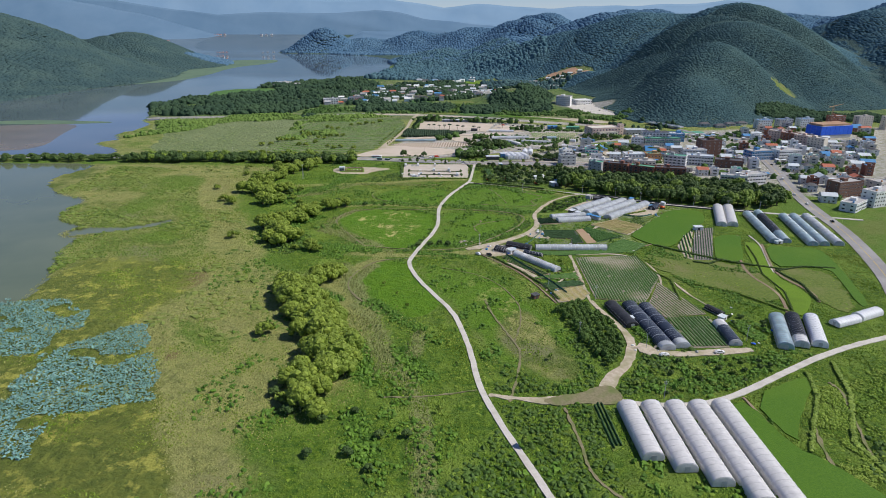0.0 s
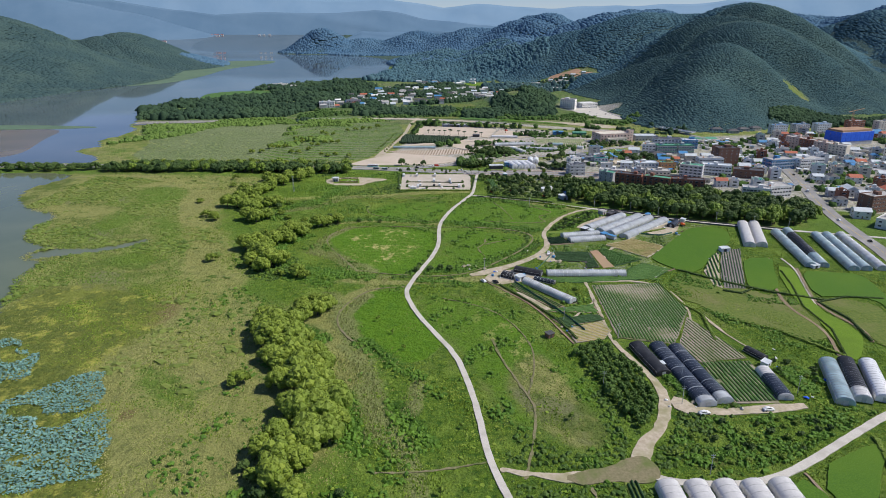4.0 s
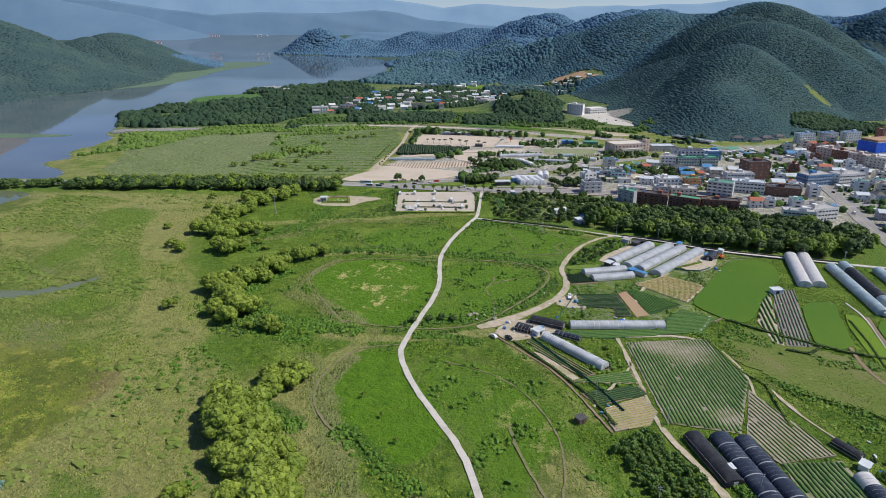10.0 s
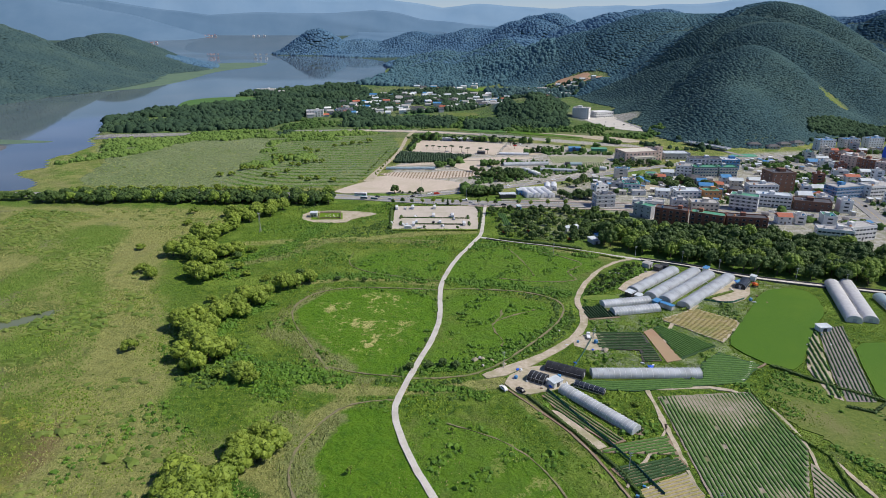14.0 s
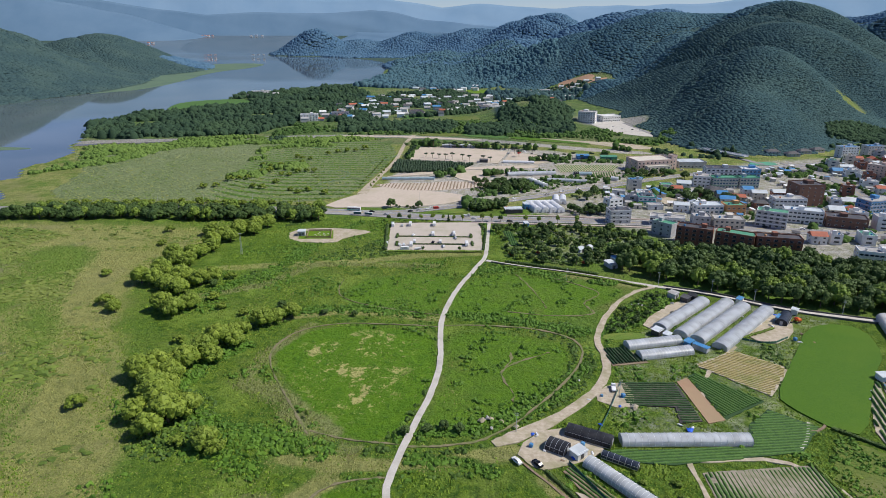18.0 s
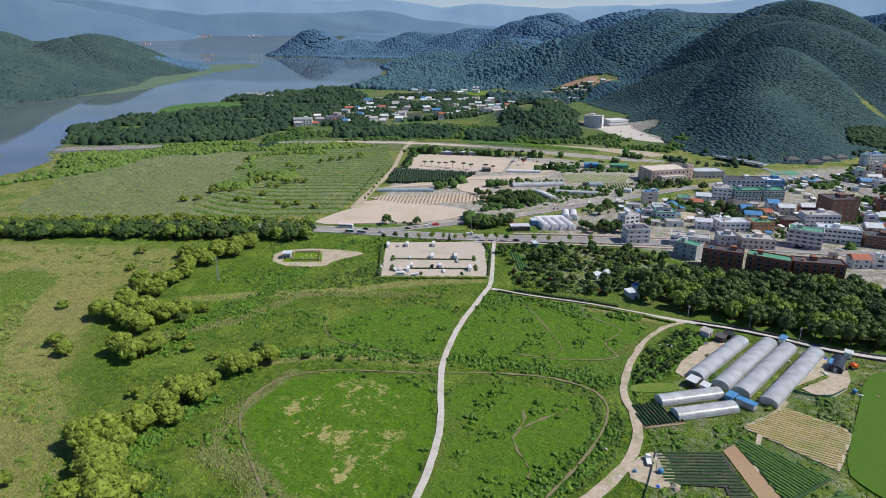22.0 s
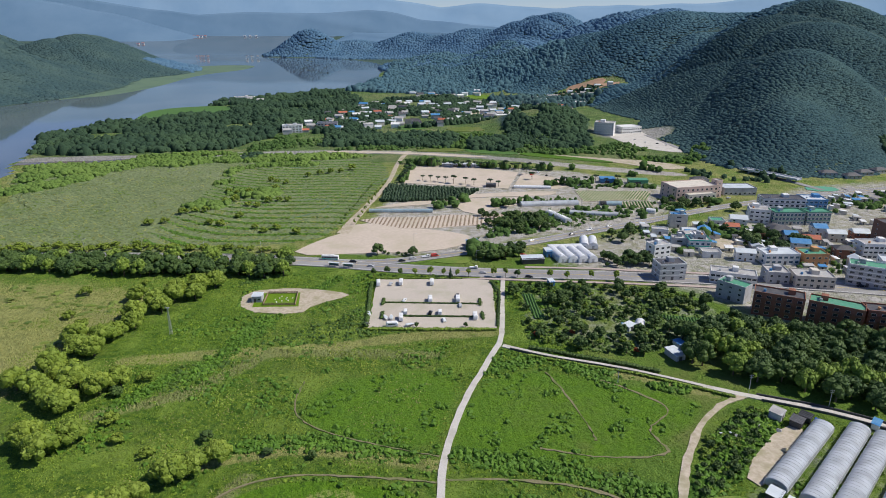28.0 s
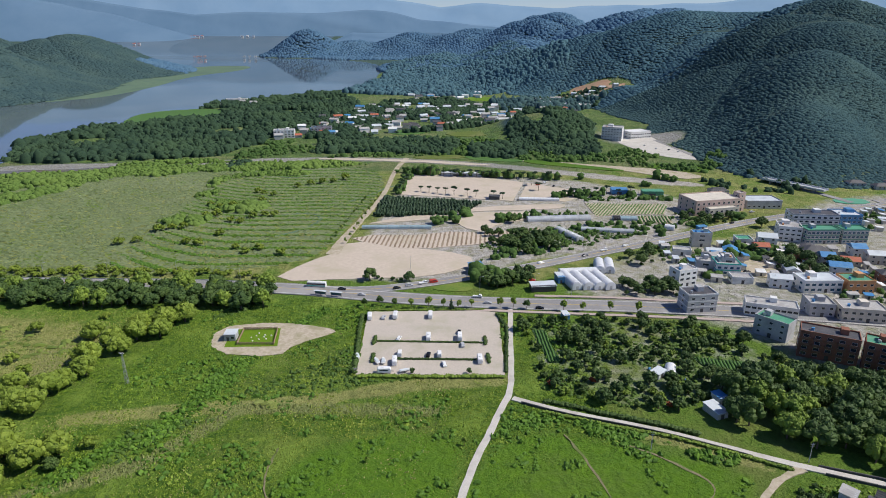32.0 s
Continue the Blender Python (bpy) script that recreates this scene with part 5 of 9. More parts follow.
for i, (x, y) in enumerate(((-33, 666), (-25, 668), (-17, 666), (-8, 664), (1, 664), (9, 664), (17, 663), (24, 664), (39, 663), (46, 663), (53, 662), (72, 659), (82, 658), (96, 657), (110, 655))):
    plant("street_dark" if i in (0, 1, 2, 10) else "street", x, y, rng.uniform(0.85, 1.15), 1.0, "street trees along the main road")
plant("cypress", 13, 662, 1.0)
for x, y in ((-6, 597), (-32, 598), (18.5, 597)):
    plant("street_dark", x, y, 0.62, 0.8, "small trees in the parking lot")
for line, step in ((((28, 716), (62, 712), (68, 700), (40, 690), (26, 698)), 5.0), (((112, 700), (142, 690), (140, 676), (112, 678)), 5.0), (((40, 800), (90, 778), (96, 760), (70, 744), (46, 762)), 6.5), (((120, 735), (150, 752), (150, 730), (128, 722)), 6.0), (((-40, 708), (0, 704), (0, 700), (-40, 702)), 4.5), (((190, 845), (262, 815), (250, 800), (200, 800)), 7.5), (((215, 770), (248, 745), (272, 725), (240, 700), (215, 715)), 7.0), (((70, 812), (30, 815), (22, 845), (60, 840)), 7.0)):
    for x, y in free_of_ways(spots(line, step, rng), 0.5):
        plant("dark" if rng.random() < 0.6 else "shrub", x, y, rng.uniform(0.75, 1.1), 0.9, "trees beside the roads")
for i in range(9):
    plant("pine", -6 + i * 7.4 + (4 if i > 4 else 0) + (8 if i > 6 else 0), 912 - i * 3.2, rng.uniform(0.95, 1.2), 1.0, "pines round the sports ground")
for x, y in [(-10 + i * 6.5, 978 - i * 1.0) for i in range(17)] + [(98, 935), (101, 915), (120, 890), (128, 892), (135, 893), (140, 905), (150, 900), (160, 902), (170, 900), (180, 898), (105, 960), (118, 958), (128, 955)] + [(-26 + i * 1.2, 905 + i * 9) for i in range(7)]:
    plant("pine", x, y, rng.uniform(0.9, 1.25), 1.0, "pines round the sports ground")
for x, y in [(-56 + i * 1.5, 770 + i * 13) for i in range(11)] + [(-66 + i * 1.6, 772 + i * 14) for i in range(9)]:
    plant("sapling", x, y, 1.2, 1.1, "young trees along the track")
for x, y in ((-195, 798), (-188, 804), (-180, 806), (-150, 822), (-142, 820), (-136, 832), (-128, 838), (-120, 836), (-165, 838), (-172, 832), (-112, 758), (-120, 752), (-128, 760), (-165, 770), (-156, 768), (-135, 900), (-145, 905), (-152, 910), (-120, 930), (-110, 940), (-100, 945), (-140, 880), (-95, 748), (-148, 790), (-160, 862), (-170, 860), (-180, 868), (-90, 950), (-80, 960), (-200, 775), (-210, 770)):
    plant("bush", x, y, rng.uniform(1.3, 2.0), 1.1, "bushes of the reed garden")
for x, y in free_of_ways(spots([(64, 294), (72, 302), (82, 304), (88, 285), (90.5, 262), (86, 248), (76, 234), (70, 262)], 3.3, rng, 0.2), 0.3):
    plant("fruit", x, y, rng.uniform(1.2, 1.6), 0.95, "trees of the orchard")
for poly, step, kinds in (([(80, 222), (92, 242), (150, 246), (146, 234), (122, 220), (100, 213)], 6.0, ("shrub", "shrub_light")), ([(82, 478), (93, 495), (102, 506), (119, 521), (130, 527), (131, 519), (118, 502), (104, 484), (89, 476)], 3.3, ("shrub", "shrub_light", "shrub")), ([(148, 300), (165, 282), (160, 262), (150, 262), (146, 288)], 6.0, ("shrub_light", "shrub")),
                          ([(60, 384), (84, 374), (84, 356), (74, 352)], 6.0, ("shrub_light",))):
    for x, y in free_of_ways(spots(poly, step, rng), 0.5):
        plant(kinds[rng.integers(len(kinds))], x, y, rng.uniform(0.6, 1.15), 0.85, "shrubs of the farm land")

# ---------------------------------------------------------------- fields
def crop_field(poly, turn, spacing, width, tall, crop, soil, label, skip=0.0, lift=0.0, name="crop_field", bare=()):
    """A soil bed with every planted row as a part; turn: the rows' direction in degrees from +x."""
    ob = sheet(name, poly, M[soil], 0.10 + lift, 0, kind="", label=label, category="field", fray=0.12)
    del ob["category"]
    tagged(ob, label, "field")
    rng = np.random.default_rng(int(abs(poly[0][0] * 7 + poly[0][1])))
    u = np.array((math.cos(radians(turn)), math.sin(radians(turn))))
    v = np.array((-u[1], u[0]))
    p = np.asarray(poly, float)
    centre = p.mean(0)
    span = np.abs((p - centre) @ v).max()
    reach = np.abs((p - centre) @ u).max()
    for off in np.arange(-span + spacing * 0.6, span, spacing):
        s = np.arange(-reach, reach, 1.4)
        q = centre + s[:, None] * u + off * v
        ok = inside(q[:, 0], q[:, 1], p) & (rng.random(len(s)) > skip * 0.05)
        edge = np.flatnonzero(np.diff(np.concatenate(([0], ok.astype(int), [0]))))
        runs = [(a, b) for a, b in zip(edge[::2], edge[1::2]) if b - a > 1]
        if not runs:
            continue
        V, F = [], []
        for a, b in runs:
            line = q[a:b] + rng.normal(0, spacing * 0.03, (b - a, 2))
            k0 = len(V)
            for c in line:
                w, h = width / 2 * rng.uniform(0.75, 1.2), tall * rng.uniform(0.75, 1.2)
                for bx, by, br in bare:  # poor spots where the plants stay small
                    poor = min(1.0, max(0.3, math.hypot(c[0] - bx, c[1] - by) / br + rng.uniform(-0.15, 0.15)))
                    w, h = w * poor, h * poor
                for side, z in ((-1, 0), (-0.7, 0.75), (0.1, 1), (0.75, 0.7), (1, 0)):
                    V.append((*(c + v * w * side), 0.08 + lift + h * z))
            for i in range(len(line) - 1):
                for k in range(4):
                    j = k0 + i * 5 + k
                    F.append((j, j + 5, j + 6, j + 1))
        part("crop_row", mesh_of("crop_row", V, F, M[crop]), ob)
    return ob


crop_field([(91, 374.5), (130.5, 377.5), (133.6, 341), (113, 303.6), (88.2, 310.5), (88.6, 319)], 88, 1.5, 1.12, 0.5, "crop", "pale_soil", "large field of green crop rows on pale dry soil", 0.14, bare=((116, 366, 17), (104, 373, 12), (113, 314, 8)))
crop_field([(65, 320), (85, 329), (87, 318), (81, 309), (67, 306)], 18, 1.4, 0.7, 0.35, "crop_dry", "pale_soil", "small field of pale dry crop rows")
crop_field([(57, 340), (73, 346), (86, 349), (86, 338)], 14, 1.5, 1.1, 0.5, "crop", "soil", "garden plot with green vegetable rows")
crop_field([(60, 331), (86, 337), (87, 330.5), (65, 322)], 18, 1.3, 1.0, 0.6, "crop_dark", "soil", "garden plot with dark vegetable rows")
crop_field([(56, 372), (62, 376), (79, 353), (77, 349), (70, 352), (52, 378)], -54, 1.3, 0.9, 0.6, "crop_dark", "soil", "narrow vegetable plot beside the greenhouse", 0.1)
crop_field([(44, 376), (48, 379), (70, 346), (64, 344), (50, 362)], -57, 1.5, 0.8, 0.5, "crop", "soil", "narrow vegetable plot with bare strips", 0.15)
sheet("soil_strip", [(46, 366), (50, 364), (62, 343), (58, 341)], M["dirt"], 0.11, label="bare sandy strip between plots", category="field")
crop_field([(63, 386.5), (114.5, 387.8), (119.5, 401), (132, 411), (145.3, 399), (131, 384.5), (82.5, 378.5), (62, 381)], 4, 1.5, 1.15, 0.4, "crop", "crop_dark", "lush green vegetable field beside the long greenhouse")
crop_field([(79, 431.4), (102.6, 431), (103.2, 403.5), (94, 402.5), (96, 413), (77, 415)], 178, 1.6, 0.9, 0.5, "crop_dark", "black_mulch", "dark soil plot with sparse green rows", 0.12)
sheet("ploughed_strip", [(103.6, 431.6), (109.2, 434.8), (112, 404), (104.8, 402)], M["redsoil"], 0.12, label="bare brown ploughed strip", category="field")
crop_field([(110, 436), (114, 438.6), (133.6, 416.4), (112.6, 404.5)], 118, 1.5, 1.2, 0.5, "crop", "crop_dark", "rich green vegetable plot")
crop_field([(117, 445.4), (139.6, 458), (155.6, 443.4), (155.2, 439), (138.3, 420)], 150, 1.5, 1.1, 0.35, "crop_dry", "dirt", "straw-coloured field of withered rows", 0.05)
crop_field([(79.4, 460.6), (90.4, 462), (97, 447.5), (80, 445)], 100, 1.5, 0.9, 0.8, "crop_dark", "soil", "plot of staked dark green plants")
sheet("grass_plot", [(84, 476), (104, 477), (103, 470), (82, 469)], M["grass"], 0.10, 1, label="small mown grass plot", category="grass")
crop_field([(192, 434), (206, 436.4), (197, 416), (177.7, 369), (166, 370), (172, 389), (182, 412)], 69, 1.6, 0.75, 0.4, "crop_dark", "mulch", "field of straight rows on pale mulch film", 0.03)
crop_field([(179, 420.5), (189.5, 431.5), (181, 412), (170, 386), (165, 370), (161.5, 374), (165, 396.5)], 74, 2.2, 1.0, 0.9, "crop", "dirt", "weedy strip of mixed vegetables", 0.3)
crop_field([(130, 333), (138, 305), (141, 291), (119, 287), (113, 299)], 100, 1.7, 0.6, 0.35, "crop", "pale_soil", "pale field with thin green rows", 0.1)
crop_field([(119, 287), (141, 288), (137, 255), (117, 255)], 92, 1.7, 1.15, 0.6, "crop", "pale_soil", "field of dense green rows beside the shade houses", 0.05)
crop_field([(62, 210), (66.5, 211), (67.3, 184), (62.5, 181)], 91, 1.5, 0.9, 0.8, "crop_dark", "grass", "strip of staked plants beside the greenhouse", 0.2)
crop_field([(52, 638), (58, 638), (60, 606), (55, 606)], 90, 1.5, 1.0, 0.6, "crop", "crop_dark", "green garden bed in rows")
crop_field([(120, 610), (148, 604), (148, 594), (124, 598)], 80, 1.5, 1.1, 0.6, "crop", "crop_dark", "green vegetable field behind the wood")
crop_field([(-53, 781), (-39, 788), (-6, 788), (18, 795), (43, 792), (60, 797), (84, 804), (74, 784), (37, 767), (2, 759), (-21, 759), (-43, 771)], 84, 3.2, 1.4, 0.2, "soil", "sand", "pale ploughed field with furrows", 0.0)
crop_field([(133, 871), (202, 867), (189, 837), (160, 838), (133, 832)], 62, 2.4, 1.2, 0.3, "crop", "dirt", "small plots of thin green rows", 0.1)
crop_field([(150, 832), (192, 832), (186, 812), (160, 815)], 80, 2.6, 1.4, 0.8, "crop", "dirt", "nursery rows of small bushes", 0.35)
for poly, mat in (([(172, 461), (182, 474), (192, 482.5), (205, 485), (215, 478), (207, 452), (193, 438), (177, 416), (160, 394), (151, 396), (142, 411), (140, 420), (157, 442)], "paddy"),
                  ([(199.5, 418.3), (219, 419), (211, 403.7), (203, 382), (194.8, 365.7), (179, 367.5), (189.5, 396)], "paddy"), ([(212, 404), (222, 401), (212, 372), (203, 342), (208, 320), (206, 308), (190, 287), (186, 291), (195, 320), (196, 350)], "paddy_ripe"),
                  ([(224, 397), (240, 393), (258, 391), (253, 366), (246, 341), (233, 301), (226, 298), (238, 335), (243, 353), (225, 358), (211, 357)], "paddy"),
                  ([(126, 214), (160, 231), (157, 222), (150, 214), (136, 196), (129, 183)], "paddy"), ([(115, 207), (124, 212), (127, 182), (134, 176), (146, 152), (150, 120), (117, 120)], "paddy"),
                  ([(-110, 1530), (-60, 1540), (-50, 1500), (-100, 1490)], "paddy"), ([(110, 1058), (150, 1035), (205, 1002), (202, 992), (140, 1020), (105, 1040)], "paddy"), ([(55, 1180), (100, 1190), (110, 1150), (70, 1130)], "paddy"),
                  ([(60, 1700), (150, 1720), (140, 1640), (70, 1640)], "paddy_ripe"), ([(600, 1000), (720, 985), (700, 960), (600, 975)], "paddy_ripe"), ([(700, 1060), (860, 1040), (840, 1005), (700, 1020)], "paddy")):
    ob = sheet("rice_paddy", poly, M[mat], 0.25, 1, kind="", label="even bright green rice paddy", category="field", fray=0.1)
    tagged(ob, "even bright green rice paddy between weedy banks", "field", "rice paddies")
# irrigation channels and low banks
for line, w in ((((216, 418), (209, 404), (195, 370), (188, 345), (193, 318), (184, 292)), 1.6), (((224, 400), (209, 358), (206, 342), (212, 318), (208, 305)), 1.6), (((140, 396), (146, 398), (150, 402)), 1.0), (((30, 382), (44, 362), (55, 344), (66, 305)), 0.9), (((126, 181), (124, 214)), 1.0)):
    ribbon("irrigation_channel", line, w, M["soil"], 0.16, 2, 0.1, "narrow dark irrigation channel", "channel")
for poly in ([(205, 345), (210, 356), (242, 350), (226, 300), (212, 290), (210, 312)], [(150, 395), (185, 362), (204, 352), (196, 330), (186, 300), (150, 330), (135, 360), (136, 378)]):
    sheet("rough_grass", poly, M["fallow"], 0.03, 2, label="rough uncut grass between paddies", category="grass", fray=1.1)
    KEEP_OUT.pop()


# ---------------------------------------------------------------- greenhouses
def arch(width, tall, n=12, wall=0.35):
    """Half outline of a tunnel: short upright sides and a round top."""
    pts = [(-width / 2, 0.0)]
    for i in range(n + 1):
        a = math.pi * (1 - i / n)
        pts.append((math.cos(a) * width / 2, tall * wall + math.sin(a) * tall * (1 - wall)))
    return pts + [(width / 2, 0.0)]


def greenhouse(a, b, width, tall, film, label, hoop=2.0, hoop_mat="steel", bands=(), group="greenhouses", lift=0.0, ends=None, nap=0):
    """A tunnel from a to b: cover, two end walls with doors, hoops, side rails and, where it has them, net bands over it."""
    a, b = Vector((*a, 0)), Vector((*b, 0))
    length = (b - a).length
    ob = thing("greenhouse", label, "greenhouse", group, Matrix.Translation((a.x, a.y, 0.05 + lift)) @ Matrix.Rotation(math.atan2(b.y - a.y, b.x - a.x) - math.pi / 2, 4, "Z"))
    prof = arch(width, tall)
    k = len(prof)
    rng = random.Random(int(a.x * 10 + a.y))

    def skin(name, y0, y1, mat, grow, parent, sag=0.0):
        rows = max(2, int((y1 - y0) / max(hoop, 1)) * 2 + 1)
        V, F = [], []
        for j in range(rows):
            s = 1 + grow - (sag if j % 2 else 0) + rng.uniform(-0.004, 0.004)
            V += [(x * s, y0 + (y1 - y0) * j / (rows - 1), z * s) for x, z in prof]
        for j in range(rows - 1):
            F += [(j * k + i, j * k + i + 1, (j + 1) * k + i + 1, (j + 1) * k + i) for i in range(k - 1)]
        return part(name, mesh_of(name, V, F, M[mat], True), parent)

    skin("cover", 0, length, film, 0.0, ob, 0.012)
    for y, d in ((0.02, -1), (length - 0.02, 1)):
        V = [(x * g, y + d * out, z * g) for g, out in ((0.995, 0.0), (0.93, 0.16), (0.55, 0.24)) for x, z in prof] + [(0, y + d * 0.25, 0)]
        F = [(j * k + i, j * k + i + 1, (j + 1) * k + i + 1, (j + 1) * k + i) for j in range(2) for i in range(k - 1)] + [(2 * k + i, 2 * k + i + 1, 3 * k, 3 * k) for i in range(k - 1)]
        bm = bmesh.new()
        vs = [bm.verts.new(p) for p in V]
        for f in F:
            bm.faces.new([vs[i] for i in dict.fromkeys(f)][::-d])
        wall = part("end_wall", bm_mesh("end_wall", bm, M[ends or film]), ob)
        bm = bmesh.new()
        box(bm, -width * 0.12, width * 0.12, y + d * 0.24 - 0.06, y + d * 0.24 + 0.06, 0, min(2.2, tall * 0.68), 0)
        part("door", bm_mesh("door", bm, M["grey"]), wall)
    r = 0.05
    V, F = [], []
    for x, z in prof:
        g = 1.012
        V += [(x * g, -r, z * g + 0.01), (x * g, r, z * g + 0.01), (x * (g + 0.012), 0, z * (g + 0.012) + 0.03)]
    for i in range(k - 1):
        for c in range(3):
            F.append((i * 3 + c, i * 3 + (c + 1) % 3, i * 3 + 3 + (c + 1) % 3, i * 3 + 3 + c))
    hoop_me = mesh_of("hoop", V, F, M[hoop_mat])
    n = max(2, int(length / hoop))
    for j in range(n + 1):
        part("hoop", hoop_me, ob, at=Matrix.Translation((0, length * j / n, 0)))
    bm = bmesh.new()
    for s in (-1, 1):
        box(bm, s * width * 0.505 - 0.06, s * width * 0.505 + 0.06, 0, length, 0, 0.35)
        box(bm, s * width * 0.465 - 0.03, s * width * 0.465 + 0.03, 0, length, tall * 0.60, tall * 0.60 + 0.06)
    part("side_rail", bm_mesh("side_rail", bm, M["steel"]), ob)
    for y0, y1, mat in bands:
        skin("net_cover", length * y0, length * y1, mat, 0.03, ob, 0.008)
    bm = bmesh.new()
    box(bm, -width * 0.46, width * 0.46, 0.4, length - 0.4, 0.0, 0.05)
    part("bed", bm_mesh("bed", bm, M["soil"]), ob)
    return ob


for i, (x, near, far) in enumerate(((75, 176, 207.5), (84.2, 170, 207.5), (93.4, 163, 207.5), (102.6, 154, 207.5), (112, 140, 208))):
    greenhouse((x, near), (x, far), 7.7, 3.7, "film", "long greenhouse tunnel with milky white film", 3.0, "film_rib", (), "greenhouses by the farm road")
for a, b, l in (((113, 480), (148, 512), "long clear film greenhouse tunnel"), ((120.5, 472.5), (160.5, 510), "long clear film greenhouse tunnel"), ((126.5, 467), (167, 505), "long clear film greenhouse tunnel"), ((134, 459.5), (177, 500), "long clear film greenhouse tunnel beside the dirt yard")):
    greenhouse(a, b, 7.2, 3.3, "film_clear", l, 1.8, "steel", (), "greenhouses by the lane")
for a, b in (((91, 462), (118, 467.5)), ((94, 452.5), (119.5, 457.5))):
    greenhouse(a, b, 6.4, 3.0, "film_clear", "short clear film greenhouse tunnel with pale hoops", 1.7, "white", (), "greenhouses by the lane")
greenhouse((53.5, 380), (75, 351), 5.6, 3.0, "film_clear", "slim film greenhouse with white hoops", 1.5, "white", (), "farm greenhouses")
greenhouse((68, 391.5), (115, 391), 6.0, 3.0, "film_clear", "long low greenhouse with translucent roof", 2.3, "white", (), "farm greenhouses")
greenhouse((50, 398), (64.5, 390), 6.4, 3.2, "shade", "black shade tunnel beside the yard", 2.4, "dark_steel", (), "shade tunnels", ends="shade")
greenhouse((41.5, 390), (47.5, 386), 6.6, 3.2, "shade", "short black net tunnel with white hoops", 1.5, "steel", (), "shade tunnels", ends="shade")
greenhouse((59.5, 384), (70, 377), 3.4, 2.2, "shade_blue", "small dark net tunnel by plots", 2.0, "steel", (), "shade tunnels", ends="shade")
greenhouse((94, 302), (98, 276), 6.8, 2.9, "shade", "black shade house beside the orchard", 2.6, "dark_steel", (), "shade houses", ends="shade")
greenhouse((103.5, 301), (107.5, 253), 7.4, 3.2, "film_clear", "greenhouse draped in blue-black shade net", 1.9, "steel", ((0.0, 0.13, "shade_blue"), (0.14, 0.3, "shade_blue"), (0.31, 0.47, "shade_blue"), (0.48, 0.64, "shade_blue"), (0.65, 0.8, "shade_blue"), (0.81, 0.93, "shade_blue")), "shade houses")
greenhouse((111.2, 299), (115.2, 255), 6.8, 3.1, "film_clear", "greenhouse draped in blue-black shade net", 1.9, "steel", ((0.0, 0.15, "shade_blue"), (0.16, 0.33, "shade_blue"), (0.34, 0.51, "shade_blue"), (0.52, 0.7, "shade_blue"), (0.71, 0.9, "shade_blue")), "shade houses")
greenhouse((142, 279), (140.5, 257), 6.2, 3.0, "film", "tunnel half covered with black net", 1.6, "steel", ((0.28, 0.98, "shade_blue"),), "shade houses")
greenhouse((144, 298), (148, 289), 4.2, 2.2, "shade", "small dark shed tunnel", 2.0, "dark_steel", (), "shade houses", ends="shade")
greenhouse((174, 285), (162, 253), 7.0, 3.6, "film_blue", "bluish film greenhouse tunnel", 2.0, "steel", (), "greenhouses by the paddies")
greenhouse((182.5, 286), (170.5, 255), 6.6, 3.4, "film", "greenhouse under black shade net", 2.0, "steel", ((0.0, 0.78, "shade"),), "greenhouses by the paddies")
greenhouse((191, 284), (179, 255), 6.8, 3.6, "film_white", "pale film greenhouse tunnel", 2.0, "steel", (), "greenhouses by the paddies")
greenhouse((199, 277), (214, 283), 6.0, 3.0, "film_white", "low white film tunnel by the road", 2.0, "steel", (), "greenhouses by the paddies")
greenhouse((215, 284), (230, 291), 6.4, 3.4, "film_white", "low white film tunnel by the road", 2.0, "white", (), "greenhouses by the paddies")
for x, film, l in ((0, "film", "white greenhouse tunnel in a pair"), (8.3, "film", "white greenhouse tunnel in a pair")):
    greenhouse((214 + x, 440), (232 + x, 489), 7.4, 3.8, film, l, 2.2, "white", (), "twin greenhouses")
greenhouse((234, 402), (247, 470), 6.4, 3.4, "film_blue", "long bluish greenhouse tunnel", 2.2, "steel", (), "greenhouses by the town road")
greenhouse((242, 402), (257, 473), 6.4, 3.4, "film_blue", "greenhouse tunnel partly under black net", 2.2, "steel", ((0.26, 0.85, "shade"),), "greenhouses by the town road")
for x, film in ((0, "film_blue"), (8, "film_blue"), (18, "film_clear")):
    greenhouse((257 + x, 396), (272 + x, 463), 6.4, 3.4, film, "long bluish greenhouse tunnel", 2.2, "steel", (), "greenhouses by the town road")
# beyond the main road
greenhouse((-48, 803.5), (3, 803), 3.6, 2.6, "film_blue", "low bluish film tunnel along the field", 2.6, "steel", (), "greenhouses beyond the road")
greenhouse((77, 822), (126, 826), 8.5, 3.2, "film_clear", "long film greenhouse beyond the road", 2.6, "steel", (), "greenhouses beyond the road")
greenhouse((96, 797), (107, 773), 6.4, 3.2, "film_clear", "film greenhouse beyond the road", 2.6, "steel", (), "greenhouses beyond the road")
greenhouse((113, 797), (150, 790), 5.0, 2.8, "film_clear", "film greenhouse beyond the road", 2.6, "steel", (), "greenhouses beyond the road")
greenhouse((79, 883), (113, 880), 4.0, 2.4, "film_white", "white film tunnel beside the sports ground", 2.6, "steel", (), "greenhouses beyond the road")
greenhouse((144, 824), (162, 822), 6.0, 3.0, "film_blue", "short tunnel with one dark end", 2.0, "steel", ((0.0, 0.3, "shade"),), "greenhouses beyond the road")
greenhouse((176, 800), (182, 797), 5.0, 3.6, "film_white", "small white tunnel shed by the road", 1.6, "steel", (), "greenhouses beyond the road")
for i in range(4):  # joined white domes of the garden centre
    greenhouse((85.5 + i * 6.4, 687), (81.5 + i * 6.4, 707), 6.2, 4.6, "film_white", "white domed bay of the garden centre", 2.6, "white", (), "garden centre domes")
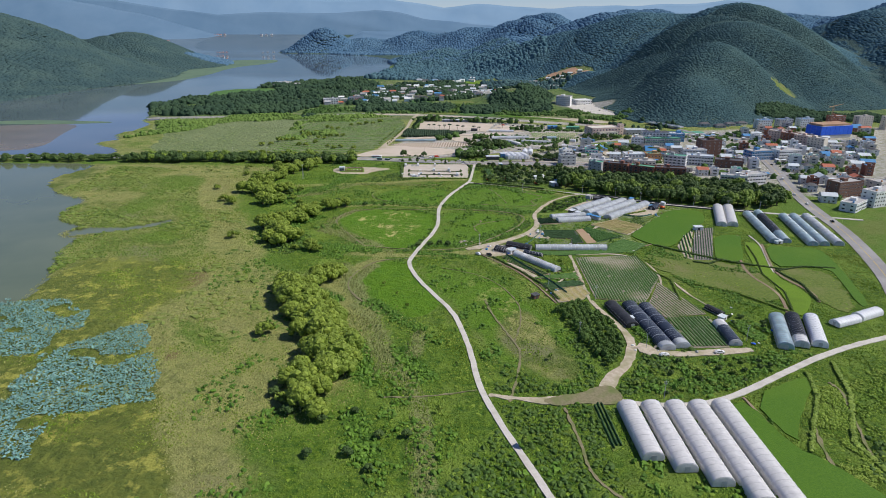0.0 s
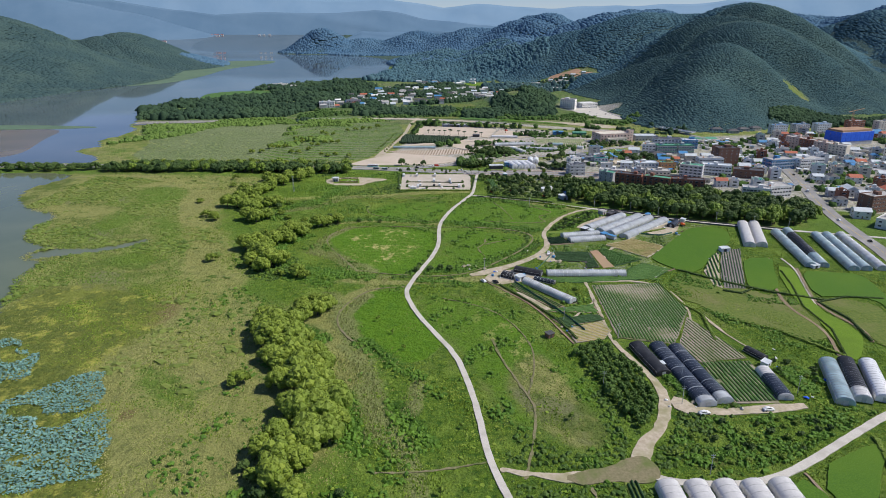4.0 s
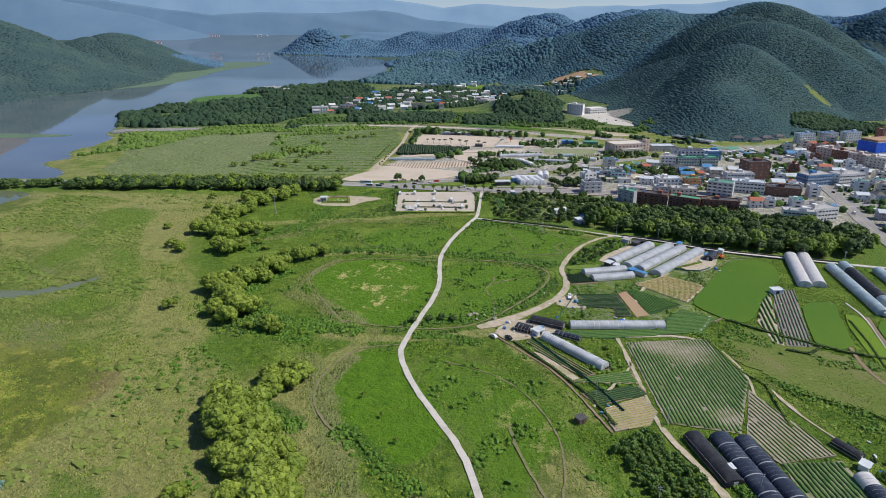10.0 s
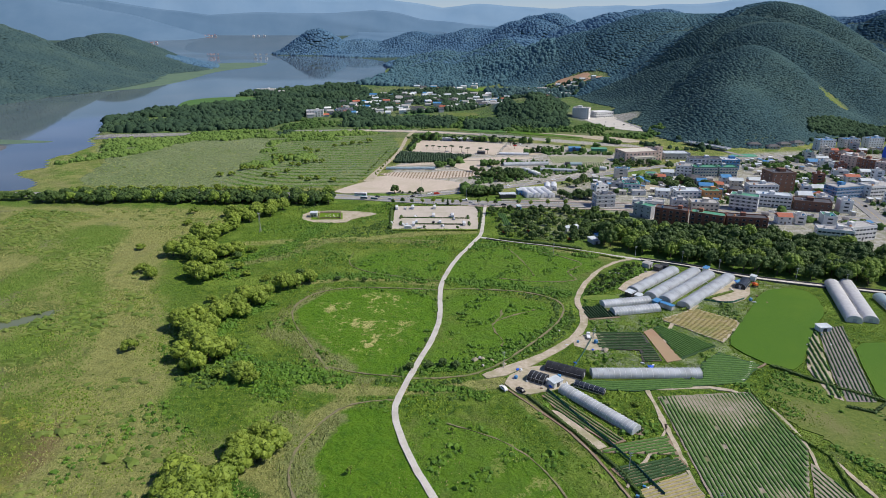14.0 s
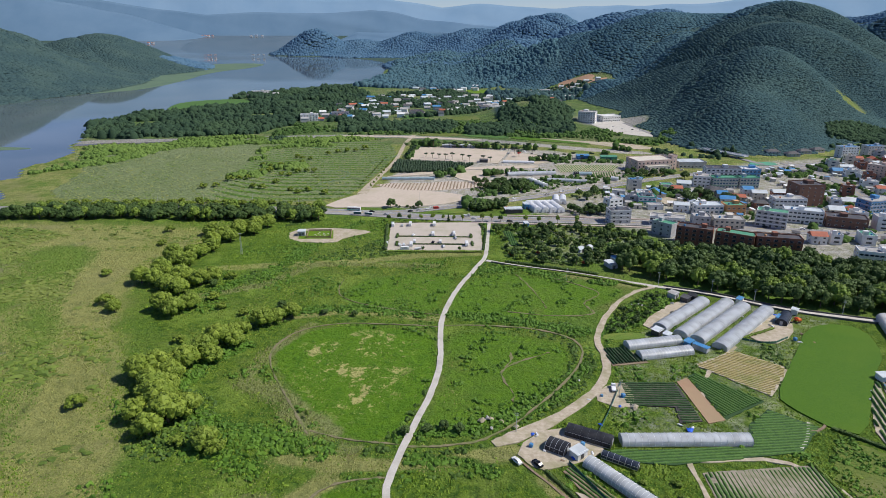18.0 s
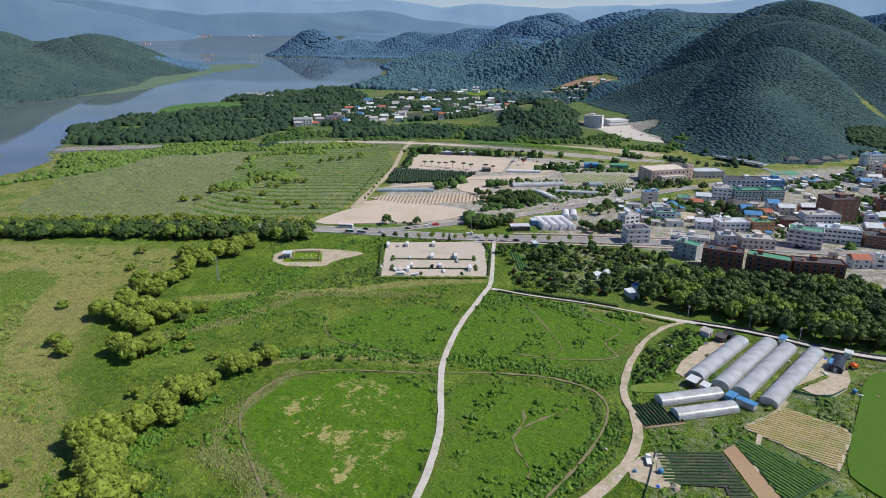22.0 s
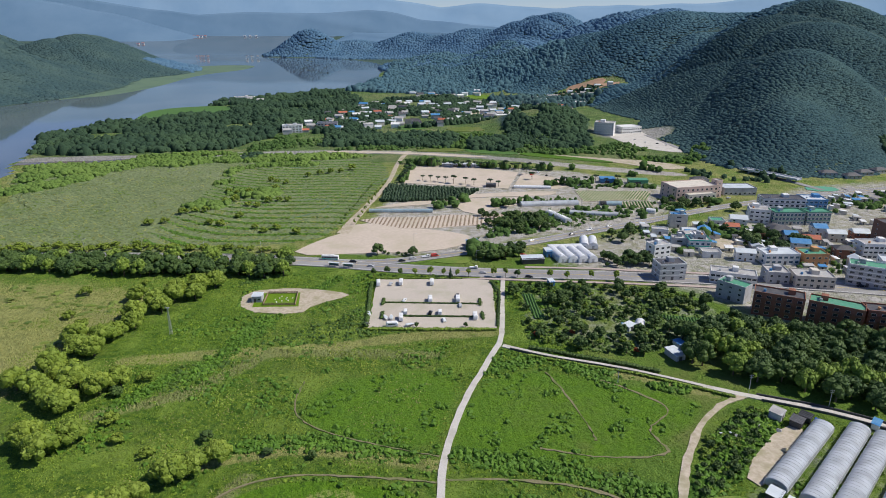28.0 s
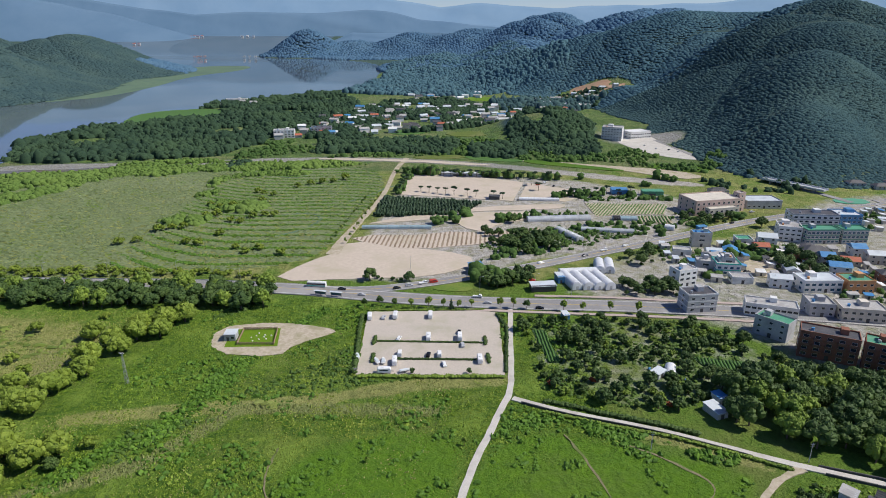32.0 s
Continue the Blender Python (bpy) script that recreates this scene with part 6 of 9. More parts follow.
for i in range(2):
    greenhouse((105 + i * 6, 712), (108 + i * 6, 728), 6.0, 4.6, "film_white", "white domed bay of the garden centre", 2.6, "white", (), "garden centre domes")
greenhouse((80, 711), (103, 713), 6.0, 3.6, "film_white", "white domed bay of the garden centre", 2.6, "white", (), "garden centre domes")
greenhouse((104, 592), (107, 600), 4.6, 3.0, "film_white", "small round white film shed in the garden", 1.6, "white", (), "garden sheds")


# ---------------------------------------------------------------- sheds, posts and clutter of the farms
def shed(x, y, w, d, h, turn, wall, roof, label, slope=0.12):
    ob = thing("shed", label, "shed", "", pose(x, y, 0.05, 0, 0, turn))
    bm = bmesh.new()
    box(bm, -w / 2, w / 2, -d / 2, d / 2, 0, h, 0, 0.02)
    part("wall", bm_mesh("wall", bm, M[wall]), ob)
    bm = bmesh.new()
    n = max(4, int(w / 0.45))
    rows = [[bm.verts.new((-w / 2 - 0.3 + (w + 0.6) * i / n, y, (0.13 if i % 2 else 0.06) if up else 0.0)) for i in range(n + 1)] for y, up in ((-d / 2 - 0.3, 0), (-d / 2 - 0.3, 1), (d / 2 + 0.3, 1), (d / 2 + 0.3, 0))]
    for a, b in zip(rows, rows[1:] + rows[:1]):
        for i in range(n):
            bm.faces.new((a[i], a[i + 1], b[i + 1], b[i]))
    part("roof", bm_mesh("roof", bm, M[roof]), ob, at=pose(0, 0, h + 0.02, math.degrees(slope) * 0.5))
    bm = bmesh.new()
    box(bm, -w * 0.2, w * 0.12, -d / 2 - 0.05, -d / 2 + 0.02, 0, min(2.0, h * 0.85))
    part("door", bm_mesh("door", bm, M["dark_steel"]), ob)
    return ob


for a in ((121, 463.5, 4.5, 3, 2.6, 40, "roof_blue", "roof_blue", "small lean-to with blue sheet roof"), (125, 459, 7, 3, 2.4, 130, "grey", "roof_blue", "long lean-to with blue sheet roof"), (110, 475, 5, 4, 2.8, 45, "dark_steel", "roof_pale", "dark shed with pale roof beside tunnels"), (113.5, 471, 4, 3, 2.6, 45, "white", "roof_pale", "small white shed beside the field"),
          (134, 519, 5, 4.5, 3.0, 45, "grey", "roof_grey", "grey farm shed by the lane"), (139, 514, 5, 4, 2.6, 45, "dark_steel", "roof_dark", "dark farm shed by the lane"), (144, 517, 4, 4, 2.5, 45, "dark_steel", "shade", "dark lean-to under netting"), (168, 512, 5, 2.5, 2.4, 45, "white", "roof_blue", "small shed with blue roof by the lane"),
          (178, 488, 5, 4, 2.6, 45, "grey", "roof_blue", "open shed with bright blue roof"), (190, 497, 3.5, 3, 2.8, 50, "white", "roof_pale", "small white site cabin by the road"), (193, 432, 6, 4, 2.6, 5, "white", "roof_pale", "small white hut beside the rice paddy"), (236, 402, 5, 4, 2.0, 15, "white", "roof_pale", "low white shed in the field"),
          (99, 283, 3, 2.5, 2.3, 10, "white", "roof_pale", "tiny white pump shed"), (146, 284, 4, 3, 2.2, 40, "white", "roof_pale", "white sheet shed among farm clutter"), (55.5, 312, 3.5, 3, 2.2, 30, "brown", "roof_dark", "small dark hut beside the orchard"), (51, 384, 5, 4, 2.6, 36, "white", "roof_pale", "white sheet porch of the greenhouse"),
          (99.5, 594, 6, 4, 2.6, 40, "roof_pale", "roof_pale", "pale sheet roof shed in the garden"), (112, 566, 5, 8, 3.0, 20, "grey", "roof_pale", "grey shed beside the lane"), (117, 574, 4, 5, 3.4, 20, "white", "roof_blue", "small house with pale blue roof"), (71, 650, 3, 5, 3.2, 10, "roof_blue", "roof_pale", "blue and white roadside stall"),
          (78, 700, 4, 7, 4.2, 8, "roof_blue", "roof_pale", "blue roofed shop of the garden centre"), (66, 688, 14, 7, 3.4, 5, "dark_steel", "roof_pale", "low roadside hall with flat roof"), (30, 722, 8, 5, 3, 20, "grey", "roof_blue", "roadside booth with blue awning"), (58, 886, 9, 5, 3, -8, "dark_steel", "roof_dark", "dark club hut by the sports ground"), (34, 976, 40, 6, 3.2, -7, "grey", "roof_pale", "long stand with pale roof"), (172, 905, 14, 9, 4, -4, "roof_blue", "roof_blue", "blue and white pavilion roof"), (200, 899, 18, 8, 4, -4, "roof_green", "roof_green", "large hall with a green roof"), (203, 799, 7, 4, 2.4, 20, "roof_blue", "roof_blue", "low shed with blue roof")):
    shed(*a)
greenhouse((176, 484), (184, 494), 5.6, 3.2, "shade_blue", "dark blue tarpaulin tunnel store", 2.4, "dark_steel", (), "shade tunnels", ends="shade")


def pole(x, y, tall, label, arm=0.0, lamp=False, name="utility_pole", r=0.14, mat="grey"):
    ob = thing(name, label, "pole", "poles along the lanes", pose(x, y, -0.2))
    bm = bmesh.new()
    tube(bm, (0, 0, 0), (0, 0, tall), r, r * 0.65, 7)
    part("shaft", bm_mesh("shaft", bm, M[mat]), ob)
    if arm:
        bm = bmesh.new()
        for z in (tall - 0.6, tall - 1.4):
            box(bm, -arm / 2, arm / 2, -0.06, 0.06, z, z + 0.12)
        part("crossarm", bm_mesh("crossarm", bm, M["steel"]), ob)
        bm = bmesh.new()
        for s in (-0.45, 0, 0.45):
            tube(bm, (arm * s, 0, tall - 0.48), (arm * s, 0, tall - 0.2), 0.07, 0.05, 6)
        part("insulator", bm_mesh("insulator", bm, M["white"]), ob)
    if lamp:
        bm = bmesh.new()
        tube(bm, (0, 0, tall - 0.3), (1.6, 0, tall + 0.1), 0.06, 0.05, 5)
        box(bm, 1.3, 2.1, -0.15, 0.15, tall + 0.02, tall + 0.16)
        part("lamp_head", bm_mesh("lamp_head", bm, M["steel"]), ob)
    return ob


for x, y in ((66, 330), (98, 255), (104, 272), (88, 310), (70, 268), (148, 262), (92, 214), (80, 545), (132, 537), (158, 525), (176, 512), (215, 496), (240, 488), (262, 480), (31, 398), (76, 421)):
    pole(x, y, 7.5 + (x * 7 % 10) * 0.15, "grey concrete utility pole beside the lane", 1.5)
for x, y in ((-228, 712), (-190, 712), (-150, 714), (-110, 706), (-10, 720), (36, 697), (62, 690), (30, 686), (80, 677), (132, 655), (180, 775), (215, 790), (300, 1090), (320, 1020), (330, 985), (340, 950), (300, 1140), (200, 690), (190, 760)):
    pole(x, y, 9, "slim grey roadside lamp post", 0, True, "street_lamp", 0.10, "steel")
# lattice mast in the meadow
mast = thing("floodlight_mast", "slender grey steel mast with lamps in the meadow", "mast", "", pose(-125, 592, -0.1))
bm = bmesh.new()
for sx, sy in ((-1, -1), (1, -1), (1, 1), (-1, 1)):
    tube(bm, (sx * 0.55, sy * 0.55, 0), (sx * 0.22, sy * 0.22, 14), 0.09, 0.06, 5)
part("leg_frame", bm_mesh("leg_frame", bm, M["steel"]), mast)
bm = bmesh.new()
for i in range(12):
    a, b = i * 14 / 12, (i + 1) * 14 / 12
    ra, rb = 0.55 - 0.33 * a / 14, 0.55 - 0.33 * b / 14
    for s0, s1, t0, t1 in ((-1, -1, 1, -1), (1, -1, 1, 1), (1, 1, -1, 1), (-1, 1, -1, -1)):
        tube(bm, (s0 * ra, s1 * ra, a), (t0 * rb, t1 * rb, b), 0.04, 0.04, 4)
part("bracing", bm_mesh("bracing", bm, M["steel"]), mast)
bm = bmesh.new()
box(bm, -1.0, 1.0, -0.35, 0.35, 14.0, 14.15)
box(bm, -0.9, -0.3, -0.5, -0.3, 14.15, 14.7)
box(bm, 0.3, 0.9, -0.5, -0.3, 14.15, 14.7)
part("lamp_head", bm_mesh("lamp_head", bm, M["grey"]), mast)

# ---------------------------------------------------------------- vehicles
def lofted(name, sections, mat, smooth=False):
    """A closed body through cross-sections of equal corner count."""
    V = [p for s in sections for p in s]
    k = len(sections[0])
    bm = bmesh.new()
    vs = [bm.verts.new(p) for p in V]
    for i in range(len(sections) - 1):
        for j in range(k):
            bm.faces.new((vs[i * k + j], vs[i * k + (j + 1) % k], vs[(i + 1) * k + (j + 1) % k], vs[(i + 1) * k + j]))
    bm.faces.new(vs[:k][::-1])
    bm.faces.new(vs[-k:])
    bmesh.ops.recalc_face_normals(bm, faces=bm.faces)
    return bm_mesh(name, bm, mat)


def section(x, half, z0, z1, cut):
    return [(x, -half, z0), (x, half, z0), (x, half, z1 - cut), (x, half - cut, z1), (x, -half + cut, z1), (x, -half, z1 - cut)]


def wheel_mesh(r, w):
    bm = bmesh.new()
    bmesh.ops.create_cone(bm, cap_ends=True, segments=12, radius1=r, radius2=r, depth=w, matrix=Matrix.Rotation(math.pi / 2, 4, "X"))
    r2 = bmesh.ops.create_cone(bm, cap_ends=True, segments=10, radius1=r * 0.6, radius2=r * 0.6, depth=w + 0.03, matrix=Matrix.Rotation(math.pi / 2, 4, "X"))
    for f in {f for v in r2["verts"] for f in v.link_faces}:
        f.material_index = 1
    return bm_mesh("wheel", bm, M["rubber"], M["steel"])


WHEEL = wheel_mesh(0.33, 0.22)
BIG_WHEEL = wheel_mesh(0.48, 0.28)
lamp_bm = bmesh.new()
box(lamp_bm, -0.04, 0.04, -0.2, 0.2, -0.08, 0.08, 0, 0.02)
HEADLAMP = bm_mesh("headlight", lamp_bm, M["white"])
CARS = {}


def car(x, y, turn, colour, label, group="parked cars", form="car"):
    key = (colour, form)
    if key not in CARS:
        if form == "car":
            body = [section(a, h, 0.25, z, 0.12) for a, h, z in ((-2.2, 0.78, 0.72), (-2.1, 0.86, 0.92), (-1.2, 0.9, 0.95), (1.0, 0.9, 0.95), (2.0, 0.84, 0.82), (2.2, 0.74, 0.65))]
            cabin = [section(a, h, 0.9, z, 0.14) for a, h, z in ((-1.9, 0.72, 0.98), (-1.2, 0.72, 1.44), (0.2, 0.72, 1.46), (1.05, 0.70, 0.98))]
            glass = [section(a, h, 0.94, z, 0.05) for a, h, z in ((-1.75, 0.75, 1.0), (-1.2, 0.75, 1.36), (0.25, 0.75, 1.38), (1.0, 0.74, 1.0))]
            wheels, wme = ((-1.35, -0.8), (-1.35, 0.8), (1.4, -0.8), (1.4, 0.8)), WHEEL
        elif form == "van":
            body = [section(a, h, 0.3, z, 0.15) for a, h, z in ((-2.4, 0.9, 1.9), (-2.3, 0.95, 2.0), (1.2, 0.95, 2.0), (2.0, 0.93, 1.2), (2.4, 0.88, 0.95))]
            cabin = [section(a, h, 1.98, z, 0.05) for a, h, z in ((-2.1, 0.7, 2.04), (1.0, 0.7, 2.04))]
            glass = [section(a, h, 1.2, z, 0.05) for a, h, z in ((-2.2, 0.97, 1.65), (1.1, 0.97, 1.7), (1.75, 0.95, 1.45), (1.95, 0.9, 1.25))]
            wheels, wme = ((-1.5, -0.85), (-1.5, 0.85), (1.5, -0.85), (1.5, 0.85)), WHEEL
        elif form == "truck":
            body = [section(a, h, 0.7, z, 0.08) for a, h, z in ((-2.6, 0.9, 1.15), (0.7, 0.9, 1.15))]
            cabin = [section(a, h, 0.45, z, 0.15) for a, h, z in ((0.85, 0.88, 1.95), (2.0, 0.88, 1.95), (2.5, 0.85, 1.2), (2.55, 0.8, 0.6))]
            glass = [section(a, h, 1.25, z, 0.04) for a, h, z in ((1.0, 0.9, 1.75), (2.05, 0.9, 1.75), (2.35, 0.87, 1.3))]
            wheels, wme = ((-1.6, -0.8), (-1.6, 0.8), (1.6, -0.8), (1.6, 0.8)), WHEEL
        else:  # camper trailer
            body = [section(a, h, 0.45, z, 0.25) for a, h, z in ((-3.0, 1.0, 2.2), (-2.7, 1.12, 2.65), (2.3, 1.12, 2.65), (2.9, 1.05, 1.9), (3.0, 0.95, 1.3))]
            cabin = [section(a, h, 2.6, z, 0.08) for a, h, z in ((-1.0, 0.35, 2.85), (0.0, 0.35, 2.85))]
            glass = [section(a, h, 1.45, z, 0.04) for a, h, z in ((-2.0, 1.14, 1.95), (1.6, 1.14, 1.95))]
            wheels, wme = ((-0.4, -0.95), (-0.4, 0.95)), WHEEL
        CARS[key] = (lofted("body", body, M[colour]), lofted("cabin", cabin, M[colour]), lofted("window", glass, M["glass"]), wheels, wme)
    b, c, g, wheels, wme = CARS[key]
    names = {"car": "car", "van": "van", "truck": "pickup_truck", "camper": "camper_trailer"}
    ob = thing(names[form], label, names[form].replace("_", " "), group, pose(x, y, 0.12, 0, 0, turn))
    part("body", b, ob)
    part("roof_vent" if form == "camper" else "cab" if form == "truck" else "roof", c, ob)
    part("window", g, ob)
    for wx, wy in wheels:
        part("wheel", wme, ob, at=pose(wx, wy, 0.33))
    if form != "camper" and group == "parked cars":
        for s in (-1, 1):
            part("headlight", HEADLAMP, ob, at=pose(2.2 if form == "car" else 2.45, s * 0.62, 0.68))
    if form == "camper":
        bm = bmesh.new()
        tube(bm, (2.9, -0.7, 0.5), (4.2, 0, 0.5), 0.06, 0.06, 4)
        tube(bm, (2.9, 0.7, 0.5), (4.2, 0, 0.5), 0.06, 0.06, 4)
        part("drawbar", bm_mesh("drawbar", bm, M["dark_steel"]), ob)
    return ob


def boat(x, y, turn, label, hull_mat="white"):
    ob = thing("boat", label, "boat", "boats on trailers", pose(x, y, 0.12, 0, 0, turn))
    hull = [[(a, -h, 1.1), (a, -h * 0.55, z), (a, 0, z - 0.15), (a, h * 0.55, z), (a, h, 1.1)] for a, h, z in ((-2.6, 0.95, 0.6), (-0.5, 1.0, 0.55), (1.4, 0.8, 0.6), (2.6, 0.25, 0.85))]
    part("hull", lofted("hull", hull, M[hull_mat]), ob)
    bm = bmesh.new()
    box(bm, -2.3, 1.2, -0.75, 0.75, 1.1, 1.35, 0, 0.1)
    part("tarpaulin", bm_mesh("tarpaulin", bm, M["roof_pale"]), ob)
    bm = bmesh.new()
    box(bm, -2.2, 3.4, -0.06, 0.06, 0.32, 0.42)
    box(bm, -0.6, -0.4, -0.9, 0.9, 0.32, 0.42)
    part("trailer", bm_mesh("trailer", bm, M["steel"]), ob)
    for s in (-0.95, 0.95):
        part("wheel", WHEEL, ob, at=pose(-0.5, s, 0.33))


for x, y, turn in ((-29, 652, 95), (-16, 653, 88), (2, 653, 90), (1, 629, 90), (-14, 606.5, 92), (16, 629, 88), (24, 607.5, 90), (-18, 598.5, 3)):
    car(x, y, turn, "car_white", "white camper trailer standing on the gravel lot", "camper trailers", "camper")
for x, y, turn, col, form in ((-22, 652, 80, "car_silver", "car"), (-13, 629, 75, "car_white", "car"), (17, 622, 92, "car_silver", "car"), (-12, 614, 90, "car_white", "van"), (1, 613, 80, "car_black", "car"), (6, 613, 90, "car_white", "van"), (8, 604.5, 100, "car_white", "car"), (16, 635, 85, "car_black", "car"), (-31, 600, 80, "car_grey", "car")):
    car(x, y, turn, col, col[4:] + " " + form + " parked on the gravel lot", "parked cars", form)
for x, y, turn in ((-22, 607.5, 110), (-19, 607.5, 95), (-31, 612, 100), (-9, 599, 20)):
    boat(x, y, turn, "small white boat on a trailer in the lot")
for x, y, turn, col, form in ((-48, 689, -14, "car_black", "car"), (-36, 681, -13, "car_silver", "car"), (-17, 690, 16, "car_black", "car"), (-10, 694, 18, "car_silver", "car"), (-2, 697, 20, "car_white", "truck"), (4, 699, 20, "red_paint", "van"), (28, 677, -8, "car_white", "truck"), (33, 669, -7, "car_silver", "car"), (60, 662, -4, "car_black", "car"), (72, 729, 25, "car_white", "car"), (103, 742, 26, "car_black", "car"), (62, 700, 10, "red_paint", "car"), (118, 752, 25, "car_white", "truck"), (135, 761, 25, "car_white", "car"), (232, 812, 28, "car_black", "car"),
                              (29, 381, 120, "car_white", "car"), (36, 379.5, 120, "car_black", "car"), (75, 426, 80, "car_white", "truck"), (130, 250, 5, "car_white", "car"), (146, 514, 40, "car_blue", "truck"), (104, 248, 10, "car_white", "car"),
                              (180, 725, 30, "car_white", "car"), (195, 712, 10, "car_black", "car"), (205, 735, 60, "red_paint", "car"), (215, 728, 80, "car_silver", "car"), (225, 722, 100, "car_white", "van"), (250, 645, -10, "car_black", "car"), (275, 640, -12, "car_white", "car"), (300, 628, -14, "car_silver", "truck"), (318, 530, 75, "car_silver", "car"), (303, 450, 78, "car_black", "car"), (312, 500, 78, "car_white", "car"), (338, 588, 70, "car_white", "van"), (362, 655, 75, "car_black", "car"),
                              (104, 935, 40, "red_paint", "van"), (118, 930, 60, "car_black", "car"), (112, 945, 45, "car_white", "car"), (280, 1120, 60, "car_white", "car"), (292, 1110, 40, "car_black", "car"), (300, 1100, 40, "car_white", "car"), (272, 1140, 60, "car_silver", "car"), (244, 830, 20, "car_white", "van"), (262, 842, 20, "car_silver", "car")):
    car(x, y, turn, col, {"red_paint": "red"}.get(col, col[4:]) + " " + form + (" on the road" if y > 655 else " beside the farm lane"), "cars on the roads", form)

bus = thing("bus", "white and teal city bus on the main road", "bus", "", pose(-63, 694, 0.17, 0, 0, -8))
part("body", lofted("body", [section(a, h, 0.35, z, 0.2) for a, h, z in ((-5.4, 1.2, 2.9), (-5.3, 1.25, 3.0), (5.2, 1.25, 3.0), (5.4, 1.2, 2.8))], M["white"]), bus)
part("window", lofted("window", [section(a, h, 1.4, z, 0.05) for a, h, z in ((-5.2, 1.27, 2.3), (5.3, 1.27, 2.3))], M["glass"]), bus)
part("stripe", lofted("stripe", [section(a, h, 0.6, z, 0.05) for a, h, z in ((-5.42, 1.265, 1.2), (5.3, 1.265, 1.2))], M["teal_paint"]), bus)
part("air_unit", box_mesh("air_unit", (3, 1.8, 0.25), M["white"], 0.05), bus, at=pose(1, 0, 3.0))
for wx in (-3.2, 3.4):
    for wy in (-1.1, 1.1):
        part("wheel", BIG_WHEEL, bus, at=pose(wx, wy, 0.48))

digger = thing("excavator", "orange tracked excavator in the dirt yard", "excavator", "", pose(186, 487, 0.1, 0, 0, 200))
part("track", box_mesh("track", (3.2, 0.5, 0.8), M["rubber"], 0.2), digger, at=pose(0, -1, 0))
part("track", box_mesh("track", (3.2, 0.5, 0.8), M["rubber"], 0.2), digger, at=pose(0, 1, 0))
part("cab", box_mesh("cab", (1.4, 1.1, 1.7), M["red_paint"], 0.1), digger, at=pose(0.5, -0.5, 0.9))
part("engine_housing", box_mesh("engine_housing", (2.2, 2.3, 1.1), M["orange_paint"], 0.1), digger, at=pose(-0.6, 0, 0.9))
bm = bmesh.new()
tube(bm, (1, 0.4, 1.5), (3.4, 0.4, 3.4), 0.22, 0.18, 5)
tube(bm, (3.4, 0.4, 3.4), (4.8, 0.4, 1.2), 0.16, 0.13, 5)
part("boom", bm_mesh("boom", bm, M["orange_paint"]), digger)
part("bucket", box_mesh("bucket", (0.8, 0.9, 0.8), M["dark_steel"], 0.1), digger, at=pose(4.7, 0.4, 0.5))

# ---------------------------------------------------------------- hedges of the lot
def hedge(line, width, tall, mat, label, seed, name="hedge"):
    rng = np.random.default_rng(seed)
    line = np.asarray(line, float)
    pts = np.vstack([a + (b - a) * s for a, b in zip(line[:-1], line[1:]) for s in np.linspace(0, 1, max(2, int(np.hypot(*(b - a)) / (width * 0.5))))])
    n = len(pts)
    cen = np.column_stack((pts + rng.normal(0, width * 0.08, (n, 2)), np.full(n, tall * 0.45)))
    rad = np.column_stack((rng.uniform(0.42, 0.62, (n, 1)) * width, rng.uniform(0.42, 0.62, (n, 1)) * width, rng.uniform(0.45, 0.62, n) * tall))
    core = many(ICO_V, ICO_F, cen, rad * 0.95, rng.uniform(0, 6, n), rng, 0.1)
    return tagged(new(name, mesh_of(name, *join(core, leaves_on(cen, rad, n * 14, 0.24, rng)), M[mat])), label, "hedge", "hedges")


hedge([(-23, 627), (27, 624.5)], 1.0, 0.8, "leaf", "low clipped hedge between parking rows", 1)
hedge([(-14, 610), (25, 608.5)], 1.2, 0.9, "leaf", "low clipped hedge between parking rows", 2)
for x, y in ((-24.5, 627), (28, 626), (-24, 610), (28, 609)):
    hedge([(x, y - 3), (x, y + 4)], 2.0, 1.4, "leaf", "bushy hedge at the end of a parking row", int(x * 3 + y))
hedge([(36.5, 655), (39.8, 640), (37.5, 620), (34.6, 598)], 1.6, 1.2, "leaf", "leafy hedge between lot and footpath", 5)
hedge([(-30, 661.5), (30, 661.5)], 1.6, 0.7, "leaf_light", "grassy hedge strip along the road", 6)
hedge([(-33, 655), (-32, 625), (-31, 598)], 2.4, 1.6, "leaf", "overgrown hedge beside the lot", 7)
hedge([(-28, 595), (0, 594.5), (33, 594)], 2.6, 1.3, "leaf_light", "overgrown bank below the lot", 8)
hedge([(48, 575), (70, 566), (88, 559), (100, 553)], 2.6, 1.5, "leaf", "dark hedge beside the concrete lane", 9)
hedge([(46, 568), (70, 558.5), (90, 551.5), (112, 540), (124, 533)], 1.8, 1.0, "leaf_light", "overgrown bank below the lane", 10)
hedge([(132, 456), (150, 470), (170, 480)], 1.6, 1.0, "leaf_light", "green bank beside the tunnels", 12)
hedge([(38, 376), (52, 352), (64, 328), (68, 310)], 1.4, 0.9, "leaf", "hedge along the garden plots", 13)
hedge([(150, 398), (168, 380), (190, 364), (214, 352)], 1.8, 1.1, "leaf", "weedy bank below the paddies", 14)
hedge([(186, 290), (196, 318), (197, 345), (206, 372), (212, 396)], 1.0, 0.7, "leaf", "weedy bank between paddies", 15)
hedge([(208, 306), (212, 330), (208, 350), (228, 357), (246, 354)], 1.4, 0.9, "leaf", "weedy bank between paddies", 16)
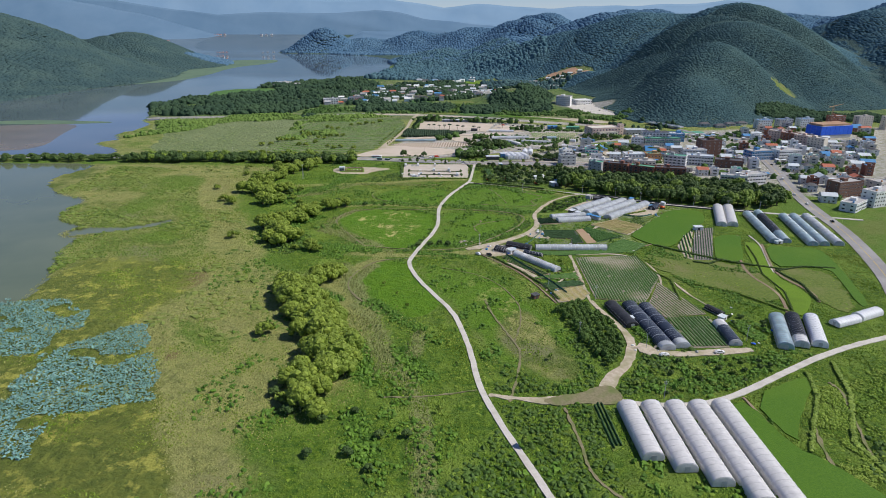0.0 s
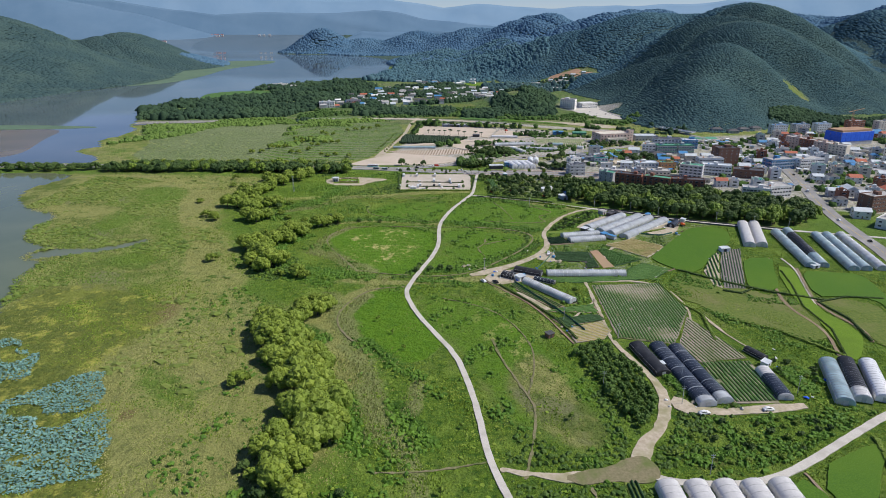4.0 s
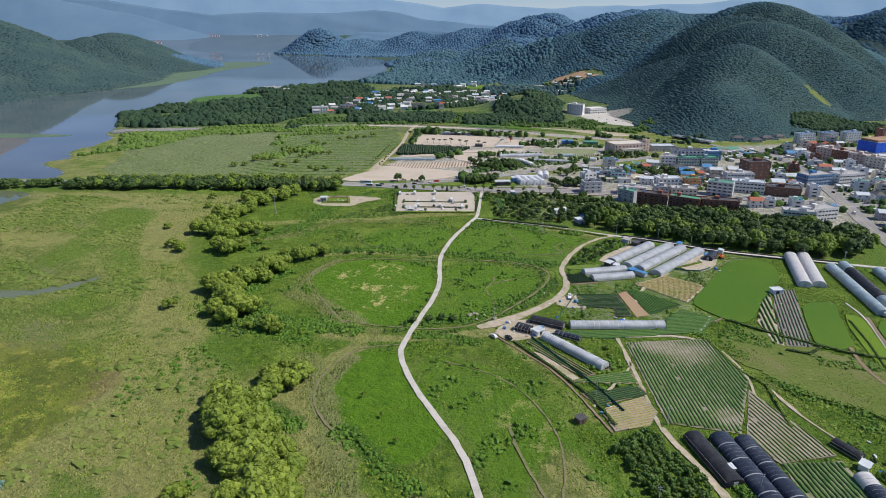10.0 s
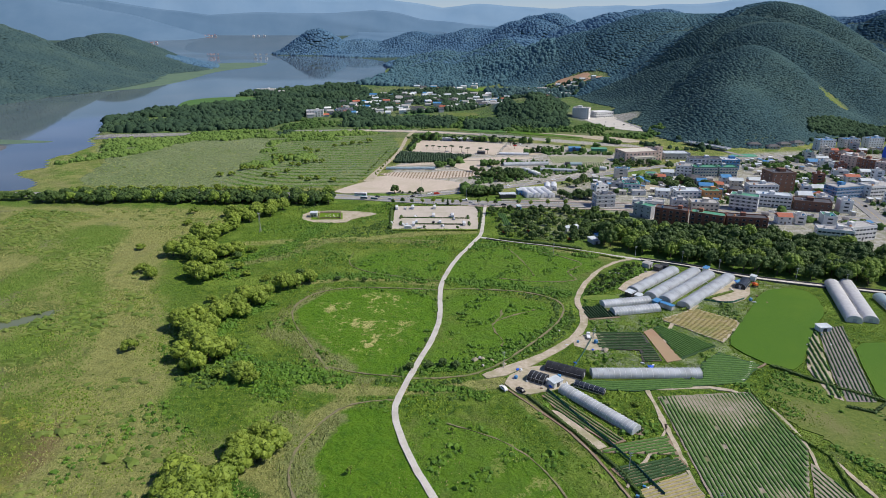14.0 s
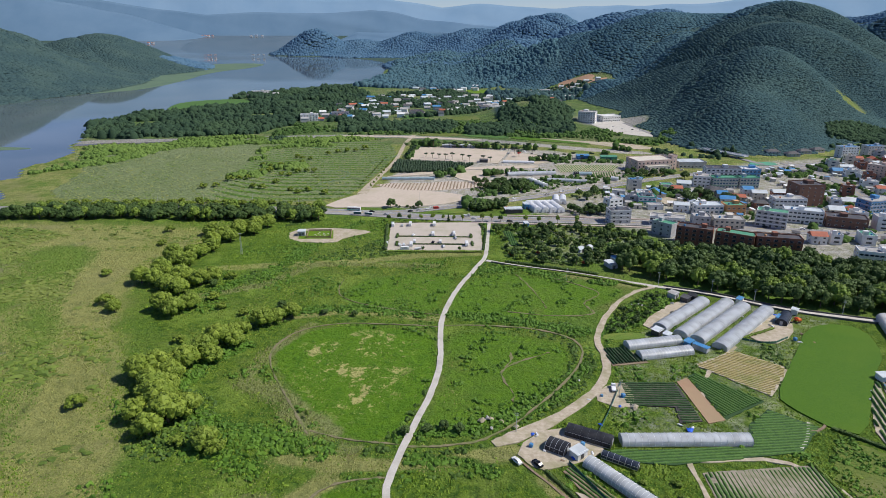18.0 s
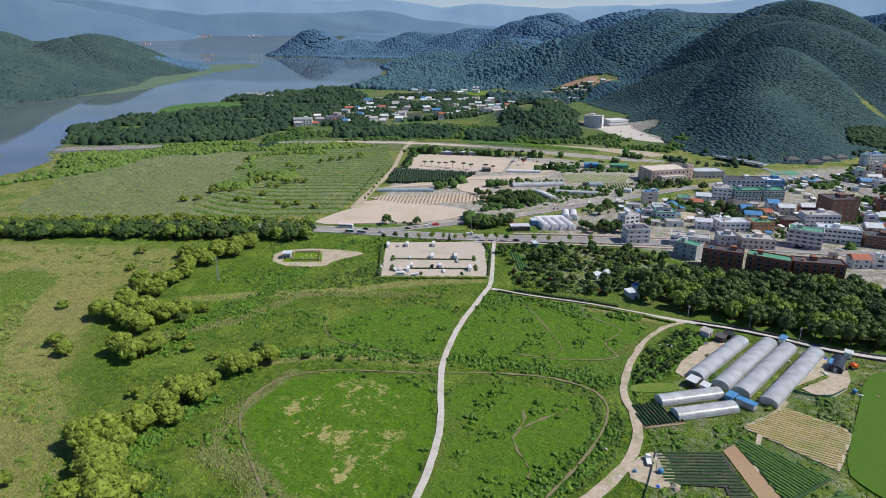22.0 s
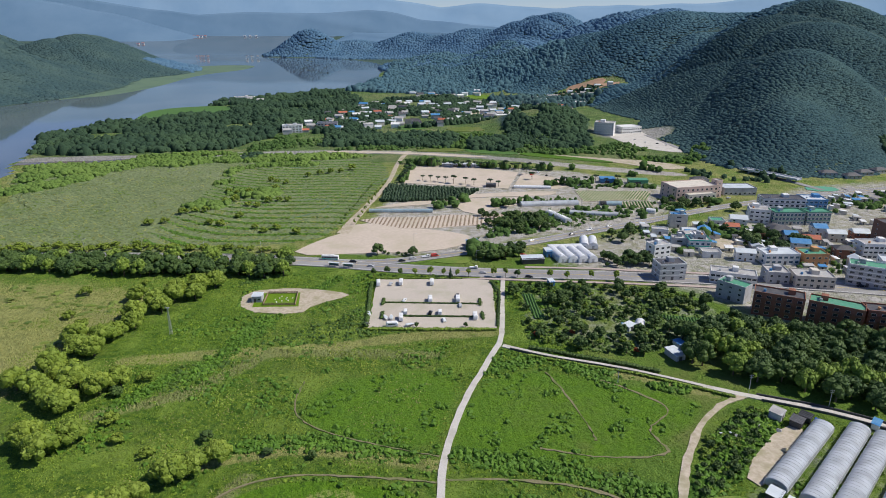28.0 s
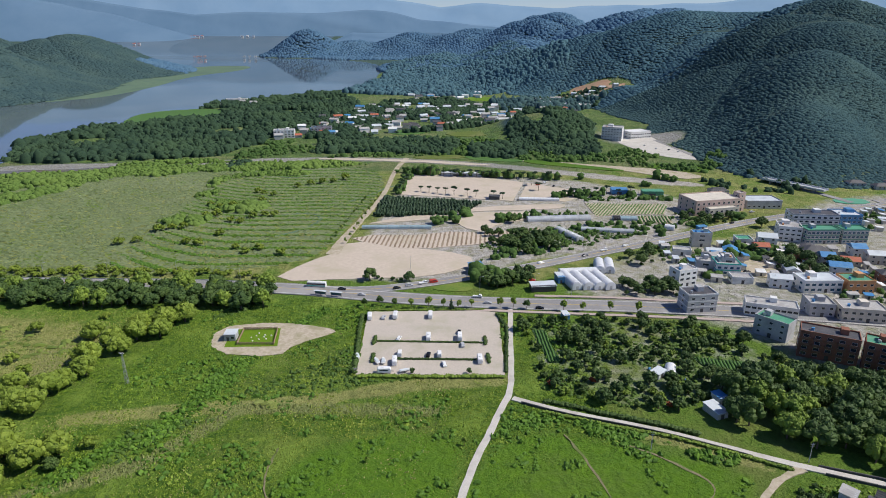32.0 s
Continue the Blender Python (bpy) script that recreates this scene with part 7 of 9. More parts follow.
hedge([(150, 330), (168, 318), (186, 292)], 1.6, 1.0, "leaf_light", "weedy bank in the rough grass", 17)
hedge([(164, 366), (172, 362), (182, 369)], 1.4, 1.0, "leaf", "weedy bank below the row field", 18)
hedge([(160, 232), (154, 214), (138, 190), (132, 180)], 2.2, 1.0, "leaf_light", "tall weeds beside the paddy", 19)
hedge([(176, 240), (168, 215), (150, 185), (152, 160)], 2.4, 1.0, "leaf_light", "tall weeds beside the paddy", 20)
hedge([(134, 308), (139, 336), (133, 350), (131, 378)], 1.5, 0.8, "leaf_light", "weedy verge of the field", 21)
hedge([(96, 304), (101, 280), (103, 262)], 1.6, 1.3, "leaf", "dark hedge beside the shade house", 22)

# ---------------------------------------------------------------- the pump court
sheet("court_lawn", [(-95.5, 640.5), (-72, 641.5), (-69.5, 623), (-94, 622.5)], M["paddy_ripe"], 0.13, label="yellow-green lawn of the court", category="grass")
fence = thing("wooden_fence", "dark wooden fence round a small green lawn", "fence", "", pose(-80, 632.3, 0.1))
for a, b in (((-8.6, -8), (8.6, -8)), ((8.6, -8), (7.0, 7.6)), ((7.0, 7.6), (-9.4, 7.2)), ((-9.4, 7.2), (-8.6, -8))):
    n = 10
    for i in range(n):
        p = (a[0] + (b[0] - a[0]) * i / n, a[1] + (b[1] - a[1]) * i / n)
        bm = bmesh.new()
        tube(bm, (p[0], p[1], 0), (p[0], p[1], 1.7), 0.12, 0.1, 5)
        part("post", bm_mesh("post", bm, M["wood"]), fence)
    for z in (0.35, 0.8, 1.25):
        bm = bmesh.new()
        tube(bm, (*a, z + 0.15), (*b, z + 0.15), 0.16, 0.16, 4)
        part("rail", bm_mesh("rail", bm, M["wood"]), fence)
hut = thing("pump_house", "small pale grey flat-roofed pump house", "building", "", pose(-93, 631, 0.1, 0, 0, 2))
part("wall", box_mesh("wall", (5.2, 5.6, 3.4), M["grey"], 0.04), hut)
part("roof", box_mesh("roof", (5.8, 6.2, 0.3), M["roof_pale"], 0.04), hut, at=pose(0, 0, 3.4))
part("door", box_mesh("door", (1.1, 0.1, 2.1), M["dark_steel"]), hut, at=pose(-1, -2.82, 0))
part("window", box_mesh("window", (1.4, 0.1, 0.9), M["glass"]), hut, at=pose(1.2, -2.82, 1.3))
for i in range(9):
    a = i * 2.4
    rock = new("garden_stone", mesh_of("garden_stone", *many(ICO_V, ICO_F, np.array([(0, 0, 0.2)]), np.array([(0.5, 0.4, 0.4)]), np.array([a]), np.random.default_rng(i), 0.15), M["white"]))
    rock.location = (-80 + math.cos(a) * (2 + i * 0.45), 632 + math.sin(a) * (1.5 + i * 0.4), 0.12)
    tagged(rock, "pale rounded stone on the lawn", "stone", "stones of the lawn")

# ---------------------------------------------------------------- road paint, kerbs, rails
for line, dx, mat, name in ((ROAD, 0.25, "yellow_paint", "centre_line"), (ROAD, 6.0, "paint", "edge_line"), (ROAD, -6.0, "paint", "edge_line"), (BRANCH, 0.2, "yellow_paint", "centre_line"), (BRANCH, 4.2, "paint", "edge_line"), (BRANCH, -4.2, "paint", "edge_line"), (TOWN_ROAD, 0.2, "yellow_paint", "centre_line")):
    base = rounded(line[2:] if line is ROAD else line, 2, False)
    d = np.gradient(base, axis=0)
    off = base + np.stack((-d[:, 1], d[:, 0]), 1) / np.hypot(d[:, 0], d[:, 1])[:, None] * dx
    ribbon(name, off, 0.25, M[mat], 0.185, 0, 0, "painted road line", "road marking", low=0.1)
    KEEP_OFF.pop()
ribbon("pavement", [(20, 661.8), (70, 656.5), (134, 650), (172, 644.5)], 2.6, M["paving"], 0.26, 2, 0, "reddish paved footway with a kerb", "pavement")
ribbon("pavement", [(60, 679), (100, 676.5), (134, 671), (172, 666.5)], 2.6, M["paving"], 0.26, 2, 0, "reddish paved footway with a kerb", "pavement")
for line in ([(38, 574.6), (54, 566.3), (74, 559.3), (89, 553.2), (103, 546.2), (114, 540)], [(134, 530.5), (159, 519.6), (186, 499.7), (215, 488.6), (263, 472.6)], [(134, 534.6), (160, 524.4), (187, 504.6), (216, 493.4), (264, 477.4)]):
    ribbon("parapet_wall", line, 0.35, M["roof_dark"], 0.75, 2, 0, "low dark concrete parapet of the lane", "wall")
for line in ([(-240, 696.5), (-132, 692), (-100, 688)], [(-240, 709), (-132, 704.5), (-98, 700)]):
    ribbon("guard_rail", line, 0.12, M["steel"], 0.85, 2, 0, "galvanised guard rail along the road", "guard rail", low=0.3)
sheet("traffic_island", [(-2, 690), (22, 700), (28, 690), (20, 684)], M["grass"], 0.22, 2, label="green traffic island with a kerb", category="verge")
for x, y, t in ((-59, 682, -12), (-50, 680, -13)):
    ob = thing("bus_shelter", "grey glazed bus shelter beside the road", "bus shelter", "", pose(x, y, 0.1, 0, 0, t))
    for sx in (-3, 0, 3):
        part("post", box_mesh("post", (0.15, 0.15, 2.6), M["dark_steel"]), ob, at=pose(sx, 0, 0))
    part("roof", box_mesh("roof", (7, 1.8, 0.15), M["roof_pale"], 0.03), ob, at=pose(0, -0.3, 2.6))
    part("pane", box_mesh("pane", (6, 0.05, 1.8), M["glass_blue"]), ob, at=pose(0, 0.2, 0.5))

# ---------------------------------------------------------------- the town
def window_mesh(w, h, frame="white", pane="glass"):
    """A framed pane: one block whose face steps in to the glass."""
    bm = bmesh.new()
    box(bm, -w / 2, w / 2, -0.10, 0.06, -h / 2, h / 2, 0)
    bm.faces.ensure_lookup_table()
    front = min(bm.faces, key=lambda f: f.calc_center_median().y)
    bmesh.ops.inset_region(bm, faces=[front], thickness=0.11, depth=-0.06)
    front.material_index = 1
    return bm_mesh("window", bm, M[frame], M[pane])


WINDOWS = {}
BUILT = []


def window(w, h, frame="white", pane="glass"):
    key = (round(w, 1), round(h, 1), frame, pane)
    if key not in WINDOWS:
        WINDOWS[key] = window_mesh(w, h, frame, pane)
    return WINDOWS[key]


def building(fl, fr, depth, floors, wall, roof, label, bay=3.4, win=(1.7, 1.4), storey=3.1, frame="white", balconies=False, extras=True, side=True, band=None, z0=0.0, pane="glass", name="building", group="buildings of the town"):
    """A flat-roofed block from its front corners: walls, floor bands, parapet, every window, door, roof house and tank."""
    fl, fr = Vector((*fl, 0)), Vector((*fr, 0))
    w = (fr - fl).length
    turn = math.degrees(math.atan2(fr.y - fl.y, fr.x - fl.x))
    mid = (fl + fr) / 2
    back = Vector((-(fr - fl).y, (fr - fl).x, 0)).normalized()
    c = mid + back * depth / 2
    BUILT.append((c.x, c.y, max(w, depth) * 0.62))
    h = floors * storey + 0.4
    ob = thing(name, label, "building", group, pose(c.x, c.y, z0, 0, 0, turn))
    rng = random.Random(int(c.x * 3 + c.y))
    part("wall", box_mesh("wall", (w, depth, h + 0.6), M[wall], 0.03), ob, at=pose(0, 0, -0.6))
    part("roof", box_mesh("roof", (w - 0.5, depth - 0.5, 0.12), M[roof]), ob, at=pose(0, 0, h))
    bm = bmesh.new()
    for a in ((-w / 2 - 0.05, w / 2 + 0.05, -depth / 2 - 0.05, -depth / 2 + 0.25), (-w / 2 - 0.05, w / 2 + 0.05, depth / 2 - 0.25, depth / 2 + 0.05), (-w / 2 - 0.05, -w / 2 + 0.25, -depth / 2 + 0.25, depth / 2 - 0.25), (w / 2 - 0.25, w / 2 + 0.05, -depth / 2 + 0.25, depth / 2 - 0.25)):
        box(bm, *a, h + 0.003, h + 0.8)
    part("parapet", bm_mesh("parapet", bm, M[band or wall]), ob)
    if band:
        bm = bmesh.new()
        for f in range(1, floors):
            box(bm, -w / 2 - 0.06, w / 2 + 0.06, -depth / 2 - 0.06, depth / 2 + 0.06, f * storey - 0.1, f * storey + 0.55)
        part("floor_band", bm_mesh("floor_band", bm, M[band]), ob)
    me = window(*win, frame, pane)
    n = max(1, int((w - 0.6) / bay))
    for f in range(floors):
        z = f * storey + 1.75
        for i in range(n):
            x = -w / 2 + w * (i + 0.5) / n
            if f == 0 and i == n // 2:
                bm = bmesh.new()
                box(bm, x - 0.8, x + 0.8, -depth / 2 - 0.06, -depth / 2 + 0.03, 0, 2.3, 0, 0.02)
                part("door", bm_mesh("door", bm, M["dark_steel"]), ob)
                continue
            part("window", me, ob, at=pose(x, -depth / 2, z))
            if balconies and f:
                bm = bmesh.new()
                box(bm, -bay * 0.42, bay * 0.42, -1.1, 0.0, -0.12, 0.0)
                box(bm, -bay * 0.42, bay * 0.42, -1.1, -1.02, 0.0, 0.95)
                box(bm, -bay * 0.42, -bay * 0.42 + 0.08, -1.02, 0.0, 0.0, 0.95)
                box(bm, bay * 0.42 - 0.08, bay * 0.42, -1.02, 0.0, 0.0, 0.95)
                part("balcony", bm_mesh("balcony", bm, M["brown"]), ob, at=pose(x, -depth / 2 - 0.02, f * storey + 0.5))
        if side:
            k = max(1, int(depth / (bay * 1.8)))
            for i in range(k):
                part("window", me, ob, at=pose(-w / 2, -depth / 2 + depth * (i + 0.5) / k, z, 0, 0, -90))
    if extras:
        s = min(w, depth)
        part("stair_house", box_mesh("stair_house", (s * 0.32, s * 0.36, 2.5), M[wall], 0.03), ob, at=pose(rng.uniform(-0.25, 0.25) * w, rng.uniform(0.0, 0.25) * depth, h + 0.12))
        bm = bmesh.new()
        tube(bm, (0, 0, 0), (0, 0, 1.3), 0.7, 0.7, 10)
        part("water_tank", bm_mesh("water_tank", bm, M[rng.choice(["roof_blue", "steel", "orange"])]), ob, at=pose(-w * 0.3, -depth * 0.15, h + 0.12))
    return ob


def house(x, y, w, d, turn, wall, roof, label, floors=1, form="gable", group="houses of the town", z0=None, name="house"):
    """A small house under a pitched roof with eaves."""
    BUILT.append((x, y, max(w, d) * 0.6))
    z0 = max(0.0, float(height(x, y))) if z0 is None else z0
    ob = thing(name, label, "house", group, pose(x, y, z0, 0, 0, turn))
    h = 2.9 * floors
    part("wall", box_mesh("wall", (w, d, h + 1.0), M[wall], 0.03), ob, at=pose(0, 0, -1.0))
    e, rise_by = 0.5, min(w, d) * 0.26
    bm = bmesh.new()
    a = [bm.verts.new(p) for p in ((-w / 2 - e, -d / 2 - e, h), (w / 2 + e, -d / 2 - e, h), (w / 2 + e, d / 2 + e, h), (-w / 2 - e, d / 2 + e, h))]
    in_x = 0.02 if form == "gable" else d / 2
    top = [bm.verts.new((-w / 2 - e + in_x, 0, h + rise_by)), bm.verts.new((w / 2 + e - in_x, 0, h + rise_by))]
    for f in ((a[0], a[1], top[1], top[0]), (a[2], a[3], top[0], top[1]), (a[1], a[2], top[1]), (a[3], a[0], top[0]), (a[3], a[2], a[1], a[0])):
        bm.faces.new(f)
    bmesh.ops.recalc_face_normals(bm, faces=bm.faces)
    part("roof", bm_mesh("roof", bm, M[roof]), ob)
    if "town" not in group:
        return ob
    me = window(1.6, 1.2)
    for f in range(floors):
        for s in (-0.28, 0.28):
            part("window", me, ob, at=pose(s * w, -d / 2, f * 2.9 + 1.6))
        part("window", me, ob, at=pose(-w / 2, 0, f * 2.9 + 1.6, 0, 0, -90))
    bm = bmesh.new()
    box(bm, -0.5, 0.5, -d / 2 - 0.06, -d / 2 + 0.02, 0, 2.1)
    part("door", bm_mesh("door", bm, M["wood"]), ob)
    return ob


building((136, 655.5), (152, 657), 11, 3, "grey", "roof_dark", "four-storey grey block beside the main road", 4.0, (2.0, 1.2), extras=True, band="white")
building((144, 689), (156, 693), 9, 3, "white", "roof_grey", "four-storey white block with dark glazed corner", 3.2, (2.4, 1.5))
building((169, 611), (189.5, 600), 10, 4, "brick", "roof_dark", "four-storey red brick apartment block with balconies", 4.0, (2.2, 1.5), 2.9, balconies=True)
building((191, 599.5), (211, 586), 10, 4, "brick", "roof_green", "four-storey red brick apartment block with green roof", 4.0, (2.2, 1.5), 2.9, balconies=True)
building((213, 587), (240, 580), 10, 4, "brick", "roof_dark", "four-storey red brick apartment block with balconies", 4.0, (2.2, 1.5), 2.9, balconies=True)
building((160, 634), (170, 622), 9, 3, "grey", "roof_green", "three-storey pale block with a green roof", 5.0, (1.6, 1.2), 2.9)
building((165, 653), (188, 644), 10, 2, "white", "roof_grey", "long white two-storey office with window bands", 2.6, (2.3, 1.3), band="white")
building((198, 651), (210, 649), 12, 2, "grey", "roof_grey", "low grey workshop block", 3.4)
building((211, 645), (232, 641), 13, 2, "cream", "roof_grey", "pale two-storey corner block", 3.0, (1.9, 1.4))
building((212, 681), (234, 681), 13, 2, "white", "roof_pale", "white two-storey block with blue glass", 3.2, (2.4, 1.6), pane="glass_blue")
building((235.5, 679), (251, 679), 12, 2, "orange", "roof_green", "orange two-storey block with pale top", 3.6, (1.8, 1.3), 3.4)
building((246, 773), (260, 768), 15, 3, "white", "roof_grey", "white three-storey block beside the road", 3.4, (2.2, 1.2))
building((261, 764), (284, 764), 11, 3, "grey", "roof_green", "three-storey glazed block with green roof trim", 2.8, (2.2, 1.6), band="roof_green", pane="glass_blue")
building((286, 764), (304, 764), 11, 3, "grey", "roof_green", "three-storey glazed block with green roof trim", 2.8, (2.2, 1.6), band="roof_green", pane="glass_blue")
building((266, 792), (298, 788), 14, 4, "white", "roof_dark", "tall grey and white modern block", 3.6, (2.4, 1.4), band="grey")
building((304, 800), (322, 798), 16, 3, "roof_blue", "roof_pale", "blue glazed block with pale sloping roof", 3.0, (2.4, 1.6), pane="glass_blue")
building((306, 703), (328, 704), 18, 5, "brown", "roof_dark", "tall dark brown block with narrow windows", 4.4, (1.2, 1.2), 3.4)
building((280, 690), (305, 688), 12, 3, "white", "roof_grey", "white three-storey block with window bands", 2.9, (2.3, 1.3), band="white")
building((271, 660), (296, 650), 12, 3, "white", "roof_pale", "white three-storey school-like block", 2.9, (2.3, 1.3), band="white")
building((244, 650), (262, 639), 11, 4, "grey", "roof_green", "four-storey block with bright green roof", 3.6, (2.4, 1.4), 2.9, band="white")
building((297, 648), (322, 637), 15, 2, "brown", "roof_dark", "wide brown hall with dark roof", 4.0, (1.6, 1.2), 3.4)
building((267, 565), (288, 557), 11, 3, "white", "roof_grey", "white three-storey office with long window bands", 2.7, (2.4, 1.3), band="white")
building((289, 565), (313, 571), 11, 3, "white", "roof_grey", "white three-storey office with long window bands", 2.7, (2.4, 1.3), band="white")
building((352, 680), (380, 687), 14, 3, "roof_blue", "roof_grey", "blue-grey three-storey glazed block", 2.9, (2.4, 1.6), pane="glass_blue", band="grey")
building((384, 683), (412, 689), 14, 3, "white", "roof_grey", "white three-storey block with window bands", 2.8, (2.3, 1.3), band="white")
building((336, 474), (356, 490), 12, 2, "white", "roof_grey", "white two-storey corner block by the town road", 2.9, (2.2, 1.4))
building((350, 520), (376, 528), 13, 4, "brown", "roof_grey", "brown four-storey housing block", 3.2, (1.8, 1.3))
building((386, 520), (412, 528), 13, 4, "cream", "roof_grey", "cream four-storey housing block", 3.2, (1.8, 1.3))
building((360, 488), (388, 500), 12, 4, "white", "roof_grey", "white four-storey housing block", 3.2, (1.8, 1.3))
building((212, 833), (252, 842), 24, 3, "pink", "cream", "large pink stone hall with tall arched windows", 4.2, (1.8, 1.9), 3.6, extras=False)
building((252, 846), (258, 848), 7, 4, "pink", "roof_grey", "square pink bell tower", 3.4, (1.4, 1.4), 3.5, extras=False)
building((220, 826), (246, 832), 6, 2, "cream", "cream", "low pale annex of the pink hall", 4.0, (2.2, 1.6), 3.2, extras=False)
building((263, 853), (292, 853), 18, 1, "grey", "roof_pale", "low hall with pale sheet roof", 4.0, (2.0, 1.4), 5.5, extras=False)
building((228, 1182), (252, 1172), 20, 5, "white", "roof_grey", "white five-storey school on the hillside", 3.4, (2.4, 1.3), 3.3, band="grey", z0=0.0)
building((270, 1190), (300, 1200), 22, 2, "white", "white", "white low curved hall on the hillside", 3.4, (2.4, 1.3), 4.0, z0=0.0, extras=False)
for i in range(4):
    building((438 + i * 7, 815 - i * 18), (450 + i * 7, 800 - i * 18), 12, 4, ("pink", "brick", "pink", "cream")[i], "roof_grey", "four-storey pink housing block in a row", 3.4, (1.7, 1.3), 2.9)
for i in range(3):
    building((470 + i * 34, 905 + i * 6), (492 + i * 34, 909 + i * 6), 11, 4, ("roof_pale", "grey", "roof_pale")[i], "roof_blue", "pale blue housing block near the hill", 3.4, (1.7, 1.3), 2.9)
for i in range(3):
    building((575 + i * 38, 905 - i * 4), (598 + i * 38, 908 - i * 4), 11, 6, ("brick", "cream", "cream")[i], "roof_grey", "six-storey housing slab near the hill", 3.4, (1.7, 1.3), 2.9)
# the building site under blue sheets
site = thing("building_site", "unfinished block wrapped in bright blue sheeting", "building", "", pose(532, 838, 0, 0, 0, 16))
BUILT.append((532, 838, 42))
part("core", box_mesh("core", (52, 24, 16), M["grey"]), site)
for i in range(7):
    part("sheeting", box_mesh("sheeting", (7.4, 0.35, 11.5), M["tarp"], 0.1), site, at=pose(-22.6 + i * 7.55, -12.4, 4.5))
for i in range(3):
    part("sheeting", box_mesh("sheeting", (0.35, 7.7, 11.5), M["tarp"], 0.1), site, at=pose(-26.4, -8.0 + i * 8.0, 4.5))
part("scaffold", box_mesh("scaffold", (48, 22, 2.4), M["redsoil"]), site, at=pose(0, 0, 16))
crane = thing("tower_crane", "red lattice tower crane over the building site", "crane", "", pose(540, 850, 0))
bm = bmesh.new()
for sx, sy in ((-0.8, -0.8), (0.8, -0.8), (0.8, 0.8), (-0.8, 0.8)):
    tube(bm, (sx, sy, 0), (sx, sy, 38), 0.16, 0.16, 4)
for i in range(19):
    tube(bm, (-0.8, -0.8, i * 2), (0.8, -0.8, i * 2 + 2), 0.1, 0.1, 4)
    tube(bm, (-0.8, 0.8, i * 2 + 2), (-0.8, -0.8, i * 2), 0.1, 0.1, 4)
part("mast", bm_mesh("mast", bm, M["redsoil"]), crane)
bm = bmesh.new()
tube(bm, (-8, -3, 38), (18, 8, 41), 0.5, 0.3, 4)
part("jib", bm_mesh("jib", bm, M["redsoil"]), crane)

# smaller houses and shops fill the streets between
rng = np.random.default_rng(23)
TOWN = [(335, 470), (440, 440), (640, 560), (640, 900), (560, 930), (420, 880), (330, 850), (330, 720), (250, 760), (170, 790), (150, 755), (165, 700), (255, 655), (262, 610), (330, 600)]
walls = ["white", "cream", "grey", "brick", "white", "white", "cream", "grey"]
roofs = ["roof_grey", "roof_grey", "roof_green", "roof_pale", "roof_grey", "roof_pale", "roof_dark", "roof_pale", "roof_grey", "roof_dark", "roof_blue", "roof_red"]
words = {"white": "white",  "cream": "cream", "grey": "grey", "brick": "red brick", "pink": "pink", "roof_grey": "grey roof", "roof_green": "green coated roof", "roof_blue": "blue sheet roof", "roof_pale": "pale sheet roof", "roof_dark": "dark tiled roof", "roof_red": "red tiled roof"}
LEANS = {}
for roof in ("roof_pale", "roof_grey", "roof_blue", "roof_dark", "white"):
    bm = bmesh.new()
    box(bm, -2.3, 2.3, -1.8, 1.8, -0.2, 2.5, 0)
    r = bmesh.ops.create_cube(bm, size=1, matrix=pose(0, 0, 2.75, 6, 0, 0) @ Matrix.Diagonal((5.2, 4.4, 0.14, 1)))
    for f in {f for v in r["verts"] for f in v.link_faces}:
        f.material_index = 1
    box(bm, -0.5, 0.5, -1.86, -1.8, 0, 2.0, 2)
    LEANS[roof] = bm_mesh("outbuilding", bm, M["cream"], M[roof], M["dark_steel"])
for x, y in spots(TOWN, 17.0, rng, 0.25):
    if any(np.hypot(x - bx, y - by) < br + 5.5 for bx, by, br in BUILT) or x > 0.66 * y + 40:
        continue
    if min(far_from(np.array([x]), np.array([y]), l)[0] for l in (ROAD, BRANCH, TOWN_ROAD)) < 13:
        continue
    if np.hypot((x - 360) / 45, (y - 800) / 40) < 1 or np.hypot((x - 205) / 18, (y - 718) / 18) < 1:
        continue
    wall, roof = walls[rng.integers(8)], roofs[rng.integers(12)]
    turn = -12 + rng.choice([0, 0, 0, 90]) + rng.uniform(-6, 6)
    w, d = rng.uniform(8, 13), rng.uniform(7, 10)
    fl = int(rng.choice([1, 1, 2, 2, 2, 3]))
    if roof in ("roof_dark", "roof_red", "roof_blue", "roof_pale") and fl < 3:
        house(x, y, w, d, turn, wall, roof, "%s house under a %s" % (words[wall], words[roof]), min(fl, 2), "hip" if roof == "roof_dark" else "gable")
    else:
        u = Vector((math.cos(radians(turn)), math.sin(radians(turn))))
        a = Vector((x, y)) - u * w / 2
        b = Vector((x, y)) + u * w / 2
        building(a, b, d, fl, wall, roof if roof != "roof_red" else "roof_grey", "%s town building with a %s" % (words[wall], words[roof if roof != "roof_red" else "roof_grey"]), 7.5, (3.6, 1.4), 3.0, extras=fl > 1, side=True)
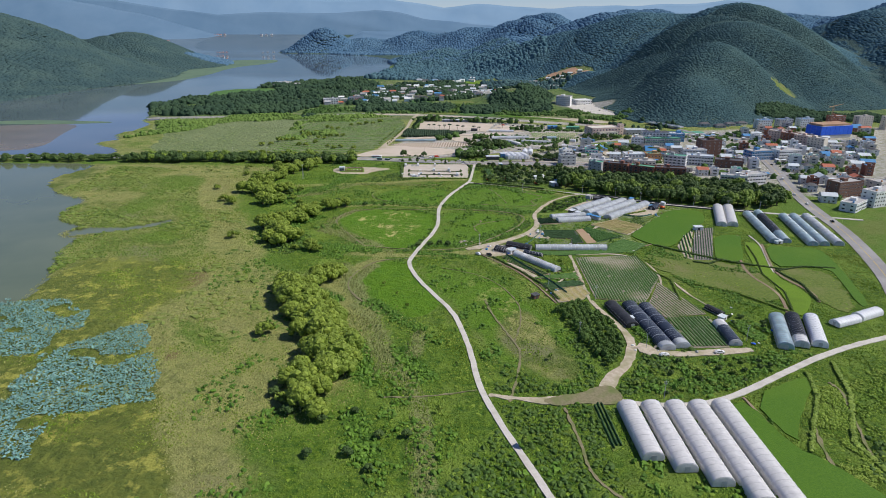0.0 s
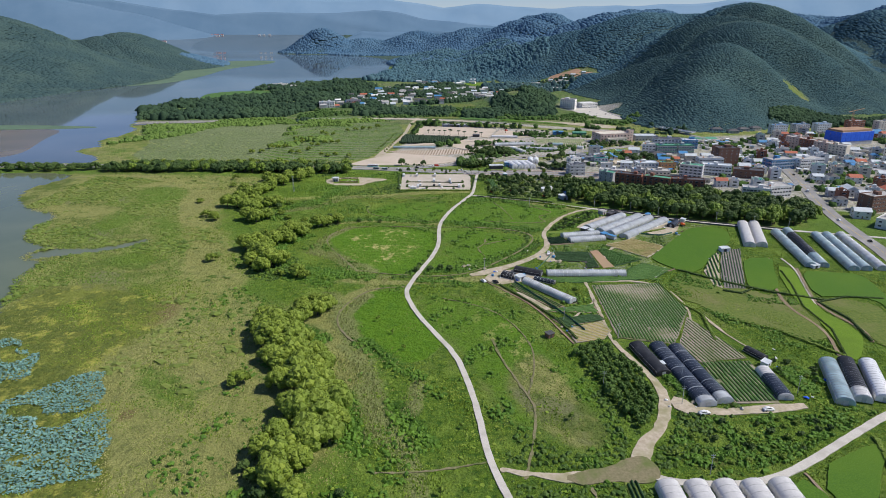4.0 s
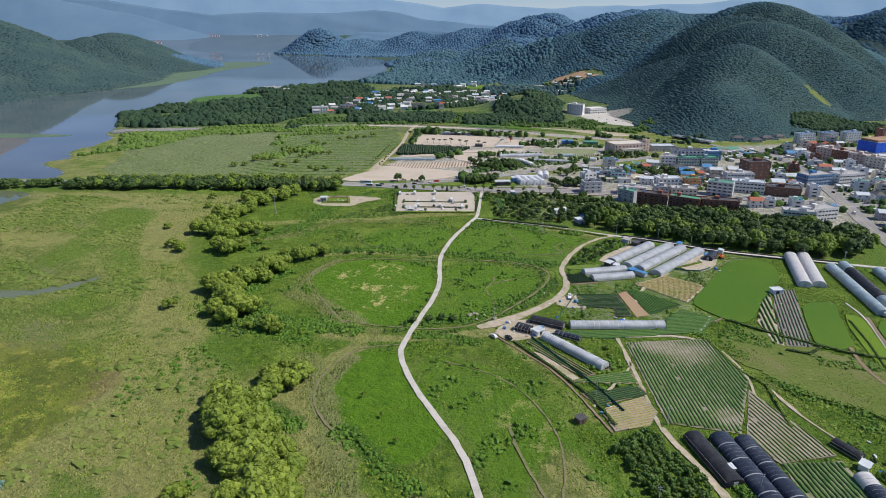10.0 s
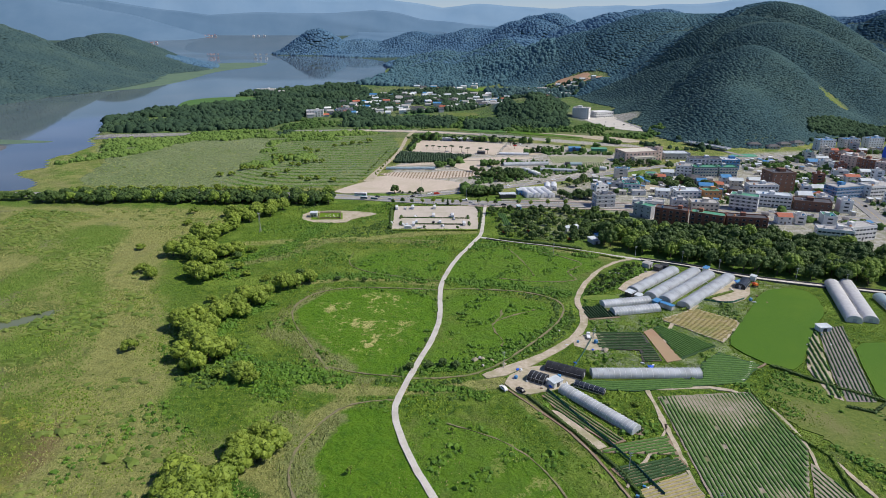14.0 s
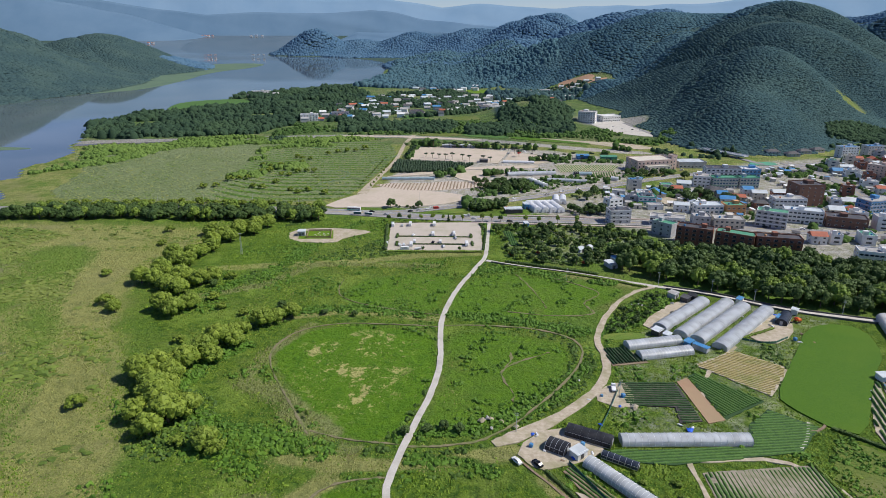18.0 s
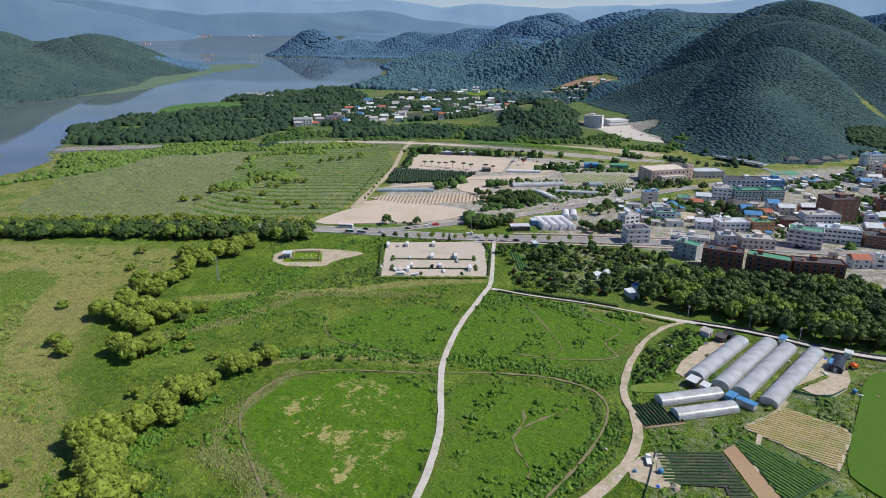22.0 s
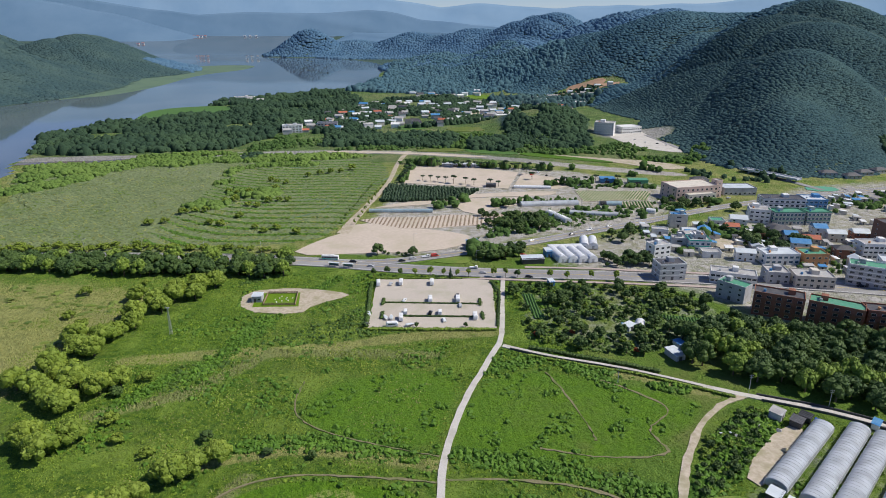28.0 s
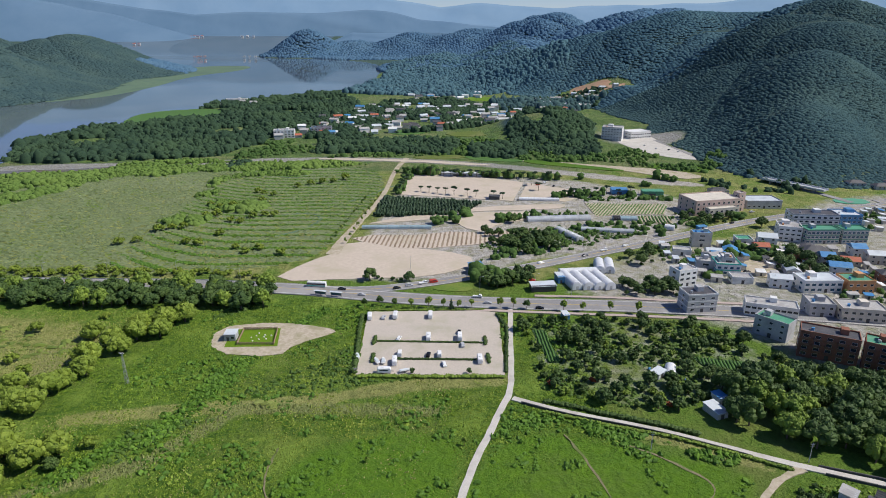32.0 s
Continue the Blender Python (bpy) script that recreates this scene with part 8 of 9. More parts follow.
for x, y in spots(TOWN, 9.0, rng, 0.45):
    if any(np.hypot(x - bx, y - by) < br + 2.6 for bx, by, br in BUILT) or x > 0.62 * y + 30 or rng.random() < 0.45:
        continue
    if min(far_from(np.array([x]), np.array([y]), l)[0] for l in (ROAD, BRANCH, TOWN_ROAD)) < 9:
        continue
    roof = ("roof_pale", "roof_grey", "roof_grey", "roof_pale", "roof_dark", "white", "roof_blue")[rng.integers(7)]
    ob = tagged(new("outbuilding", LEANS[roof]), "small outbuilding with a low sheet roof", "shed", "outbuildings of the town")
    ob.matrix_world = pose(x, y, 0, 0, 0, -12 + rng.choice([0, 90]) + rng.uniform(-8, 8)) @ Matrix.Diagonal((rng.uniform(0.7, 1.4), rng.uniform(0.8, 1.3), rng.uniform(0.8, 1.3), 1))
    BUILT.append((x, y, 2.6))
q = free_of_ways(spots(TOWN, 6.5, rng, 0.5), 1)
q = np.array([p for p in q if all(np.hypot(p[0] - bx, p[1] - by) > br + 0.5 for bx, by, br in BUILT) and p[0] < 0.66 * p[1] + 40 and np.sin(p[0] / 19 + np.sin(p[1] / 13)) + np.sin(p[1] / 16 - p[0] / 29) + rng.normal(0, 0.6) > 0.1])
wood_of(np.column_stack((q, np.zeros(len(q)))), 2.7, "leaf_town", "town_trees", "trees and shrubs between the houses of the town", rng, 1.3, 3)
house(251, 737, 16, 11, -8, "cream", "roof_dark", "two-storey house under a dark hipped roof", 2, "hip")
house(181, 727, 9, 14, 15, "white", "roof_grey", "white house with a blue awning beside the yard", 2)
building((174, 708), (188, 706), 12, 2, "white", "roof_grey", "white and teal two-storey shop", 3.0, (2.0, 1.5), 3.3, pane="glass_blue", band="teal_paint")
house(262, 905, 16, 9, -5, "grey", "roof_dark", "traditional house with a curved dark tiled roof", 1, "hip")
for i, (x, y) in enumerate(((400, 925), (420, 918), (440, 930), (462, 940))):
    house(x, y, 15, 9, -5 + i * 6, "grey", "roof_dark", "traditional house with a dark tiled roof near the hill", 1, "hip")

# ---------------------------------------------------------------- villages by the river and below the hills
VILLAGE = [(-203, 1185), (-121, 1205), (-6, 1250), (127, 1330), (148, 1537), (20, 1560), (-65, 1590), (-158, 1480)]
VILLAGE_TOP = [(116, 1421), (229, 1420), (386, 1629), (300, 1700), (100, 1600)]
for poly, step in ((VILLAGE, 27), (VILLAGE_TOP, 32), ([(-60, 1640), (80, 1600), (150, 1780), (-30, 1800)], 34), ([(-400, 1560), (-330, 1640), (-300, 1600), (-380, 1500)], 40)):
    for x, y in spots(poly, step, rng, 0.4):
        wall, roof = ("white", "white", "cream", "grey")[rng.integers(4)], ("roof_grey", "white", "roof_pale", "roof_grey", "roof_dark", "roof_pale", "roof_red", "roof_grey", "roof_dark", "roof_pale", "roof_grey", "roof_blue")[rng.integers(12)]
        house(x, y, rng.uniform(9, 15), rng.uniform(7, 10), rng.uniform(-25, 25), wall, roof, "%s village house under a %s" % (words[wall], words[roof] if roof != "white" else "white roof"), int(rng.choice([1, 2])), "gable", "houses of the villages")
building((-205, 1200), (-178, 1203), 14, 3, "white", "roof_grey", "white villa-like lodge among trees", 4.0, (2.6, 1.5))
building((-160, 1225), (-132, 1228), 14, 3, "grey", "roof_dark", "grey flat-roofed lodge among trees", 4.0, (2.6, 1.5))
building((96, 1330), (128, 1336), 12, 2, "white", "white", "long white village hall", 4.0, (2.6, 1.5))
building((-390, 1600), (-350, 1606), 14, 2, "white", "roof_grey", "white flat-roofed riverside lodge", 4.0, (2.6, 1.5))
q = np.vstack([spots(poly, s, rng, 0.5) for poly, s in ((VILLAGE, 7), (VILLAGE_TOP, 8))])
q = np.array([p for p in q if all(np.hypot(p[0] - bx, p[1] - by) > br * 0.8 + 1.5 for bx, by, br in BUILT) and np.sin(p[0] / 23 + np.sin(p[1] / 31)) + np.sin(p[1] / 37 - p[0] / 50) > -0.75])
wood_of(np.column_stack((q, height(q[:, 0], q[:, 1]))), 4.0, "wood_dark", "village_trees", "loose trees between village houses", rng, 1.4, 3)
for x, y in ((-1500, 4560), (-1478, 4570), (-1455, 4560), (-1432, 4574), (-1180, 4570), (-1150, 4580), (-1110, 4576), (-1700, 4200), (-1680, 4215)):
    house(x, y, 15, 10, 5, "white", "roof_grey" if x > -1400 else "roof_red", "pale lodge on the far river shore", 2, "gable", "lodges on the far shore", float(rise(np.array(y))))

# the bridge below the hill
bridge = thing("road_bridge", "grey concrete road bridge over the stream bed", "bridge", "", pose(341, 925, 0, 0, 0, -57))
part("deck", box_mesh("deck", (60, 9, 0.9), M["grey"], 0.05), bridge, at=pose(0, 0, 2.4))
for s in (-4.4, 4.4):
    part("railing", box_mesh("railing", (60, 0.25, 1.0), M["white"]), bridge, at=pose(0, s, 3.3))
for x in (-20, -7, 7, 20):
    part("pier", box_mesh("pier", (1.2, 7, 2.6), M["grey"]), bridge, at=pose(x, 0, -0.3))

# ---------------------------------------------------------------- field paths, channels, fences and farm clutter
for line, w in (([(88.5, 380), (87, 342), (84.5, 306)], 1.6), ([(88, 380.5), (131, 381.5), (136.5, 338), (117, 306)], 1.5), ([(63, 322), (86, 351), (88, 356)], 0.9), ([(139, 334), (142, 312), (150, 292)], 1.0), ([(106, 412), (121, 442), (143, 462)], 1.3)):
    ribbon("field_path", line, [w, w * 1.3, w * 0.8, w], M["dirt"], 0.07, 2, 0.2, "narrow dry path between the fields", "path")
for line, w in (([(131, 386), (137, 392), (143, 402)], 1.1), ([(224, 418), (223, 400), (213, 372), (204, 344)], 0.9)):
    ribbon("irrigation_channel", line, w, M["concrete"], 0.16, 2, 0.0, "pale concrete irrigation channel between fields", "channel")


def net_fence(line, tall, mat, label, step=3.0):
    p = rounded(line, 1, False)
    d = np.concatenate(([0], np.cumsum(np.hypot(*np.diff(p, axis=0).T))))
    at = np.linspace(0, d[-1], max(2, int(d[-1] / step)) + 1)
    q = np.column_stack((np.interp(at, d, p[:, 0]), np.interp(at, d, p[:, 1])))
    ob = thing("fence", label, "fence", "", pose(q[0, 0], q[0, 1], 0))
    q = q - q[0]
    post_me = box_mesh("post", (0.08, 0.08, tall + 0.15), M["steel"])
    for x, y in q:
        part("post", post_me, ob, at=pose(x, y, 0))
    bm = bmesh.new()
    for (x0, y0), (x1, y1) in zip(q[:-1], q[1:]):
        side = Vector((y1 - y0, x0 - x1, 0)).normalized() * 0.015
        for z0, z1 in ((0.05, tall),):
            vs = [bm.verts.new(Vector((x, y, z)) + side * k) for k in (-1, 1) for x, y, z in ((x0, y0, z0), (x1, y1, z0), (x1, y1, z1), (x0, y0, z1))]
            for f in ((0, 1, 2, 3), (7, 6, 5, 4), (3, 2, 6, 7), (0, 4, 5, 1)):
                bm.faces.new([vs[i] for i in f])
    part("net", bm_mesh("net", bm, M[mat]), ob)


net_fence([(47, 380), (56, 360), (66, 340), (74, 318)], 1.2, "fence_net", "low green net fence along the vegetable plots")
net_fence([(62, 398), (70, 412), (80, 432)], 1.0, "fence_net", "sagging green net fence beside the lane")
net_fence([(146, 470), (160, 463), (172, 470)], 1.1, "fence_net", "green net fence behind the greenhouses")

rng = np.random.default_rng(77)


def lump(name, size, mat, jit, seed):
    r = np.random.default_rng(seed)
    v = ICO_V * (1 + r.normal(0, jit, (12, 1))) * size
    v[:, 2] = np.maximum(v[:, 2] + size[2] * 0.6, -0.05)
    return mesh_of(name, v, ICO_F, M[mat])


CLUTTER = {"sack": (lump("sack", (0.7, 0.5, 0.45), "white", 0.12, 1), "bulging white fertiliser sack on the ground", "sack"),
           "tarp": (lump("tarpaulin", (1.3, 0.9, 0.5), "tarp", 0.2, 2), "crumpled blue tarpaulin lying on the ground", "tarpaulin"),
           "soil": (lump("earth_mound", (1.6, 1.3, 0.7), "dirt", 0.18, 3), "low mound of dry pale earth", "mound"),
           "film": (lump("film_roll", (1.2, 0.4, 0.35), "film_white", 0.15, 4), "rolled up old greenhouse film", "film roll"),
           "crate": (box_mesh("crate", (1.0, 0.7, 0.6), M["roof_blue"], 0.04), "blue plastic harvest crate", "crate"),
           "pallet": (box_mesh("board_pile", (1.8, 1.1, 0.5), M["wood"], 0.04), "pile of weathered boards and pallets", "boards"),
           "tank": (box_mesh("water_tank", (1.3, 1.3, 1.4), M["roof_blue"], 0.25), "blue plastic water tank", "tank"),
           "stone": (lump("rock", (0.8, 0.6, 0.5), "roof_grey", 0.2, 6), "grey rubble stone lying in the grass", "stone")}
ALL_CLUTTER = list(CLUTTER)
for x0, x1, y0, y1, n, kinds in ((33, 60, 380, 400, 16, ALL_CLUTTER), (60, 70, 312, 324, 5, ("sack", "crate", "pallet")), (62, 80, 410, 434, 8, ALL_CLUTTER), (104, 140, 478, 514, 9, ("pallet", "soil", "film", "stone")), (150, 184, 464, 496, 12, ALL_CLUTTER), (96, 112, 588, 602, 9, ALL_CLUTTER),
                                 (92, 120, 250, 258, 6, ALL_CLUTTER), (148, 166, 256, 300, 8, ("sack", "tarp", "film")), (60, 66, 560, 570, 0, ALL_CLUTTER), (176, 192, 416, 428, 4, ("crate", "sack")), (16, 32, 398, 408, 6, ("stone", "soil")), (60, 100, 396, 402, 5, ("tarp", "sack", "film"))):
    for _ in range(n):
        me, label, cat = CLUTTER[kinds[rng.integers(len(kinds))]]
        ob = tagged(new(me.name.split(".")[0], me), label, cat, "farm clutter")
        k = rng.uniform(0.7, 1.3)
        ob.matrix_world = pose(rng.uniform(x0, x1), rng.uniform(y0, y1), -0.05, 0, 0, rng.uniform(0, 360)) @ Matrix.Diagonal((k, k, k, 1))

# ---------------------------------------------------------------- low plants: reeds, weeds, lotus
rng = np.random.default_rng(41)


def lookup(layer, q):
    i = np.clip(np.searchsorted(gy, q[:, 1]), 0, len(gy) - 1)
    j = np.clip(np.searchsorted(gx, q[:, 0]), 0, len(gx) - 1)
    return layer[i, j]


def patches(q, scale, seed):
    """Slow random waves, from 0 to 1, that clump the plants."""
    r = np.random.default_rng(seed)
    v = np.zeros(len(q))
    for k in range(7):
        a, s = r.uniform(0, 6.28), scale * r.uniform(0.5, 1.8)
        v += np.sin((q[:, 0] * np.cos(a) + q[:, 1] * np.sin(a)) / s + r.uniform(0, 6.28))
    return 0.5 + v / 7


def strew(n, x0, x1, y0, y1):
    return np.column_stack((rng.uniform(x0, x1, n), rng.uniform(y0, y1, n)))


TUFT_V = np.array([(0, 0, 1.0), (1, 0, 0), (-0.5, 0.87, 0), (-0.5, -0.87, 0)])
TUFT_F = np.array([(0, 1, 2), (0, 2, 3), (0, 3, 1)])
a5 = np.arange(5) * 2 * math.pi / 5
DOME_V = np.vstack(([(0, 0, 1.0)], np.column_stack((0.72 * np.cos(a5), 0.72 * np.sin(a5), np.full(5, 0.66))), np.column_stack((np.cos(a5 + 0.6), np.sin(a5 + 0.6), np.zeros(5)))))
DOME_F = np.array([(0, 1 + i, 1 + (i + 1) % 5) for i in range(5)] + [(1 + i, 6 + i, 1 + (i + 1) % 5) for i in range(5)])

# reeds
q = strew(210000, -330, 10, 130, 668)
keep = (lookup(reed_mask * (1 - mown_mask) * (1 - algae_mask), q) + 0.35 * (patches(q, 14, 1) > 0.62) * lookup(plain_zone.astype(float), q) > rng.uniform(0.25, 1.0, len(q))) & ~lookup(bed, q)
thin = (lookup(sedge_mask, q) > 0.35) & (rng.random(len(q)) < 0.85) | (patches(q * (0.6, 1.5), 16, 31) < 0.48) & (rng.random(len(q)) < 0.75) & (lookup(mosaic, q) > 0.3)
q = free_of_ways(q[keep & ~thin])
z = lookup(Z, q)
n = len(q)
s = rng.uniform(0.22, 0.42, n)
v, f = many(TUFT_V, TUFT_F, np.column_stack((q, z - 0.05)), np.column_stack((s, s, rng.uniform(0.25, 0.6, n) * (0.7 + 0.6 * patches(q, 22, 5)))), rng.uniform(0, 6, n), rng, 0.15, rng.normal(0.12, 0.28, (n, 2)))
tagged(new("reeds", mesh_of("reeds", v, f, M["reed"])), "pale olive reeds and sedge swaying over the marsh", "reeds", kind="stuff")
# darker sedge between the reeds
q = strew(170000, -330, -60, 200, 668)
q = q[((lookup(sedge_mask, q) > rng.uniform(0.2, 1.0, len(q))) | (lookup(mosaic, q) > 0.3) & (q[:, 0] < -60) & (patches(q * (0.6, 1.5), 16, 31) < 0.50) & (rng.random(len(q)) < 0.6)) & ~lookup(bed, q) & (lookup(algae_mask, q) < 0.4)]
n = len(q)
s = rng.uniform(0.3, 0.6, n)
v, f = many(TUFT_V, TUFT_F, np.column_stack((q, lookup(Z, q) - 0.05)), np.column_stack((s, s, rng.uniform(0.3, 0.8, n))), rng.uniform(0, 6, n), rng, 0.2, rng.normal(0, 0.25, (n, 2)))
tagged(new("sedge", mesh_of("sedge", v, f, M["sedge"])), "dark green sedge in patches over the marsh", "sedge", kind="stuff")
# reeds beyond the causeway
q = strew(46000, -430, -40, 712, 1030)
q = free_of_ways(q[(lookup(marsh, q) > 0.5) & ~lookup(bed, q)])
row = np.sin((q[:, 1] + 0.35 * q[:, 0] + 14 * np.sin(q[:, 0] / 34) + 9 * np.sin(q[:, 1] / 47)) / 1.9)
q = q[(row < 0.45) | (q[:, 0] < -190)]
n = len(q)
s = rng.uniform(0.8, 1.6, n)
v, f = many(TUFT_V, TUFT_F, np.column_stack((q, lookup(Z, q))), np.column_stack((s * 1.5, s * 0.8, rng.uniform(0.5, 1.0, n))), rng.normal(0, 0.2, n), rng, 0.15)
tagged(new("reeds", mesh_of("reeds_garden", v, f, M["reed_green"])), "tall reeds of the reed garden in curving rows", "reeds", kind="stuff")
# green bands between the reed rows
q = strew(60000, -200, -45, 718, 1020)
wave = np.sin((q[:, 1] + 0.35 * q[:, 0] + 14 * np.sin(q[:, 0] / 34) + 9 * np.sin(q[:, 1] / 47)) / 1.9)
q = free_of_ways(q[(lookup(marsh, q) > 0.5) & (wave + 0.5 * (patches(q, 14, 91) - 0.5) > 0.74)], 1.0)
n = len(q)
s = rng.uniform(0.5, 1.0, n)
v, f = many(DOME_V, DOME_F, np.column_stack((q, lookup(Z, q) - 0.05)), np.column_stack((s * 1.3, s, s * rng.uniform(0.6, 1.0, n))), rng.uniform(0, 6, n), rng, 0.2)
tagged(new("weeds", mesh_of("row_weeds", v, f, M["kudzu"])), "dark green weeds in curving rows of the reed garden", "weeds", kind="stuff")
# weeds of the meadow and field edges: many small tufts, fewer broad clumps
q = strew(330000, -200, 290, 120, 668)
dens = lookup(lush_mask, q) * 1.25 + 0.35 * lookup(mown_mask, q) + 0.55 * lookup(reed_mask, q) * (patches(q * (0.6, 1.4), 11, 7) > 0.57) + 0.5 * lookup(mosaic, q) * (patches(q, 9, 8) > 0.55)
q = free_of_ways(q[(dens > rng.uniform(0, 1, len(q))) & ~lookup(bed, q)], 0.3)
n = len(q)
low = np.where(lookup(mown_mask, q) > 0.5, 0.5, 1)
s = rng.uniform(0.18, 0.42, n) * (0.6 + 0.8 * patches(q, 8, 3)) * np.sqrt(low)
v, f = many(TUFT_V, TUFT_F, np.column_stack((q, lookup(Z, q) - 0.04)), np.column_stack((s, s, s * low * rng.uniform(0.8, 1.7, n))), rng.uniform(0, 6, n), rng, 0.2, rng.normal(0, 0.3, (n, 2)))
tagged(new("weeds", mesh_of("weeds", v, f, M["weed"])), "rank green weeds and grass of the meadow", "weeds", kind="stuff")
q = strew(70000, -200, 290, 120, 668)
dens = lookup(lush_mask, q) * 1.2 * (patches(q, 5, 2) > 0.52) * (0.3 + patches(q, 17, 4)) + 0.5 * lookup(mosaic, q) * (patches(q, 9, 8) > 0.55)
q = free_of_ways(q[(dens > rng.uniform(0, 1, len(q))) & ~lookup(bed, q) & (lookup(mown_mask, q) < 0.3)], 0.5)
n = len(q)
s = 0.22 + 0.6 * rng.random(n) ** 2.5
v, f = many(DOME_V, DOME_F, np.column_stack((q, lookup(Z, q) - 0.06)), np.column_stack((s * rng.uniform(0.8, 1.5, n), s, s * rng.uniform(0.5, 0.95, n))), rng.uniform(0, 6, n), rng, 0.22)
tagged(new("weeds", mesh_of("weed_clumps", v, f, M["weed"])), "broad leafy weed clumps of the meadow", "weeds", kind="stuff")
# creepers and rank dark weeds in drifts
q = strew(230000, -130, 140, 150, 668)
q = free_of_ways(q[(lookup(vine_mask, q) + 0.45 * lookup(lush_mask, q) * (patches(q, 9, 21) > 0.54) + 0.42 * lookup(mown_mask, q) * (lookup(mown_mask, q) < 0.75) * (patches(q, 4, 24) > 0.56) + 0.22 * lookup(reed_mask, q) * (patches(q * (0.6, 1.4), 13, 33) > 0.62) - 0.3 * (patches(q, 4, 22) < 0.4) > rng.uniform(0.12, 1.0, len(q)))], 0.6)
n = len(q)
s = 0.35 + 0.95 * rng.random(n) ** 2
v, f = many(DOME_V, DOME_F, np.column_stack((q, lookup(Z, q) - 0.05)), np.column_stack((s * rng.uniform(0.8, 1.4, n), s, s * rng.uniform(0.6, 1.3, n))), rng.uniform(0, 6, n), rng, 0.22)
tagged(new("creepers", mesh_of("creepers", v, f, M["kudzu"])), "dark green creepers smothering the meadow in drifts", "creepers", kind="stuff")
# dry pale reed drifts in the meadow
q = strew(120000, -140, 40, 140, 668)
q = free_of_ways(q[lookup(drift_mask, q) * (0.5 + patches(q, 5, 23)) > rng.uniform(0.2, 1.0, len(q))], 0.6)
n = len(q)
s = rng.uniform(0.2, 0.4, n)
v, f = many(TUFT_V, TUFT_F, np.column_stack((q, lookup(Z, q) - 0.05)), np.column_stack((s, s, rng.uniform(0.6, 1.4, n))), rng.uniform(0, 6, n), rng, 0.15, rng.normal(0.1, 0.25, (n, 2)))
tagged(new("reeds", mesh_of("dry_reeds", v, f, M["drift"])), "pale dry reeds standing in drifts in the meadow", "reeds", kind="stuff")
# darker scrub thickets
q = strew(60000, -110, 160, 150, 820)
q = free_of_ways(q[(patches(q, 16, 9) * lookup(np.clip(lush_mask * 1.6, 0, 1), q) > 0.62) | (inside(q[:, 0], q[:, 1], np.array(GARDEN)) & (patches(q, 5, 10) > 0.40)) | (inside(q[:, 0], q[:, 1], np.array([(34, 735), (100, 752), (150, 775), (130, 800), (60, 800), (36, 770)])) & (patches(q, 6, 11) > 0.5))], 1.0)
n = len(q)
s = rng.uniform(0.5, 1.3, n)
v, f = many(DOME_V, DOME_F, np.column_stack((q, lookup(Z, q) - 0.1)), np.column_stack((s, s, s * rng.uniform(0.7, 1.1, n))), rng.uniform(0, 6, n), rng, 0.2)
tagged(new("scrub", mesh_of("scrub", v, f, M["scrub"])), "dark leafy scrub thickets in the meadow", "scrub", kind="stuff")
# lotus
LOTUS = [[(-330, 330), (-233, 310), (-218, 313), (-199, 314), (-179, 295), (-174, 287), (-173, 280), (-182, 269), (-181, 256), (-181, 247), (-193, 248), (-330, 240)],
         [(-172, 262), (-166, 265), (-154, 274), (-148, 282), (-139, 281), (-131, 258), (-113, 232), (-111, 221), (-113, 214), (-126, 212), (-134, 208), (-143, 205), (-143, 197), (-142, 187), (-138, 181), (-147, 176), (-230, 170), (-230, 214), (-171, 214), (-170, 224), (-177, 235), (-176, 248)]]
a7 = np.arange(5) * 2 * math.pi / 5
LEAF_V = np.vstack(([(0, 0, -0.16)], np.column_stack((np.cos(a7), np.sin(a7), np.zeros(5)))))
LEAF_F = np.array([(0, 1 + i, 1 + (i + 1) % 5) for i in range(5)])
q = strew(95000, -300, -105, 150, 320)
gap = patches(q, 5, 12)
edge = q + 3.0 * np.column_stack((patches(q, 2.2, 61) - 0.5, patches(q, 2.2, 62) - 0.5)) * 2  # uneven rims
q = q[np.any([inside(edge[:, 0], edge[:, 1], rounded(p, 1)) for p in LOTUS], axis=0) & (gap > 0.17)]
n = len(q)
s = rng.uniform(0.26, 0.50, n)
v, f = many(LEAF_V, LEAF_F, np.column_stack((q, rng.uniform(-0.4, 0.5, n))), np.column_stack((s, s, s)), rng.uniform(0, 6, n), rng, 0.05, None)
tilt = rng.normal(0, 0.35, (n, 2))
v = v.reshape(n, -1, 3)
v[..., 2] += ((v[..., :2] - v[:, :1, :2]) * tilt[:, None, :]).sum(-1)
tagged(new("lotus", mesh_of("lotus", v.reshape(-1, 3), f, M["lotus"])), "dense blue-green lotus leaves standing over the water", "lotus", kind="stuff")
# nursery of young conifers beyond the road
q = spots([(-42, 832), (-38, 890), (45, 872), (34, 850), (20, 838)], 2.6, rng, 0.3)
n = len(q)
v, f = many(ICO_V, ICO_F, np.column_stack((q, np.full(n, 1.4))), np.column_stack((np.full(n, 1.5), np.full(n, 1.5), rng.uniform(1.6, 2.4, n))), rng.uniform(0, 6, n), rng, 0.16)
tagged(new("tree_nursery", mesh_of("tree_nursery", v, f, M["needle"])), "dense dark block of young nursery trees", "trees", kind="stuff")
# shallows with water grass in the river
sheet("water_grass", [(-760, 1600), (-721, 1658), (-680, 1706), (-663, 1906), (-704, 2297), (-627, 2527), (-640, 2790), (-800, 2800), (-880, 2640), (-793, 2002)], M["reed_mat"], -0.40, 2, label="bright green water grass in the shallows", category="water plants")
